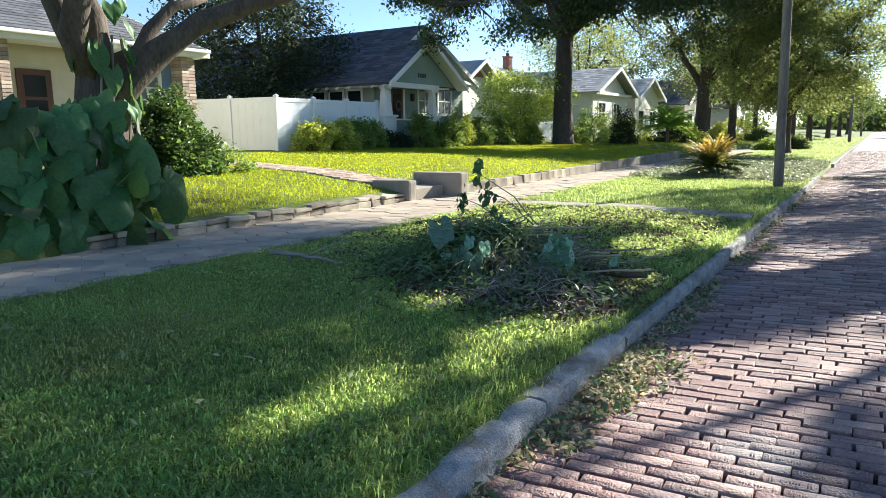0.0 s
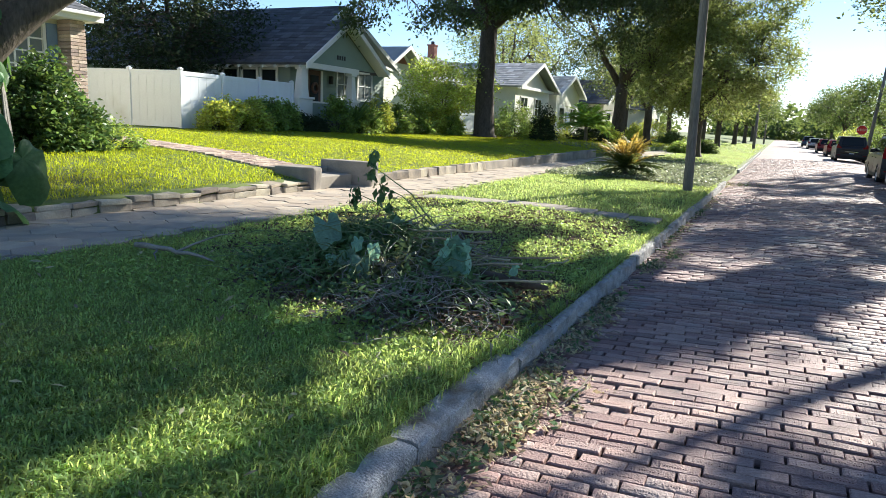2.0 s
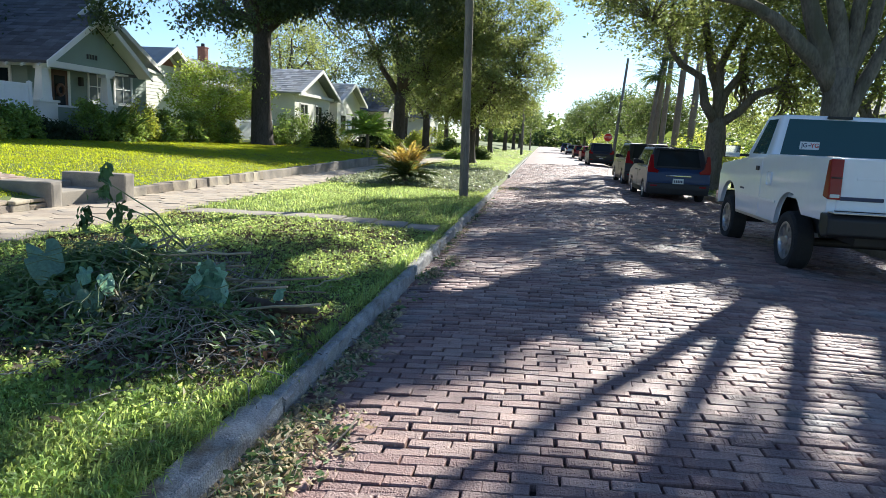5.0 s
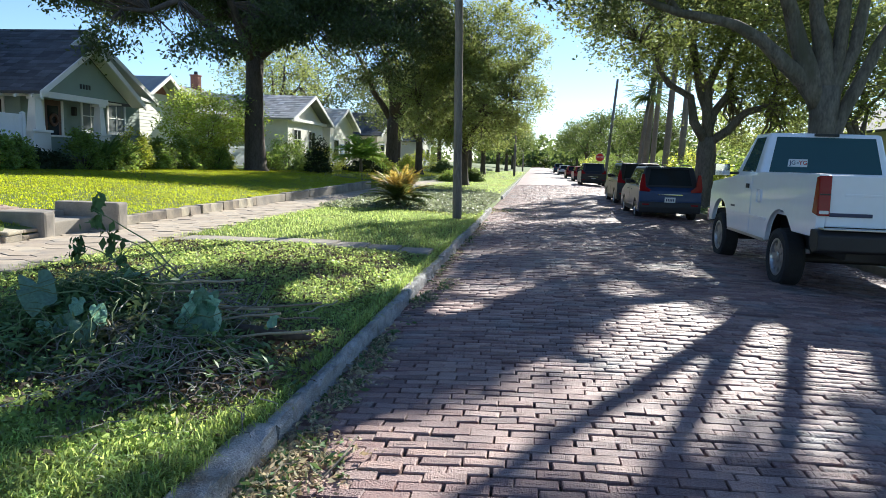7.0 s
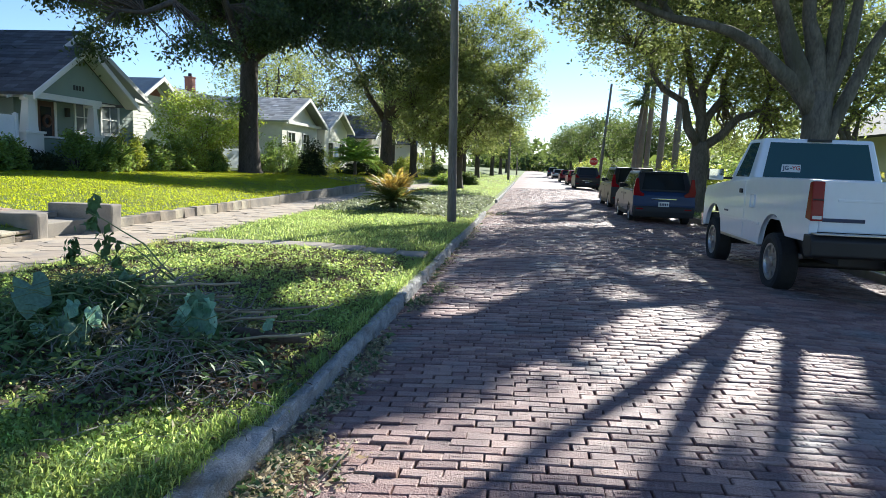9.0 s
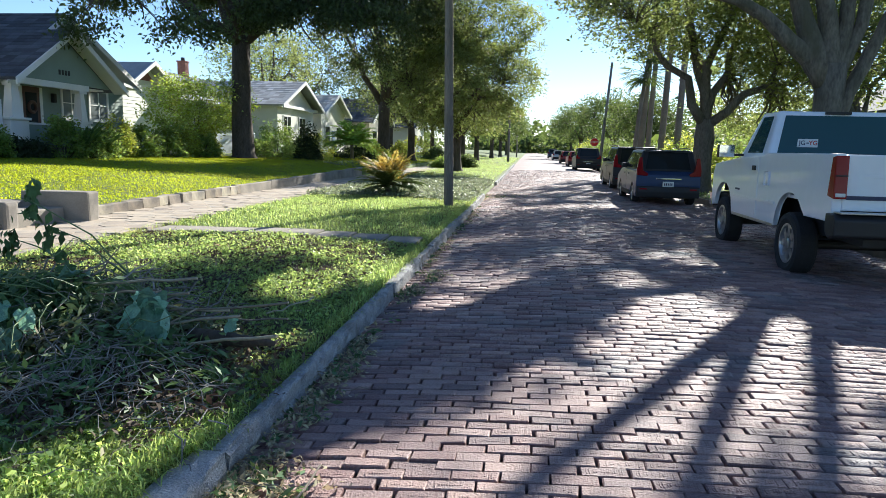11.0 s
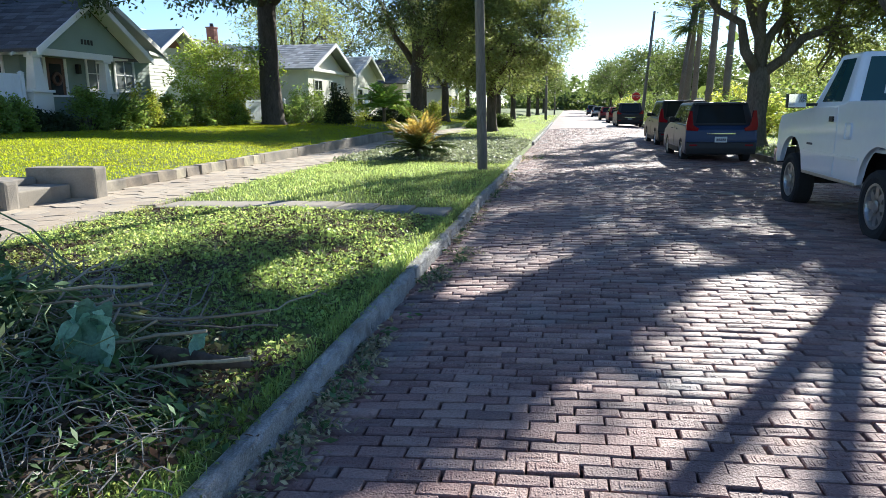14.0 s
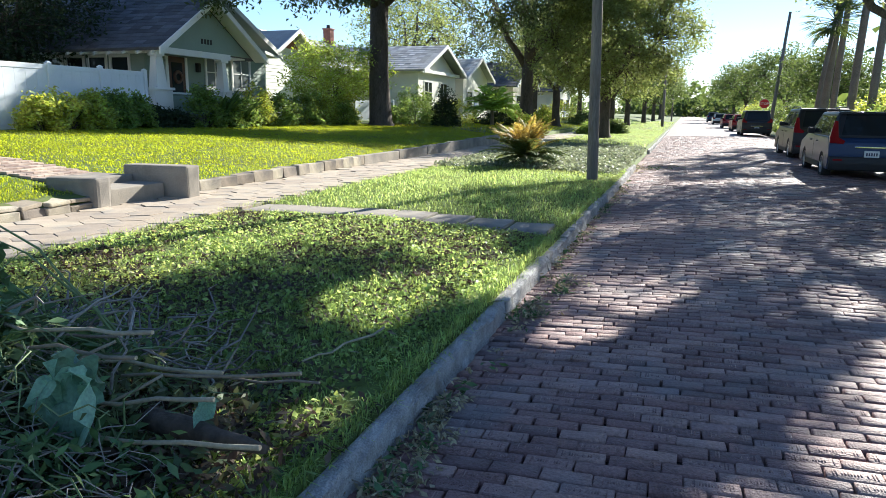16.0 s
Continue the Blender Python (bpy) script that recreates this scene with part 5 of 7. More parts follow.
for u, word, mm in ((0.236, "JG", M_INK), (0.319, "YG", M_REDINK)):
    cu = bpy.data.curves.new("word", "FONT")
    cu.body, cu.size, cu.align_x, cu.align_y, cu.extrude, cu.offset = word, 0.088, "CENTER", "CENTER", 0.001, 0.0015
    cu.materials.append(mm)
    ob = new("word", cu)
    ob.parent = st
    at = ra.lerp(rb, u).lerp(rd.lerp(rc, u), 0.37) + rn * 0.0125
    ob.matrix_basis = Matrix.Translation(at) @ Matrix((ru, rn.cross(ru), rn)).transposed().to_4x4()
part("sticker_mark", pane(rear, 0.268, 0.288, 0.360, 0.380, 0.0125, 0.003), M_INK, st)
part("brake_lamp", box(TW / 2 - 0.17, TW / 2 + 0.17, 2.385, 2.44, 2.115, 2.155, 0.008), M_BLACKTRIM, cab)
part("side_window", pane(left, 0.24, 0.80, 0.16, 0.90, 0.006), M_TRUCKGLASS, cab)
part("side_window", pane(right, 0.20, 0.76, 0.16, 0.90, 0.006), M_TRUCKGLASS, cab)
part("windscreen", pane(front, 0.05, 0.95, 0.08, 0.94, 0.006), M_TRUCKGLASS, cab)
d = part("door", prism([(2.50, 0.62), (3.58, 0.62), (3.62, 0.9), (3.60, 1.46), (2.50, 1.49)], -0.008, 0.01, bevel=0.004), M_TRUCK, t)
part("door_handle", box(-0.03, -0.006, 2.60, 2.73, 1.30, 1.37, 0.008), M_BLACKTRIM, d)
part("door_badge", box(-0.014, -0.006, 3.30, 3.52, 0.97, 1.0, 0.003), M_INK, d)
part("fuel_flap", box(-0.010, 0.01, 2.02, 2.20, 1.10, 1.30, 0.03), M_TRUCK, t)
mir = part("mirror_arm", box(-0.12, 0.06, 3.42, 3.46, 1.50, 1.54, 0.01), M_BLACKTRIM, t)
part("mirror_glass", box(-0.335, -0.105, 3.405, 3.412, 1.485, 1.665), M_CHROME, mir)
part("mirror_shell", box(-0.345, -0.095, 3.413, 3.52, 1.475, 1.675, 0.02), M_BLACKTRIM, mir)
for y in AX:
    wheel(t, (0.125, y, HUB), RT, 0.265, -1, M_STEEL, 8)
    wheel(t, (TW - 0.125, y, HUB), RT, 0.265, 1, M_STEEL, 8)


# ---- houses ----
def slab_roof(name, quad, thick, material, parent, label="", courses=0):
    """A roof plane: four corners (low front, low back, high back, high front), with rows of shingle proud of it."""
    a, b, c, d = (Vector(p) for p in quad)
    nrm = (b - a).cross(d - a).normalized()
    if nrm.z < 0:
        nrm = -nrm
    bm = bmesh.new()
    top = [bm.verts.new(p) for p in (a, b, c, d)]
    bot = [bm.verts.new(p - nrm * thick) for p in (a, b, c, d)]
    bm.faces.new(top)
    bm.faces.new(list(reversed(bot)))
    for i in range(4):
        bm.faces.new((top[i], bot[i], bot[(i + 1) % 4], top[(i + 1) % 4]))
    ob = part(name, bm, material, parent, label)
    if courses:
        rg = random.Random(courses)
        bm = bmesh.new()
        for i in range(courses):
            t0, t1 = i / courses, (i + 1.0) / courses
            p0, p1 = a.lerp(d, t0), b.lerp(c, t0)
            q0, q1 = a.lerp(d, t1), b.lerp(c, t1)
            L = (p1 - p0).length
            n = max(2, int(L / 0.45))
            for k in range(n):
                s0, s1 = (k + 0.03 * rg.random()) / n, (k + 0.97) / n
                h = 0.012 + 0.008 * rg.random()
                v = [bm.verts.new(p) for p in (p0.lerp(p1, s0) + nrm * h, p0.lerp(p1, s1) + nrm * h, q0.lerp(q1, s1) + nrm * 0.004, q0.lerp(q1, s0) + nrm * 0.004, p0.lerp(p1, s0), p0.lerp(p1, s1))]
                bm.faces.new(v[:4])
                bm.faces.new((v[4], v[5], v[1], v[0]))
        part("shingles", bm, material, ob)["kind"] = "stuff"
    return ob


def siding(name, corners, material, parent, board=0.15, label=""):
    """Lapped boards on an upright wall: corners low left, low right, high right, high left (outer side seen)."""
    a, b, c, d = (Vector(p) for p in corners)
    nrm = (b - a).cross(d - a).normalized()
    n = max(1, int((d - a).length / board))
    bm = bmesh.new()
    for i in range(n):
        t0, t1 = i / n, (i + 1) / n
        l0, r0, l1, r1 = a.lerp(d, t0), b.lerp(c, t0), a.lerp(d, t1), b.lerp(c, t1)
        v = [bm.verts.new(p) for p in (l0 + nrm * 0.022, r0 + nrm * 0.022, r1 + nrm * 0.005, l1 + nrm * 0.005, l0, r0)]
        bm.faces.new(v[:4])
        bm.faces.new((v[4], v[5], v[1], v[0]))
    me = bpy.data.meshes.new(name)
    bm.to_mesh(me)
    bm.free()
    return link_mesh(name, me, material, parent, label)


def window(parent, x, y0, y1, z0, z1, axis="x", out=1, rows=2, cols=1, trim=0.10, frame_mat=None, name="window", pane_mat=None):
    """A framed window standing proud of a wall at x (or y, for axis y): casing, sill, bars and each pane."""
    fm = frame_mat or M_WHITE

    def bx(u0, u1, a0, a1, b0, b1, bev=0.006):
        lo, hi = sorted((x + out * u0, x + out * u1))
        return box(lo, hi, a0, a1, b0, b1, bev) if axis == "x" else box(a0, a1, lo, hi, b0, b1, bev)
    bm = bx(0, 0.05, y0 - trim, y0, z0 - trim, z1 + trim)
    for q in ((y1, y1 + trim, z0 - trim, z1 + trim), (y0, y1, z1, z1 + trim), (y0, y1, z0 - trim, z0)):
        lo, hi = sorted((x, x + out * 0.05))
        box(lo, hi, *q, bm=bm) if axis == "x" else box(q[0], q[1], lo, hi, q[2], q[3], bm=bm)
    w = part(name, bm, fm, parent)
    part("window_sill", bx(0, 0.10, y0 - trim * 1.2, y1 + trim * 1.2, z0 - trim - 0.04, z0 - trim + 0.005), fm, w)
    for i in range(cols):
        for j in range(rows):
            a0, a1 = y0 + (y1 - y0) * i / cols, y0 + (y1 - y0) * (i + 1) / cols
            b0, b1 = z0 + (z1 - z0) * j / rows, z0 + (z1 - z0) * (j + 1) / rows
            part("pane", bx(0.004, 0.014, a0 + 0.02, a1 - 0.02, b0 + 0.02, b1 - 0.02, 0), pane_mat or M_PANE, w)
    for i in range(1, cols):
        a = y0 + (y1 - y0) * i / cols
        part("glazing_bar", bx(0.002, 0.036, a - 0.022, a + 0.022, z0, z1, 0), fm, w)
    for j in range(1, rows):
        b = z0 + (z1 - z0) * j / rows
        part("glazing_bar", bx(0.002, 0.034, y0, y1, b - 0.018, b + 0.018, 0), fm, w)
    return w


# sage green bungalow
h = thing("bungalow", "sage green bungalow with white trim and dark shingle roof", "house")
XM, XP = -17.0, -15.9
RZ1 = 6.37
part("wall", box(-30, XM, 22.6, 30.0, 0.6, 4.2), M_SAGE, h)
siding("front_siding", ((XM, 22.7, 0.9), (XM, 30.0, 0.9), (XM, 30.0, 4.2), (XM, 22.7, 4.2)), M_SAGE, h)
siding("side_siding", ((-30, 22.6, 0.9), (XM, 22.6, 0.9), (XM, 22.6, 3.62), (-30, 22.6, 3.62)), M_SAGE, h)
part("gable_wall", prism([(22.6, 4.2), (25.8, 6.22), (29.9, 4.2)], XM - 0.2, XM), M_SAGE, h)
part("porch_gable_wall", prism([(22.0, 3.62), (24.6, 5.34), (27.4, 3.62)], XP - 0.12, XP), M_SAGE, h)
slab_roof("porch_roof_slope", ((-15.35, 21.55, 3.55), (-31, 21.55, 3.55), (-31, 24.6, 5.56), (-15.35, 24.6, 5.56)), 0.10, M_SHINGLE, h, "dark shingle roof", 14)
slab_roof("roof_slope", ((-16.45, 24.6, 5.56), (-31, 24.6, 5.56), (-31, 25.8, RZ1), (-16.45, 25.8, RZ1)), 0.10, M_SHINGLE, h, "", 6)
slab_roof("roof_slope", ((-31, 30.6, 4.0), (-16.45, 30.6, 4.0), (-16.45, 25.8, RZ1), (-31, 25.8, RZ1)), 0.10, M_SHINGLE, h)
slab_roof("porch_roof_slope", ((-17.2, 27.75, 3.6), (-15.35, 27.75, 3.6), (-15.35, 24.6, 5.56), (-17.2, 24.6, 5.56)), 0.10, M_SHINGLE, h)
for nm, x, pts in (("barge_board", -15.33, ((21.5, 3.50), (24.6, 5.54), (27.8, 3.55))), ("barge_board", -16.43, ((24.6, 5.52), (25.8, 6.35), (30.65, 3.96)))):
    for (ya, za), (yb, zb_) in zip(pts, pts[1:]):
        part(nm, prism([(ya, za - 0.17), (ya, za + 0.05), (yb, zb_ + 0.05), (yb, zb_ - 0.17)], x - 0.03, x + 0.03), M_WHITE, h)
part("soffit", prism([(25.9, 6.20), (30.5, 3.92), (30.5, 3.88), (25.9, 6.15)], XM - 0.05, -16.46), M_PALE, h)
part("soffit", prism([(24.7, 5.38), (27.7, 3.50), (27.7, 3.46), (24.7, 5.33)], XP, -15.37), M_PALE, h)
for k in range(22):
    x = -15.7 - k * 0.62
    dy, dz = 0, 0
    part("rafter_tail", prism([(21.5 + dy, 3.34 + dz), (21.5 + dy, 3.42 + dz), (22.5 + dy, 3.96 + dz), (22.5 + dy, 3.80 + dz)], x - 0.04, x + 0.04), M_WHITE, h)
part("porch_beam", box(XP - 0.16, XP + 0.04, 21.9, 26.0, 3.42, 3.64, 0.01), M_WHITE, h)
part("porch_side_beam", box(-19.5, XP - 0.16, 22.0, 22.18, 3.42, 3.62, 0.01), M_WHITE, h)
part("porch_ceiling", box(-17.0, XP - 0.16, 22.2, 27.2, 3.52, 3.58), M_WHITE, h)
part("porch_floor", box(-17.0, XP + 0.05, 22.0, 27.3, 0.7, 1.30, 0.02), M_CONCRETE, h)
part("porch_wall", box(XP - 0.20, XP + 0.0, 22.5, 25.3, 1.30, 2.05, 0.01), M_SAGE, h)
part("porch_coping", box(XP - 0.26, XP + 0.06, 22.5, 25.3, 2.05, 2.12, 0.01), M_WHITE, h)
for yc, hw in ((22.1, 0.25), (25.62, 0.17)):
    p = part("pedestal", box(XP - 0.36, XP + 0.10, yc - hw * 1.75, yc + hw * 1.75, 0.7, 2.18, 0.015), M_WHITE, h)
    part("pedestal_cap", box(XP - 0.42, XP + 0.16, yc - hw * 2, yc + hw * 2, 2.18, 2.27, 0.015), M_WHITE, p)
    bm, *_ = frustum((XP - 0.32, XP + 0.06, yc - hw, yc + hw), 2.27, (XP - 0.25, XP - 0.01, yc - hw * 0.64, yc + hw * 0.64), 3.32, 0.01)
    part("column", bm, M_WHITE, h)
    part("column_cap", box(XP - 0.30, XP + 0.04, yc - 0.22, yc + 0.22, 3.32, 3.42, 0.01), M_WHITE, h)
window(h, XM + 0.025, 25.9, 26.95, 2.45, 3.55, rows=2, cols=2, pane_mat=M_BLIND)
window(h, XM + 0.025, 27.6, 28.75, 2.45, 3.58, rows=2, cols=2, pane_mat=M_BLIND)
for k in range(4):
    window(h, 22.6 - 0.025, -21.6 + k * 1.05, -20.85 + k * 1.05, 2.3, 3.35, axis="y", out=-1, rows=1, cols=1)
d = part("front_door", box(XM, XM + 0.05, 23.72, 24.62, 1.32, 3.46, 0.01), M_WOODDOOR, h, "dark wooden door with a glass pane")
part("door_pane", box(XM + 0.05, XM + 0.06, 23.88, 24.46, 1.7, 3.25), M_PANE, d)
bm = bmesh.new()
tube(bm, [(XM + 0.09, 24.17 + 0.19 * math.cos(a), 2.72 + 0.19 * math.sin(a)) for a in [2 * math.pi * i / 16 for i in range(17)]], [0.06] * 17, 7, 0.4)
part("wreath", bm, M_WOODDOOR, d, "round dark wreath")
for ya, yb in ((23.58, 23.72), (24.62, 24.76)):
    part("door_casing", box(XM, XM + 0.07, ya, yb, 1.3, 3.46, 0.008), M_WHITE, h)
part("sconce", box(XM + 0.02, XM + 0.18, 25.25, 25.41, 2.95, 3.3, 0.03), M_BLACKTRIM, h)
for k in range(4):
    part("number_mark", box(XP + 0.002, XP + 0.016, 24.33 + 0.17 * k, 24.43 + 0.17 * k, 3.92, 4.10), M_BLACKTRIM, h)
part("gable_bracket", prism([(29.3, 4.1), (30.4, 3.92), (30.4, 3.84), (29.35, 3.95)], XM, -16.46), M_WHITE, h)

# white house with two street gables
h = thing("white_house", "pale house with grey roof, two gables and a brick chimney", "house")
part("wall", box(-34, -21.6, 37.0, 57, 0.6, 4.3), M_PALE, h)
siding("front_siding", ((-21.6, 37.0, 0.9), (-21.6, 48.2, 0.9), (-21.6, 48.2, 4.3), (-21.6, 37.0, 4.3)), M_PALE, h, 0.2)
part("gable_wall", prism([(36.8, 4.3), (39.8, 6.05), (42.8, 4.3)], -21.8, -21.6), M_PALE, h)
part("gable_vent", prism([(39.0, 5.15), (39.8, 5.75), (40.6, 5.15)], -21.61, -21.56), M_CHIMNEY, h)
slab_roof("roof_slope", ((-21.0, 36.2, 4.2), (-34, 36.2, 4.2), (-34, 39.8, 6.25), (-21.0, 39.8, 6.25)), 0.12, M_SHINGLE2, h, "weathered grey shingle roof")
slab_roof("roof_slope", ((-34, 43.4, 4.2), (-21.0, 43.4, 4.2), (-21.0, 39.8, 6.25), (-34, 39.8, 6.25)), 0.12, M_SHINGLE2, h)
slab_roof("roof_slope", ((-20.4, 41.5, 4.25), (-20.4, 58.2, 4.25), (-25.0, 58.2, 6.6), (-25.0, 41.5, 6.6)), 0.12, M_SHINGLE2, h, "", 14)
for pts, x in ((((36.1, 4.15), (39.8, 6.26), (43.5, 4.15)), -20.95), (((47.4, 4.30), (52.3, 6.32), (57.2, 4.30)), -15.85)):
    for (ya, za), (yb, zb_) in zip(pts, pts[1:]):
        part("barge_board", prism([(ya, za - 0.20), (ya, za + 0.06), (yb, zb_ + 0.06), (yb, zb_ - 0.20)], x - 0.04, x + 0.04), M_WHITE, h)
part("front_wing_wall", box(-24, -16.6, 48.2, 56.4, 0.6, 4.35), M_PALE, h)
part("front_gable_wall", prism([(48.2, 4.35), (52.3, 6.1), (56.4, 4.35)], -16.8, -16.6), M_PALE, h)
slab_roof("roof_slope", ((-15.9, 47.4, 4.34), (-26, 47.4, 4.34), (-26, 52.3, 6.36), (-15.9, 52.3, 6.36)), 0.10, M_SHINGLE2, h, "", 12)
slab_roof("roof_slope", ((-26, 57.2, 4.34), (-15.9, 57.2, 4.34), (-15.9, 52.3, 6.36), (-26, 52.3, 6.36)), 0.10, M_SHINGLE2, h)
for y0 in (49.4, 52.8):
    window(h, -16.6, y0, y0 + 1.5, 2.2, 3.6, cols=2)
window(h, -21.6, 44.0, 45.6, 2.2, 3.5, cols=2)
part("entablature", box(-16.9, -16.3, 47.9, 56.7, 4.2, 4.42, 0.02), M_WHITE, h)
c = part("chimney", box(-25.1, -24.5, 50.1, 50.7, 6.0, 7.5, 0.02), M_CHIMNEY, h)
part("chimney_cap", box(-25.15, -24.45, 50.05, 50.75, 7.5, 7.6, 0.02), M_CHIMNEY, c)
bm = bmesh.new()
tube(bm, [(-24.8, 50.4, 7.55), (-24.8, 50.4, 7.85)], [0.16, 0.14], 10)
part("flue_pot", bm, M_BLACKTRIM, c)


def small_house(name, label, y0, y1, xf, ze, za, wallmat, roofmat, x_back=None):
    t = thing(name, label, "house")
    ym = (y0 + y1) / 2
    xb = x_back or xf - 11
    part("wall", box(xb, xf, y0, y1, 0.4, ze), wallmat, t)
    part("gable_wall", prism([(y0, ze), (ym, za - 0.15), (y1, ze)], xf - 0.2, xf), wallmat, t)
    slab_roof("roof_slope", ((xf + 0.6, y0 - 0.6, ze - 0.2), (xb, y0 - 0.6, ze - 0.2), (xb, ym, za), (xf + 0.6, ym, za)), 0.1, roofmat, t, "", 10)
    slab_roof("roof_slope", ((xb, y1 + 0.6, ze - 0.2), (xf + 0.6, y1 + 0.6, ze - 0.2), (xf + 0.6, ym, za), (xb, ym, za)), 0.1, roofmat, t)
    for (ya, za_), (yb, zb_) in (((y0 - 0.65, ze - 0.22), (ym, za)), ((ym, za), (y1 + 0.65, ze - 0.22))):
        part("barge_board", prism([(ya, za_ - 0.2), (ya, za_ + 0.06), (yb, zb_ + 0.06), (yb, zb_ - 0.2)], xf + 0.57, xf + 0.65), M_WHITE, t)
    w = (y1 - y0)
    window(t, xf, y0 + w * 0.14, y0 + w * 0.34, 1.7, 3.2, cols=1)
    window(t, xf, y0 + w * 0.62, y0 + w * 0.86, 1.7, 3.2, cols=2)
    dd = part("front_door", box(xf, xf + 0.05, ym - 0.5, ym + 0.45, 0.8, 2.9, 0.01), M_BLUEGREY, t)
    part("porch_step", box(xf, xf + 1.4, ym - 1.2, ym + 1.2, 0.3, 0.75, 0.02), M_CONCRETE, t)
    return t


small_house("cottage", "pale cottage with white-edged gable and grey roof", 58.6, 66.0, -16.6, 4.5, 6.15, M_PALE, M_SHINGLE2)
small_house("cottage", "dark-roofed cottage half hidden by trees", 72, 82, -15.5, 4.3, 6.8, M_CREAM, M_SHINGLE)
small_house("cottage", "brown-roofed cottage far along the street", 90, 100, -14.0, 4.3, 6.8, M_PALE, M_SHINGLE)

# cream house with brick piers
h = thing("cream_house", "cream stucco house with buff brick piers and blue shutters", "house")
part("wall", box(-26, -15.6, -3, 11.5, 0.4, 3.75), M_CREAM, h)
part("front_wall", box(-15.6, -15.2, 9.3, 11.5, 0.4, 3.65), M_CREAM, h)
slab_roof("roof_slope", ((-14.5, -4, 3.86), (-14.5, 11.95, 3.86), (-21.5, 11.95, 6.2), (-21.5, -4, 6.2)), 0.10, M_SHINGLE, h, "dark blue-grey shingle roof", 20)
slab_roof("roof_slope", ((-29, 11.95, 3.86), (-29, -4, 3.86), (-21.5, -4, 6.2), (-21.5, 11.95, 6.2)), 0.10, M_SHINGLE, h)
part("gable_wall", prism([(-26, 3.75), (-21.5, 5.9), (-15.4, 3.75)], 11.3, 11.5, "y"), M_CREAM, h)
part("fascia", box(-14.53, -14.46, -4, 12.0, 3.62, 3.84, 0.01), M_WHITE, h)
part("gutter", box(-14.46, -14.34, -4, 11.95, 3.74, 3.83, 0.02), M_WHITE, h)
part("soffit", box(-15.3, -14.53, -4, 11.95, 3.62, 3.66), M_WHITE, h)
part("end_fascia", prism([(-14.5, 3.64), (-14.5, 3.86), (-21.5, 6.2), (-21.5, 5.95)], 11.93, 12.0, "y"), M_WHITE, h)
window(h, -15.2, 9.75, 10.82, 2.15, 3.42, rows=4, cols=3, trim=0.08, pane_mat=M_BLIND)
part("shutter", box(-15.2, -15.15, 10.92, 11.20, 2.1, 3.5, 0.01), M_BLUEGREY, h, "blue wooden shutter")
d = part("front_door", box(-15.6, -15.54, 7.35, 8.15, 1.0, 3.1, 0.01), M_WOODDOOR, h, "dark wooden door with glass panes")
for j in range(3):
    part("door_pane", box(-15.54, -15.53, 7.5, 8.0, 1.3 + 0.58 * j, 1.8 + 0.58 * j), M_PANE, d)
part("porch_floor", box(-15.6, -14.3, -3, 9.3, 0.4, 0.95, 0.02), M_CONCRETE, h)
for y0, y1 in ((11.23, 11.62), (6.3, 6.85)):
    pr = part("pier", box(-15.15, -14.72, y0 + 0.02, y1 - 0.02, 0.5, 3.63), M_CONCRETE, h)
    me = None
    for j in range(36):
        for (xa, xb, ya, yb) in ((-15.17, -14.69, y0, (y0 + y1) / 2 - 0.006), (-15.17, -14.69, (y0 + y1) / 2 + 0.006, y1)):
            if me is None:
                bb = part("brick", box(-0.24, 0.24, -0.11, 0.11, 0.0, 0.074, 0.006), M_HOUSEBRICK, pr)
                me = bb.data
            else:
                bb = new("brick", me)
                bb.parent = pr
            bb.location = ((xa + xb) / 2 + random.uniform(-0.006, 0.006), (ya + yb) / 2, 0.5 + j * 0.0865)
for x, y in ((-14.35, 8.9),):
    part("porch_post", box(x - 0.07, x + 0.07, y - 0.07, y + 0.07, 0.95, 3.62, 0.01), M_WHITE, h)

# house edge on the far side
t = thing("grey_house", "grey house with white fascia behind the oak", "house")
part("wall", box(15.6, 24, 22, 34, 0.2, 3.5), M_PALE, t)
slab_roof("roof_slope", ((14.4, 21, 3.35), (14.4, 35, 3.35), (20, 35, 5.9), (20, 21, 5.9)), 0.1, M_SHINGLE, t)
slab_roof("roof_slope", ((25.5, 35, 3.35), (25.5, 21, 3.35), (20, 21, 5.9), (20, 35, 5.9)), 0.1, M_SHINGLE, t)
part("gable_wall", prism([(15.6, 3.5), (20, 5.7), (24, 3.5)], 22.0, 22.2, "y"), M_PALE, t)
part("barge_board", prism([(14.3, 3.2), (14.3, 3.42), (20, 5.98), (20, 5.75)], 20.95, 21.03, "y"), M_WHITE, t)
window(t, 22.0, 17.0, 18.4, 1.4, 2.8, axis="y", out=-1, cols=2)

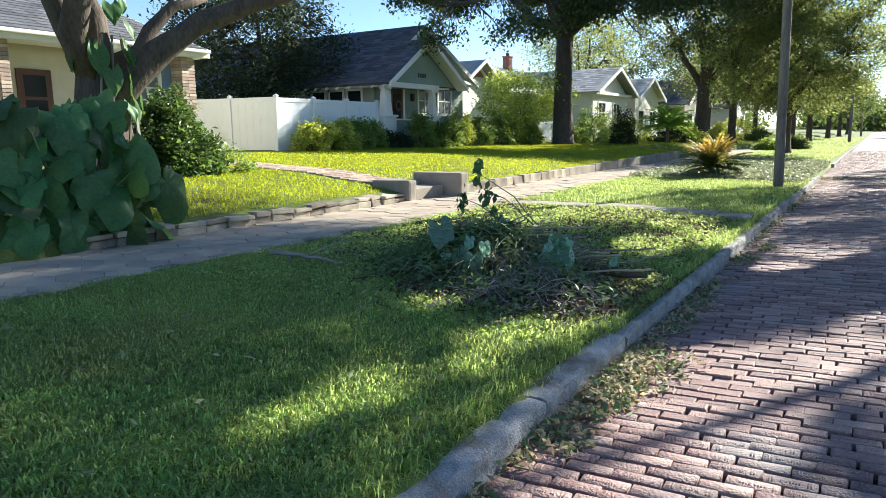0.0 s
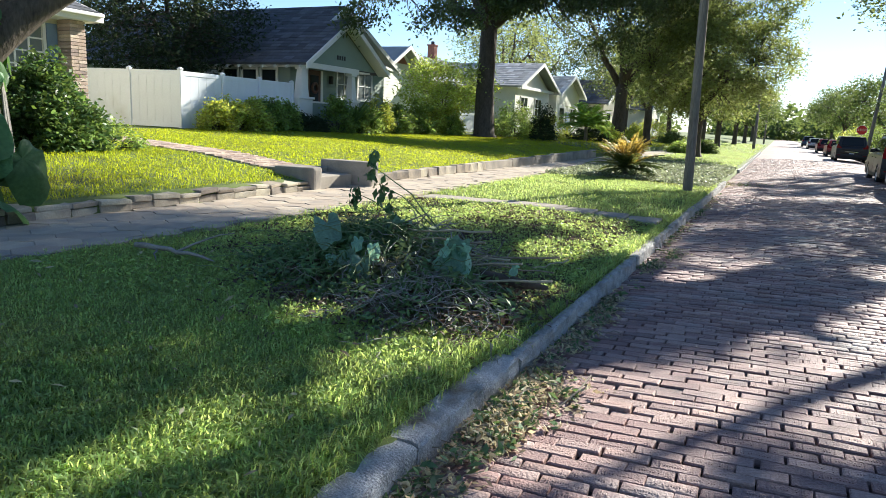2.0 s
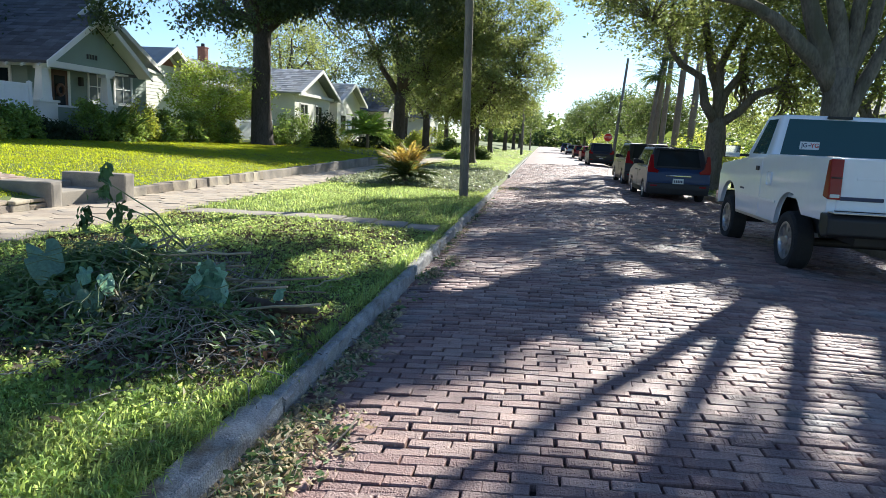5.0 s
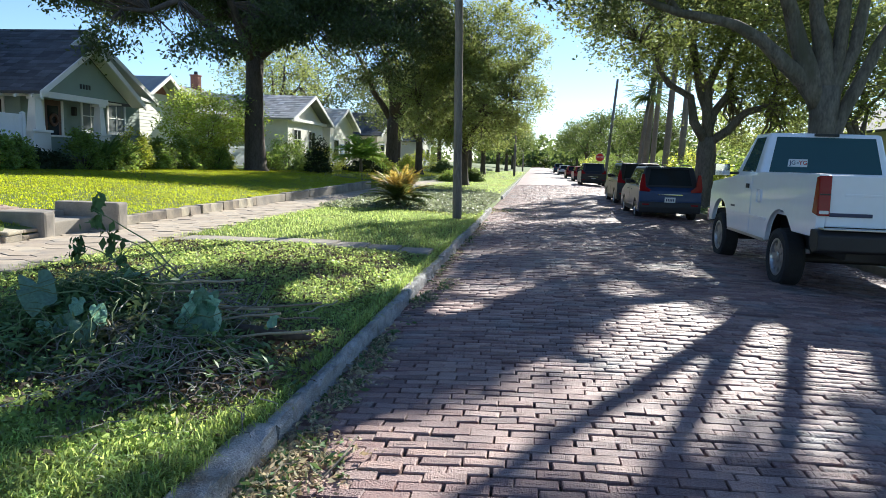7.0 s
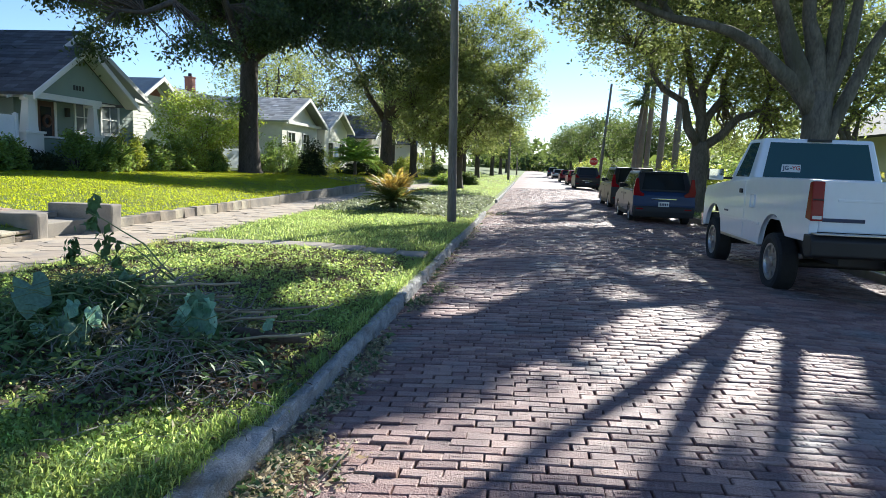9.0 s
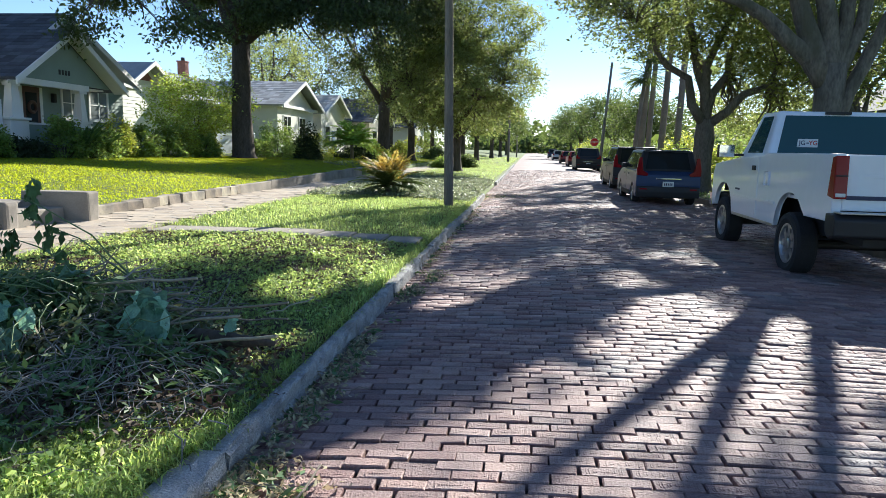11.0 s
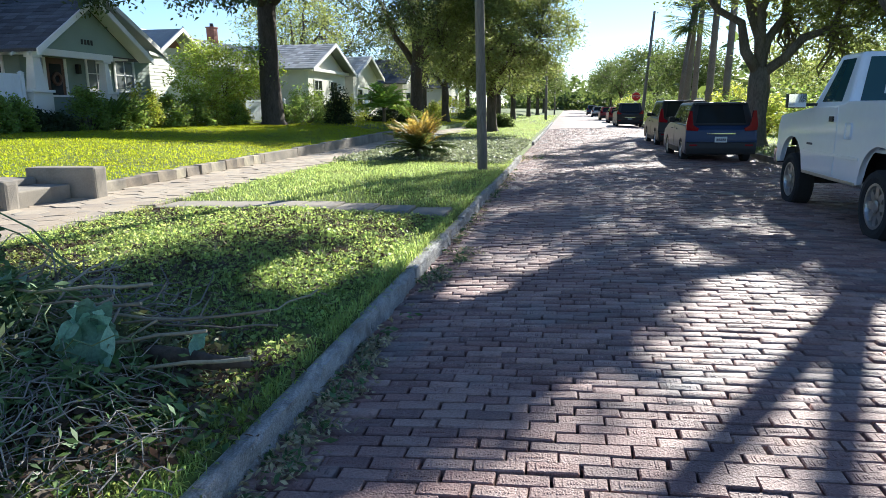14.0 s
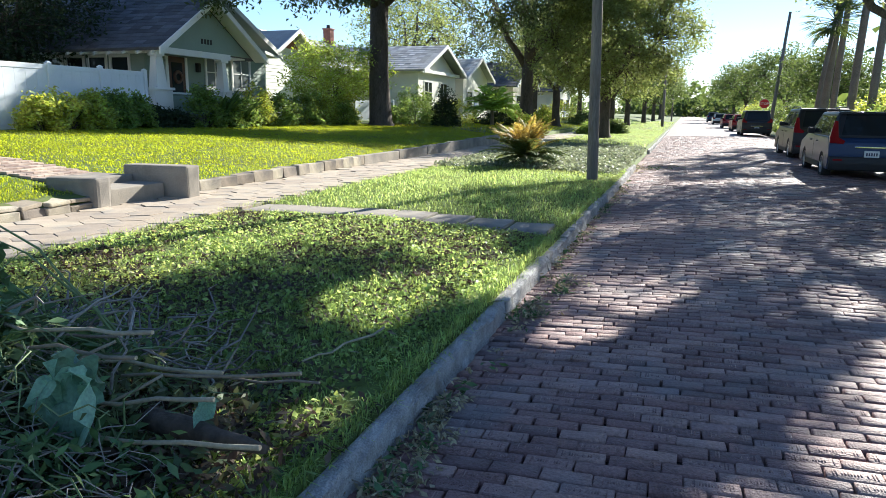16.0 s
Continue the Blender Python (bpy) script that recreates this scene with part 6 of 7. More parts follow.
# ---- fences ----
def vinyl_fence(label, x0, y0, x1, y1, z0, h, posts):
    t = thing("vinyl_fence", label, "fence", (x0, y0, z0))
    d = Vector((x1 - x0, y1 - y0, 0))
    L = d.length
    t.matrix_world = Matrix.Translation((x0, y0, z0)) @ Matrix.Rotation(math.atan2(d.y, d.x), 4, "Z")
    for k in range(posts + 1):
        u = L * k / posts
        p = part("post", box(u - 0.065, u + 0.065, -0.065, 0.065, -0.2, h + 0.04, 0.008), M_VINYL, t)
        bm, *_ = frustum((u - 0.08, u + 0.08, -0.08, 0.08), h + 0.04, (u - 0.02, u + 0.02, -0.02, 0.02), h + 0.10, 0.004)
        part("post_cap", bm, M_VINYL, p)
        if k < posts:
            a, b = u + 0.065, L * (k + 1) / posts - 0.065
            part("rail", box(a, b, -0.025, 0.025, h - 0.14, h, 0.006), M_VINYL, t)
            part("rail", box(a, b, -0.025, 0.025, 0.05, 0.19, 0.006), M_VINYL, t)
            n = max(3, int((b - a) / 0.29))
            for i in range(n):
                part("panel_board", box(a + (b - a) * i / n + 0.003, a + (b - a) * (i + 1) / n - 0.003, -0.011, 0.011, 0.19, h - 0.14), M_VINYL, t)
    return t


vinyl_fence("tall white vinyl privacy fence beside the hedge", -16.05, 15.93, -16.05, 21.5, 0.90, 1.86, 3)
vinyl_fence("tall white vinyl privacy fence closing the side yard", -16.05, 15.93, -24.0, 14.8, 0.92, 1.86, 4)
vinyl_fence("low white vinyl fence behind flowering shrubs", -16.6, 30.8, -15.2, 40.5, 0.95, 1.15, 5)
t = thing("outdoor_unit", "dark grey outdoor cooling unit by the fence", "air conditioner", (-13.9, 10.5, 0.88))
part("casing", box(-0.4, 0.4, -0.4, 0.4, 0, 0.62, 0.03), M_BLACKTRIM, t)
part("top_grille", box(-0.34, 0.34, -0.34, 0.34, 0.62, 0.66, 0.01), M_STEEL, t)

# ---- planting by the houses ----
k = 100
for x, y, r, hh, mm, lb in ((-15.2, 16.7, 0.55, 0.95, M_YELLOWLEAF, "y"), (-15.2, 17.5, 0.6, 1.05, M_YELLOWLEAF, "y"), (-15.2, 18.4, 0.65, 1.10, M_YELLOWLEAF, "y"), (-15.3, 19.3, 0.65, 1.15, M_SHRUBLEAF, "g"), (-15.3, 20.2, 0.6, 0.95, M_SHRUBLEAF, "g"), (-15.2, 21.0, 0.45, 0.6, M_DARKLEAF, "d"), (-15.0, 21.7, 0.35, 0.5, M_DARKLEAF, "d"),
                          (-14.9, 23.0, 0.65, 1.15, M_SHRUBLEAF, "g"), (-14.6, 24.0, 0.6, 0.8, M_SHRUBLEAF, "g"), (-14.7, 25.0, 0.65, 0.9, M_SHRUBLEAF, "g"), (-14.9, 26.2, 0.75, 1.25, M_YELLOWLEAF, "y"), (-14.7, 27.6, 0.75, 1.0, M_SHRUBLEAF, "g"), (-14.5, 29.0, 0.85, 1.2, M_SHRUBLEAF, "g"), (-14.4, 30.4, 0.8, 1.0, M_YELLOWLEAF, "y"), (-14.0, 31.6, 0.8, 1.1, M_SHRUBLEAF, "g"), (-14.6, 33.0, 0.9, 1.5, M_YELLOWLEAF, "y"),
                          (-13.2, 35.5, 1.0, 1.0, M_SHRUBLEAF, "g"), (-12.4, 37.0, 1.3, 1.9, M_SHRUBLEAF, "g"), (-11.6, 38.5, 1.0, 1.1, M_SHRUBLEAF, "g"), (-10.5, 36.6, 0.75, 1.75, M_DARKLEAF, "d"), (-9.8, 44.0, 1.2, 0.8, M_DARKLEAF, "d"), (-8.6, 45.5, 1.0, 0.9, M_YELLOWLEAF, "y"), (-14.2, 42, 1.3, 1.6, M_SHRUBLEAF, "g"), (-12.5, 45, 1.2, 1.4, M_YELLOWLEAF, "y")):
    k += 1
    label = {"y": "yellow-green leafy shrub in the front bed", "g": "green leafy shrub in the front bed", "d": "dense dark green shrub in the front bed"}[lb]
    shrub("shrub", label, (x, y), r * 1.08, hh * (1.3 if 22 < y < 31 else 1.05), 70, mm, size=0.12, per=50, seed=k, group="front bed shrubs")
shrub("shrub", "rounded glossy green shrub on the terrace lawn", (-10.3, 7.45), (0.92, 0.95), 1.5, 190, M_GLOSSLEAF, size=0.10, per=100, seed=77)
shrub("shrub", "low straggly green shrub beside the oak", (-10.2, 8.6), (0.8, 0.7), 0.5, 40, M_SHRUBLEAF, size=0.08, per=40, seed=78)
tree("small_tree", "light green spreading small tree before the white house", (-15.2, 33.2, 0.9), 0.07, 1.2, [(-1.2, -1.6, 2.6), (1.3, -1.2, 2.8), (0.3, 1.6, 2.9), (1.6, 0.8, 2.2), (-0.8, 1, 3)],
     [(0.2, 0.2, 2.5, 2.4, 3.4, 1.6, 150)], None, M_BARK, M_LIMELEAF, per=75, size=0.15, clump=0.40, seed=41)


def fronds(name, label, at, n, L, W, tilt, material, trunk=0.0, trunk_r=0.08, pairs=22, seed=1, category="palm", bark=None, z=None, sub=0.5, low=None):
    """A rosette of feather leaves, each a rib with thin leaflets, on a trunk or at the ground."""
    rg = random.Random(seed)
    z = float(land(at[0], at[1])) if z is None else z
    t = thing(name, label, category, (at[0], at[1], z))
    bm = bmesh.new()
    tube(bm, [(0, 0, -0.1), (0.02, 0, trunk * 0.5), (0, 0, max(0.12, trunk))], [trunk_r * 1.2, trunk_r, trunk_r * 0.95], 10, 0.2)
    part("trunk", bm, bark or M_PALMBARK, t, smooth=True)
    for k in range(n):
        a = 2.4 * k + rg.uniform(-0.2, 0.2)
        el = radians(rg.uniform(*tilt))
        bm = bmesh.new()
        pts = []
        l = L * rg.uniform(0.8, 1.1)
        for i in range(9):
            s = i / 8
            e = el - s * s * 1.1 * sub * 2
            prev = pts[-1] if pts else Vector((0, 0, max(0.1, trunk)))
            pts.append(prev + Vector((math.cos(a) * math.cos(e), math.sin(a) * math.cos(e), math.sin(e))) * l / 8 if i else prev)
        tube(bm, pts, [0.012 * (1.2 - i / 8) for i in range(9)], 4)
        for i in range(pairs):
            s = 0.14 + 0.86 * i / pairs
            j = min(7, int(s * 8))
            p = pts[j].lerp(pts[j + 1], s * 8 - j)
            d = (pts[j + 1] - pts[j]).normalized()
            sd = d.cross(Vector((0, 0, 1))).normalized()
            up = sd.cross(d)
            ll = W * math.sin(math.pi * min(0.98, 0.12 + 0.85 * s)) * rg.uniform(0.85, 1.1)
            for sg in (-1, 1):
                tip = p + sd * sg * ll * 0.85 + d * ll * 0.55 + up * ll * rg.uniform(-0.25, 0.15)
                w = d * 0.016 * (1 + 2 * W)
                v = [bm.verts.new(q) for q in (p - w, p.lerp(tip, 0.5) + up * 0.02 + w, tip, p.lerp(tip, 0.5) + up * 0.02 - w)]
                bm.faces.new(v)
        me = bpy.data.meshes.new("frond")
        bm.to_mesh(me)
        bm.free()
        link_mesh("frond", me, material if not low or el > radians(38) else low, t)
    return t


fronds("cycad", "sago cycad with stiff golden-green fronds on the verge", (-2.45, 19.5), 70, 1.10, 0.20, (-4, 80), M_CYCAD, 0.28, 0.16, 34, 51, "cycad", sub=0.28, low=M_CYCADLOW)
fronds("garden_palm", "bright green feathery palm in the front garden", (-9.6, 42.4), 46, 1.9, 0.55, (0, 85), M_PALM, 0.9, 0.10, 30, 52)


strap_meshes = [leaf_mesh("leaf", 1.25, 0.17, 0.0, 0.25, 0.35 + 0.25 * k, 0.012, 60 + k, M_GLOSSLEAF) for k in range(3)]
for x, y, n, sc in ((-14.6, 23.7, 24, 1.1), (-14.5, 24.8, 20, 0.95)):
    t = thing("strap_leaf_plant", "dark green plant with broad strap leaves before the porch", "plant", (x, y, float(land(x, y))), group="strap-leaved plants")
    rs = random.Random(n)
    bm = bmesh.new()
    tube(bm, [(0, 0, -0.1), (0, 0, 0.12), (0, 0, 0.3)], [0.11, 0.09, 0.05], 8, 0.2)
    part("stem_base", bm, M_STEM, t)
    for k in range(n):
        m = Matrix.Translation((0, 0, 0.22)) @ Euler((radians(rs.uniform(35, 84)), radians(rs.uniform(-10, 10)), 2.4 * k + rs.uniform(-0.3, 0.3))).to_matrix().to_4x4() @ Matrix.Scale(sc * rs.uniform(0.7, 1.1), 4)
        put_mesh("leaf", strap_meshes[k % 3], t, m)


# ---- the distance ----
for k, (x, y, hgt, r, lf, sz) in enumerate(((-7.5, 52, 8.5, 3.6, M_LIGHTLEAF, 0.24), (-4.2, 58, 7.5, 3.0, M_FARLEAF, 0.24), (-12, 66, 10, 4.5, M_OAKLEAF, 0.28), (-4.5, 78, 8.5, 4.0, M_FARLEAF, 0.3), (-22, 60, 12, 5, M_LIGHTLEAF, 0.3), (-24, 75, 13, 6, M_OAKLEAF, 0.35), (-4.0, 100, 9, 4.5, M_FARLEAF, 0.35), (-3.8, 125, 9.5, 5, M_FARLEAF, 0.4), (-12, 95, 12, 6, M_OAKLEAF, 0.38),
                                            (11.5, 62, 6.5, 3.4, M_FARLEAF, 0.3), (12, 90, 9, 5, M_FARLEAF, 0.36), (10.5, 125, 10, 5.5, M_FARLEAF, 0.4), (-4, 165, 11, 6, M_FARLEAF, 0.5), (11.5, 170, 11, 6, M_FARLEAF, 0.5), (-17, 82, 12, 5, M_OAKLEAF, 0.36), (-6, 68, 9.5, 4, M_OAKLEAF, 0.3))):
    z = float(land(x, y))
    tree("street_tree", "leafy tree farther along the street", (x, y, z), 0.22 + 0.012 * r, hgt * 0.3, [(-r * 0.5, 0, hgt * 0.62), (r * 0.5, 0.4, hgt * 0.66), (0, -r * 0.4, hgt * 0.7), (0.2, r * 0.4, hgt * 0.8)],
         [(0, 0, hgt * 0.64, r, r, hgt * 0.34, 165)], None, M_BARK, lf, per=46, size=sz * 0.86, clump=0.5 + 0.05 * r, seed=200 + k, group="trees along the street")
for k, (x, y, r, hh) in enumerate(((9.4, 38, 1.3, 1.6), (10.5, 42, 1.8, 2.4), (9.2, 47, 1.4, 1.5), (10.5, 52, 2.0, 2.2), (9.0, 58, 1.5, 1.7), (9.5, 66, 2.0, 2.6), (9.2, 75, 2.0, 2.3), (9.8, 34, 1.4, 1.8), (12.0, 30, 1.8, 2.2), (13.2, 36, 2.2, 3.2), (11.6, 24, 1.4, 2.0), (13.5, 19, 1.8, 2.4), (9.4, 84, 2.2, 2.6), (9.5, 96, 2.4, 2.8), (-3.0, 49, 0.7, 0.8), (-4.3, 47, 0.9, 0.7), (-9.0, 55, 1.2, 1.2), (-7, 62, 1.2, 1.0), (-11, 52, 1.4, 1.4), (-10, 70, 2.0, 2.0), (15.5, 44, 3.0, 4.0), (16, 54, 3.0, 4.0), (11.0, 27.5, 1.2, 1.6))):
    shrub("bush", "leafy green bush beside the street", (x, y), r, hh, 80, (M_SHRUBLEAF, M_YELLOWLEAF, M_FARLEAF)[k % 3], size=0.17, per=34, seed=300 + k, group="bushes beside the street", category="bush", clump=0.25)


def fan_palm(label, x, y, hgt, r, lean, seed):
    rg = random.Random(seed)
    t = thing("fan_palm", label, "palm", (x, y, float(land(x, y))), group="fan palms")
    bm = bmesh.new()
    tube(bm, [(0, 0, -0.2), (0, 0, 0.3), (lean * 0.4, 0, hgt * 0.5), (lean, 0, hgt)], [r * 1.4, r * 1.1, r, r * 0.9], 12, 0.12)
    part("trunk", bm, M_PALMBARK, t, smooth=True)
    bm = bmesh.new()
    for k in range(30):
        a, el = 2.4 * k, radians(rg.uniform(-55, 75))
        d = Vector((math.cos(a) * math.cos(el), math.sin(a) * math.cos(el), math.sin(el)))
        s = d.cross(Vector((0, 0, 1))).normalized()
        u = s.cross(d)
        o = Vector((lean, 0, hgt))
        hub = o + d * 0.9
        tube(bm, [o, hub], [0.02, 0.012], 4)
        for j in range(15):
            b = radians(-85 + 170 * j / 14)
            tip = hub + (d * math.cos(b) + s * math.sin(b)) * rg.uniform(0.75, 1.0) + Vector((0, 0, -0.25)) * rg.random()
            w = (s * math.cos(b) - d * math.sin(b)) * 0.035
            m_ = hub.lerp(tip, 0.55)
            bm.faces.new([bm.verts.new(q) for q in (hub, m_ + w + u * 0.02, tip, m_ - w + u * 0.02)])
    me = bpy.data.meshes.new("fan_leaves")
    bm.to_mesh(me)
    bm.free()
    link_mesh("fan_leaves", me, M_FARLEAF, t)


for k, (x, y, hgt, r, ln) in enumerate(((7.75, 44, 6.2, 0.12, 0.5), (8.3, 45, 11.5, 0.20, 0.5), (9.1, 47, 10.0, 0.16, 0.3), (9.2, 43, 12.0, 0.18, 0.4), (9.9, 42, 11.0, 0.18, 0.3))):
    fan_palm("tall fan palm with grey trunk on the far verge", x, y, hgt, r, ln, 400 + k)

for label, x, y, hgt, ln in (("slender dark utility pole far along the street", 7.6, 62, 9.0, 0.6), ("dark wooden utility pole on the verge", -0.85, 76, 7.5, 0.0), ("dark wooden utility pole on the verge", -0.9, 130, 8.0, 0.0)):
    t = thing("utility_pole", label, "utility pole", (x, y, float(land(x, y))))
    bm = bmesh.new()
    tube(bm, [(0, 0, -0.3), (0, 0, 0), (ln, 0, hgt)], [0.16, 0.15, 0.10], 12, 0.04)
    part("pole", bm, M_POLE, t, smooth=True)

t = thing("stop_sign", "red octagonal stop sign on a steel post", "road sign", (7.3, 64.5, 0.15))
bm = bmesh.new()
tube(bm, [(0, 0, -0.2), (0, 0, 2.6)], [0.03, 0.03], 8)
part("post", bm, M_STEEL, t)
oct_ = [(0.38 * math.cos(math.pi / 8 + math.pi / 4 * i), 2.25 + 0.38 * math.sin(math.pi / 8 + math.pi / 4 * i)) for i in range(8)]
pl = part("plate", prism(oct_, -0.045, -0.032, "y"), M_SIGNRED, t)
rim = [(x * 1.07, 2.25 + (z - 2.25) * 1.07) for x, z in oct_]
part("border", prism(rim, -0.032, -0.026, "y"), M_WHITE, pl)
cu = bpy.data.curves.new("word", "FONT")
cu.body, cu.size, cu.align_x, cu.align_y, cu.extrude = "STOP", 0.26, "CENTER", "CENTER", 0.002
ob = new("word", cu)
ob.parent = pl
ob.matrix_basis = pose(0, -0.05, 2.25, 90, 0, 0)
cu.materials.append(M_WHITE)

t = thing("tower_block", "pale grey tower block far on the skyline", "building", (62, 470, 0))
part("wall", box(-10, 10, -8, 8, 0, 30, 0.1), M_PALE, t)
for j in range(7):
    for i in range(4):
        part("window", box(-8 + i * 4.4, -5.2 + i * 4.4, -8.08, -7.98, 4 + j * 3.6, 6 + j * 3.6), M_PANE, t)

for nm, n, x0, x1, y0, y1, h0, h1, lf, sz, seed in (("far_woods", 420, -90, -30, 80, 260, 3, 8, M_FARLEAF, 1.2, 61), ("far_woods", 300, -28, 34, 300, 420, 3, 16, M_FARLEAF, 1.8, 62), ("far_woods", 330, 18, 80, 70, 260, 2, 9, M_FARLEAF, 1.1, 63), ("far_woods", 200, 14, 34, 40, 75, 1, 4.5, M_FARLEAF, 0.6, 64)):
    r2 = np.random.default_rng(seed)
    c = np.stack([r2.uniform(x0, x1, n), r2.uniform(y0, y1, n), r2.uniform(0.5, 1, n) * r2.uniform(h0, h1, n)], 1)
    c = np.concatenate([c, c * [1, 1, 0.5]])
    v, f = leaves(c, 17, (3.0, 3.0, 1.9), sz * 1.2, 0.6, 0.1, 0.3, r2)
    v[:, 2] = np.maximum(v[:, 2], 0.1)
    ob = raw(nm, v, f, lf)
    tagged(ob, "hazy belt of distant trees", "woods", kind="stuff")

# ---- stone edging and paving ----
rg = random.Random(70)
kerb = tagged(new("kerb"), "worn grey granite kerb of long rough blocks", "kerb", kind="structure")
joints = [-3.2, -0.7, 2.21, 3.58, 6.13, 7.55, 9.3, 10.45, 12.2, 13.9, 15.6, 17.0, 18.8, 20.4, 22.3]
joints2 = [30.5 + 2.0 * i for i in range(20)]
for js in (joints, joints2):
    for y0, y1 in zip(js, js[1:]):
        bm = bmesh.new()
        n, L = max(4, int((y1 - y0) / 0.06)), y1 - y0 - 0.018
        dz, dx, tw = rg.uniform(-0.009, 0.009), rg.uniform(-0.008, 0.006), rg.uniform(-0.014, 0.014)
        wide = 0.17 if y1 < 3.7 else rg.uniform(0.075, 0.10)
        rough_ = 0.012 if y1 < 3.0 else 0.022
        sec = [(0.074, -0.10), (0.070, 0.0), (0.065, 0.06), (0.060, 0.112), (0.054, 0.136), (0.044, 0.147), (0.03, 0.151), (0.055 - wide * 0.5, 0.152), (0.055 - wide * 0.75, 0.150), (0.055 - wide, 0.144), (0.045 - wide, 0.118), (0.040 - wide, -0.05)]
        rings = []
        for i in range(n + 1):
            y = y0 + 0.009 + L * i / n
            row = []
            endr = 1 - 0.02 * max(0, 1 - min(i, n - i) / 1.5)
            for j, (x, z) in enumerate(sec):
                q = noise.noise(Vector((x * 14, y * 4.5, z * 14 + y0))) * rough_ + noise.noise(Vector((x * 40, y * 22, z * 40))) * rough_ * 0.65
                row.append(bm.verts.new((x + dx + tw * (i / n - 0.5) + q, y, (z + dz) * (endr if z > 0.1 else 1) + q * 0.8)))
            rings.append(row)
        for a, b in zip(rings, rings[1:]):
            for j in range(len(sec) - 1):
                bm.faces.new((a[j], a[j + 1], b[j + 1], b[j]))
        bm.faces.new(rings[0])
        bm.faces.new(list(reversed(rings[-1])))
        part("kerb_stone", bm, M_GRANITE, kerb)
fk = tagged(new("far_kerb"), "pale concrete kerb on the far side", "kerb", kind="structure")
for i in range(22):
    y = 4 + i * 3.0
    part("kerb_stone", box(7.0, 7.16, y + 0.008, y + 2.99, -0.1, 0.15, 0.02), M_CONCRETE, fk)

# pavement of hexagonal blocks
base = part("pavement", box(-6.15, -4.48, -6, 60, 0.0, 0.240), M_CONCRETE)
tagged(base, "old pavement of worn hexagonal concrete blocks", "pavement", kind="structure")
R6 = 0.235
hexes = []
dx_, dy_ = R6 * math.sqrt(3), R6 * 1.5
for j in range(int(49 / dy_)):
    for i in range(5):
        x = -6.02 + i * dx_ + (dx_ / 2 if j % 2 else 0)
        y = -6.0 + j * dy_
        if -6.12 < x - 0.1 and x + 0.12 < -4.42:
            hexes.append((x, y))


def chip(bm, r, h, rgx, ox=0, oy=0, oz=0):
    k = [r * rgx.uniform(0.982, 1.0) for _ in range(6)]
    lo = [bm.verts.new((ox + k[i] * math.sin(math.pi / 3 * i), oy + k[i] * math.cos(math.pi / 3 * i), oz - h)) for i in range(6)]
    md = [bm.verts.new((ox + k[i] * math.sin(math.pi / 3 * i), oy + k[i] * math.cos(math.pi / 3 * i), oz - 0.004)) for i in range(6)]
    tp = [bm.verts.new((ox + (k[i] - 0.006) * math.sin(math.pi / 3 * i), oy + (k[i] - 0.006) * math.cos(math.pi / 3 * i), oz)) for i in range(6)]
    for a, b in ((lo, md), (md, tp)):
        for i in range(6):
            bm.faces.new((a[i], a[(i + 1) % 6], b[(i + 1) % 6], b[i]))
    bm.faces.new(tp)


hm = []
for k in range(6):
    bm = bmesh.new()
    chip(bm, R6, 0.04, rg)
    bmesh.ops.recalc_face_normals(bm, faces=bm.faces)
    me = bpy.data.meshes.new("paving_block")
    bm.to_mesh(me)
    bm.free()
    me.materials.append(M_PAVER)
    hm.append(me)
far = bmesh.new()
for k, (x, y) in enumerate(hexes):
    z = 0.252 + rg.uniform(-0.006, 0.006)
    if 0.5 < y < 19:
        put_mesh("paving_block", hm[k % 6], base, pose(x, y, z, rg.uniform(-1.2, 1.2), rg.uniform(-1.2, 1.2), 60 * rg.randrange(6)))
    else:
        chip(far, R6, 0.04, rg, x, y, z)
part("paving_rest", far, M_PAVERI, base)["kind"] = "stuff"

# slabs across the verge
sl = tagged(new("verge_path"), "narrow path of worn concrete slabs across the verge", "path", kind="structure")
for i in range(8):
    x0 = -4.42 + i * 0.53
    z = float(land(x0 + 0.26, 10.75))
    bm = box(-0.255, 0.255, -0.36 + rg.uniform(-0.03, 0.02), 0.36 + rg.uniform(-0.03, 0.03), -0.08, 0.022, 0.014)
    s = part("slab", bm, M_CONCRETE, sl)
    s.location, s.rotation_euler = (x0 + 0.26, 10.75, z), (rg.uniform(-0.02, 0.02), rg.uniform(-0.02, 0.02), rg.uniform(-0.03, 0.03))

# low wall of rough blocks along the terrace
w = tagged(new("terrace_wall"), "low terrace wall of rough concrete blocks with loose caps", "wall", kind="structure")
def rough_block(x0, x1, L, h, rgx):
    """A broken stone: a bevelled block with every corner pushed about."""
    bm = box(x0, x1, 0.005, L - 0.005, 0, h, 0.018)
    o = rgx.uniform(0, 50)
    for vt in bm.verts:
        vt.co += noise.noise_vector(vt.co * 3.1 + Vector((o, o, o))) * 0.030 + noise.noise_vector(vt.co * 11 + Vector((o, 0, o))) * 0.008
        vt.co.z = max(vt.co.z, 0.0)
    return bm


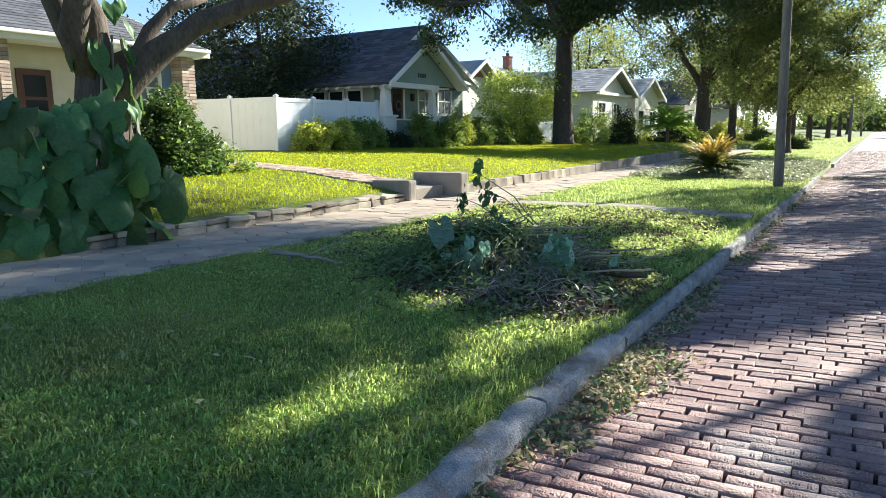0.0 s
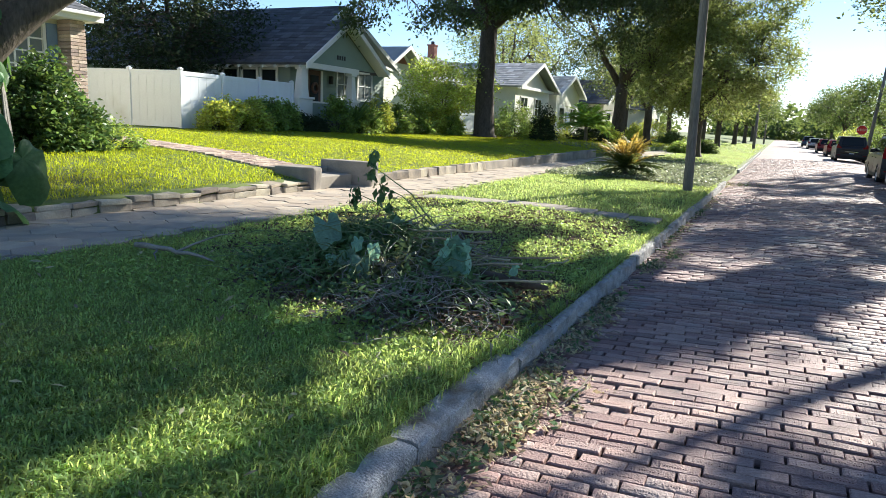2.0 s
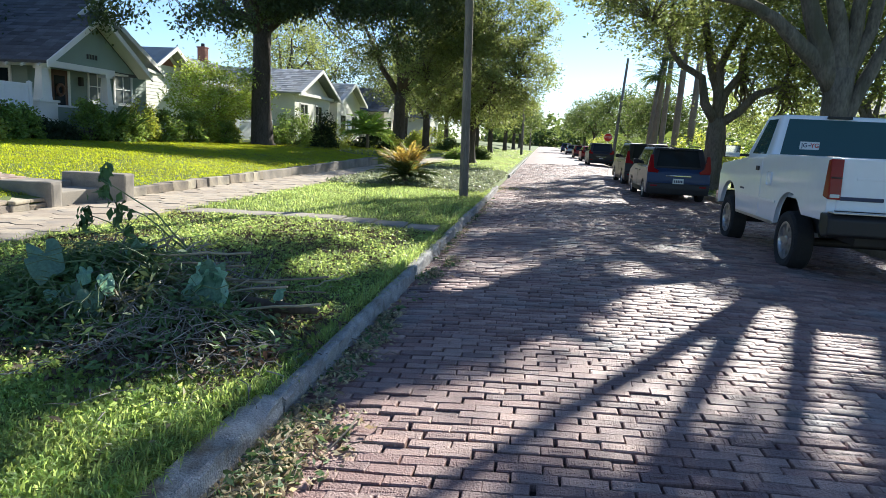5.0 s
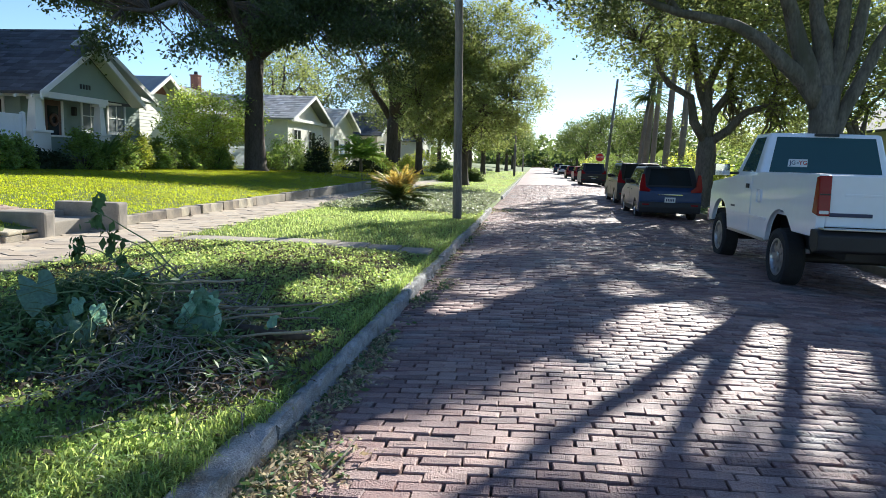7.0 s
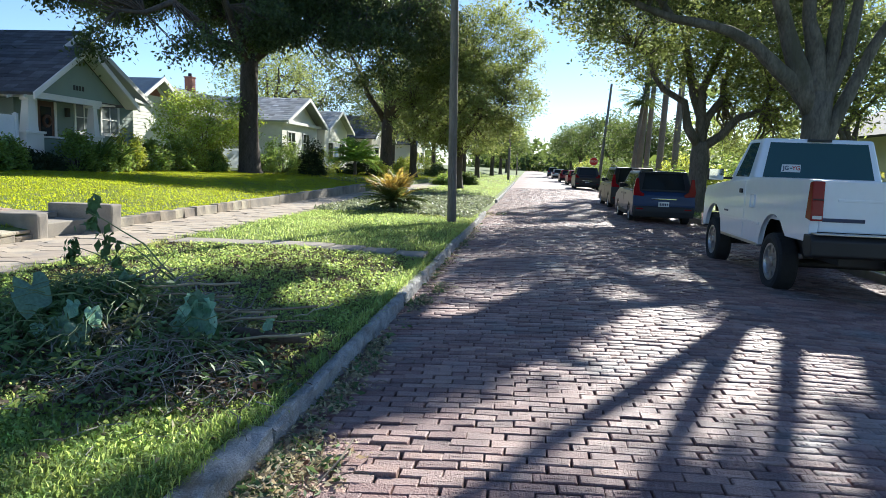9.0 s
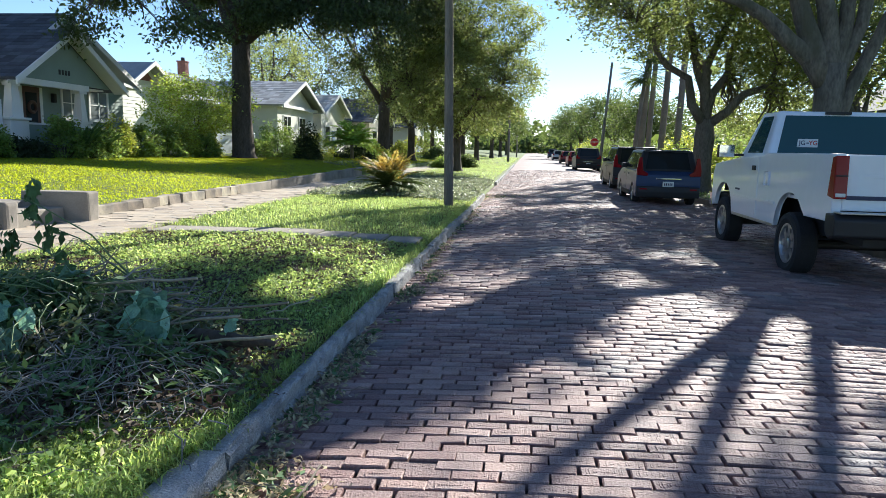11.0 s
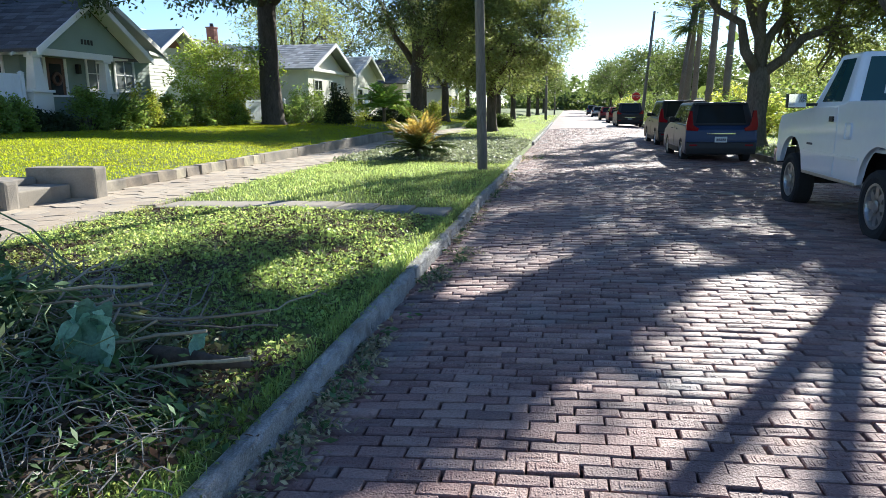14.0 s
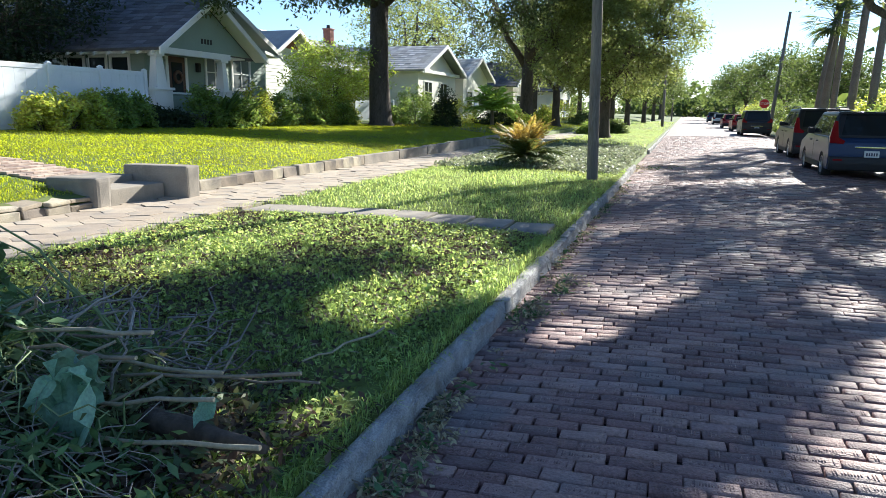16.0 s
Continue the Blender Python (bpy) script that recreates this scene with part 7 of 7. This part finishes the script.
y = 3.2
while y < 9.45:
    L = min(rg.uniform(0.30, 0.52), 9.62 - y)
    h = rg.uniform(0.10, 0.12)
    b = part("wall_block", rough_block(-0.12, 0.12, L, h, rg), M_CAP, w)
    b.location, b.rotation_euler = (-6.27 + rg.uniform(-0.02, 0.03), y, 0.235), (0, 0, rg.uniform(-0.05, 0.05))
    if L > 0.05:
        c = part("cap_stone", rough_block(-0.17, 0.13, L * rg.uniform(0.93, 1.04), rg.uniform(0.055, 0.085), rg), M_CAP, w)
        c.location, c.rotation_euler = (-6.25 + rg.uniform(-0.03, 0.04), y + rg.uniform(-0.01, 0.02), 0.237 + h), (rg.uniform(-0.03, 0.03), rg.uniform(-0.05, 0.05), rg.uniform(-0.10, 0.10))
    y += L
y = 11.26
while y < 17.85:
    L = min(rg.uniform(0.38, 0.66), 17.9 - y)
    if L > 0.06:
        b = part("wall_block", rough_block(-0.10, 0.10, L, 0.17 + 0.011 * (y - 11.2) + rg.uniform(-0.012, 0.012), rg), M_CAP, w)
        b.location, b.rotation_euler = (-6.22 + rg.uniform(-0.015, 0.015), y, 0.235), (0, 0, rg.uniform(-0.02, 0.02))
    y += L
for i in range(3, 9):
    y = 11.28 + i * 2.2
    hgt = 0.16 + 0.025 * i
    b = part("wall_segment", box(-0.09, 0.09, 0.006, 2.19, -0.2, hgt, 0.012), M_CONCRETE, w)
    b.location = (-6.22 + rg.uniform(-0.01, 0.01), y, 0.24)
t = thing("entry_steps", "concrete entry steps between two cheek blocks", "steps", (0, 0, 0))
part("tread", box(-6.68, -6.10, 9.86, 10.9, 0.1, 0.475, 0.02), M_CONCRETE, t)
part("tread", box(-7.4, -6.68, 9.86, 10.9, 0.1, 0.575, 0.02), M_CONCRETE, t)
bm = box(-6.88, -5.68, 10.92, 11.20, 0.2, 0.725, 0.035)
for vt in bm.verts:
    vt.co += noise.noise_vector(vt.co * 2.3) * 0.022
part("cheek_block", bm, M_CONCRETE, t)
bm = box(-6.95, -6.02, 9.58, 9.84, 0.2, 0.64, 0.05)
for vt in bm.verts:
    vt.co += noise.noise_vector(vt.co * 2.1) * 0.03
part("cheek_block", bm, M_CONCRETE, t)

# brick path from the steps
pth = tagged(new("garden_path"), "narrow red brick path over the terrace lawn", "path", kind="structure")
bb = part("brick", box(-0.112, 0.112, -0.055, 0.055, -0.04, 0.02, 0.006), M_HOUSEBRICK, pth)
pm = bb.data
first = True
for i in range(24):
    for j in range(9):
        x = -7.42 - i * 0.232
        y = 9.92 + j * 0.115 + (0 if i % 2 else 0.02)
        ob = bb if first else new("brick", pm)
        first = False
        ob.parent = pth
        ob.location, ob.rotation_euler = (x, y, float(land(x, y)) + 0.012 + rg.uniform(-0.004, 0.004)), (0, 0, rg.uniform(-0.03, 0.03))

# street bricks, laid in courses across the road
BL, BW, BH = 0.2175, 0.0875, 0.045
BX, BY = 0.2270, 0.0973


def brick_verts(rng, n):
    """Corner offsets of n worn bricks: foot, shoulder and top rings."""
    j = rng.normal(0, 0.0022, (n, 4, 2))
    hx = np.array([-1, 1, 1, -1]) * BL / 2
    hy = np.array([-1, -1, 1, 1]) * BW / 2
    foot = np.stack([np.broadcast_to(hx, (n, 4)) + j[..., 0], np.broadcast_to(hy, (n, 4)) + j[..., 1], np.full((n, 4), -BH)], -1)
    sh = foot.copy()
    sh[..., 2] = -0.006
    tp = foot.copy()
    ins = rng.uniform(0.003, 0.008, (n, 1))
    tp[..., 0] -= np.sign(hx) * ins
    tp[..., 1] -= np.sign(hy) * ins
    tp[..., 2] = rng.normal(0, 0.0012, (n, 4))
    return np.concatenate([foot, sh, tp], 1)


def brick_marks(rng):
    """Places (x0, x1, y0, y1) of the worn raised stamp on a brick: end bars and short strokes between them."""
    out = []
    for sx in (-1, 1):
        for k in range(2):
            if rng.uniform() < 0.8:
                x = sx * (0.082 - 0.013 * k)
                out.append((x - 0.0028, x + 0.0028, -0.027, 0.027))
    if rng.uniform() < 0.7:
        for k in range(9):
            if rng.uniform() < 0.75:
                x = -0.048 + 0.012 * k
                out.append((x - 0.0032, x + 0.0032, -0.012, 0.010))
    return out


def mark_verts(marks):
    """Low plates, eight corners each: foot ring, top ring a little smaller."""
    v = []
    for x0, x1, y0, y1 in marks:
        v += [(x0, y0, -0.001), (x1, y0, -0.001), (x1, y1, -0.001), (x0, y1, -0.001), (x0 + 0.0008, y0 + 0.0012, 0.0026), (x1 - 0.0008, y0 + 0.0012, 0.0026), (x1 - 0.0008, y1 - 0.0012, 0.0026), (x0 + 0.0008, y1 - 0.0012, 0.0026)]
    return v


MF = [(4, 5, 6, 7), (0, 1, 5, 4), (1, 2, 6, 5), (2, 3, 7, 6), (3, 0, 4, 7)]
BF = [(0, 1, 5, 4), (1, 2, 6, 5), (2, 3, 7, 6), (3, 0, 4, 7), (4, 5, 9, 8), (5, 6, 10, 9), (6, 7, 11, 10), (7, 4, 8, 11), (8, 9, 10, 11)]
br = np.random.default_rng(80)
shapes = brick_verts(br, 10)
meshes = []
for k in range(10):
    me = bpy.data.meshes.new("brick")
    mv = mark_verts(brick_marks(br)) if k % 10 < 7 else []
    me.from_pydata([tuple(p) for p in shapes[k]] + mv, [], BF + [tuple(12 + 8 * i + q for q in f) for i in range(len(mv) // 8) for f in MF])
    me.materials.append(M_BRICKO)
    meshes.append(me)
px, py, near = [], [], 0
for j in range(int(60 / BY)):
    y = -8.5 + j * BY
    off = (j % 2) * BX * 0.5 + br.uniform(-0.03, 0.03)
    for i in range(33):
        x = 0.09 + i * BX + off - 0.1
        if -0.05 < x < 7.03:
            px.append(x + br.normal(0, 0.004))
            py.append(y + br.normal(0, 0.0035) + 0.018 * math.sin(x * 0.9 + 0.3 * y) + 0.008 * math.sin(x * 2.3 + y))
px, py = np.array(px), np.array(py)
slope = 0.125 * -2 * (px - 3.5) / 3.5 ** 2
bz = road_z(px) + br.normal(0, 0.0035, len(px)) + 0.010 * np.sin(px * 1.7 + py * 0.8) * np.sin(py * 1.1 - px * 0.6)
tilt_x, tilt_y, yaw = br.normal(0, 0.010, len(px)), br.normal(0, 0.010, len(px)), br.normal(0, 0.012, len(px))
pick = (px > 0.35) & (px < 2.95) & (py > 2.6) & (py < 5.4)
order = np.where(pick)[0][:300]
own = np.zeros(len(px), bool)
own[order] = True
for k in order:
    ob = new("brick", meshes[k % 10])
    ob.parent = road
    ob.location = (px[k], py[k], bz[k])
    ob.rotation_euler = (tilt_x[k], -math.atan(slope[k]) + tilt_y[k], yaw[k])
r_ = ~own
n = int(r_.sum())
vv = brick_verts(br, n)
c, s = np.cos(yaw[r_])[:, None], np.sin(yaw[r_])[:, None]
X0, Y0, Z0 = vv[..., 0].copy(), vv[..., 1].copy(), vv[..., 2].copy()
vv[..., 2] = Z0 + X0 * (slope[r_] + tilt_y[r_])[:, None] + Y0 * tilt_x[r_][:, None] + bz[r_][:, None]
vv[..., 0] = X0 * c - Y0 * s + px[r_][:, None]
vv[..., 1] = X0 * s + Y0 * c + py[r_][:, None]
near_ = py[r_] < 20
ff = np.concatenate([(np.where(near_)[0][:, None, None] * 12 + np.array(BF)[None]).reshape(-1, 4), (np.where(~near_)[0][:, None, None] * 12 + np.array(BF[4:])[None]).reshape(-1, 4)])
ob = raw("brick_rest", vv.reshape(-1, 3), ff, M_BRICK, road)
ob["kind"] = "stuff"

# the stamps of the other bricks that lie near
sv, kinds = [], [np.array(mark_verts(brick_marks(br))) for k in range(12)]
for k in np.where(r_ & (py > 1.0) & (py < 9.0) & (px < 5.6) & (br.uniform(0, 1, len(px)) < 0.6))[0]:
    v = kinds[k % 12]
    if len(v):
        c, s = math.cos(yaw[k]), math.sin(yaw[k])
        sv.append(np.stack([v[:, 0] * c - v[:, 1] * s + px[k], v[:, 0] * s + v[:, 1] * c + py[k], v[:, 2] + v[:, 0] * (slope[k] + tilt_y[k]) + v[:, 1] * tilt_x[k] + bz[k]], 1))
sv = np.concatenate(sv)
ff = (np.arange(len(sv) // 8)[:, None, None] * 8 + np.array(MF)[None]).reshape(-1, 4)
raw("brick_stamps", sv, ff, M_BRICK, road, "worn raised stamps on the bricks")["kind"] = "stuff"

# unseen trees added behind the start of the walk, to close it and be reflected
for k, (x, y, hgt, r) in enumerate(((-8, -16, 10, 5), (9.5, -12, 10, 5), (-3, -34, 11, 6), (11, -32, 11, 6), (4, -60, 12, 8), (-18, -30, 10, 6))):
    tree("street_tree", "unseen leafy oak added behind the start of the walk", (x, y, float(land(x, y))), 0.32, hgt * 0.28, [(-r * 0.5, 0, hgt * 0.6), (r * 0.5, 0.4, hgt * 0.62), (0, -r * 0.4, hgt * 0.7), (0.2, r * 0.4, hgt * 0.75)],
         [(0, 0, hgt * 0.58, r, r, hgt * 0.38, 150)], None, M_BARK, M_OAKLEAF, per=26, size=0.4, clump=1.0, seed=500 + k, group="trees along the street")
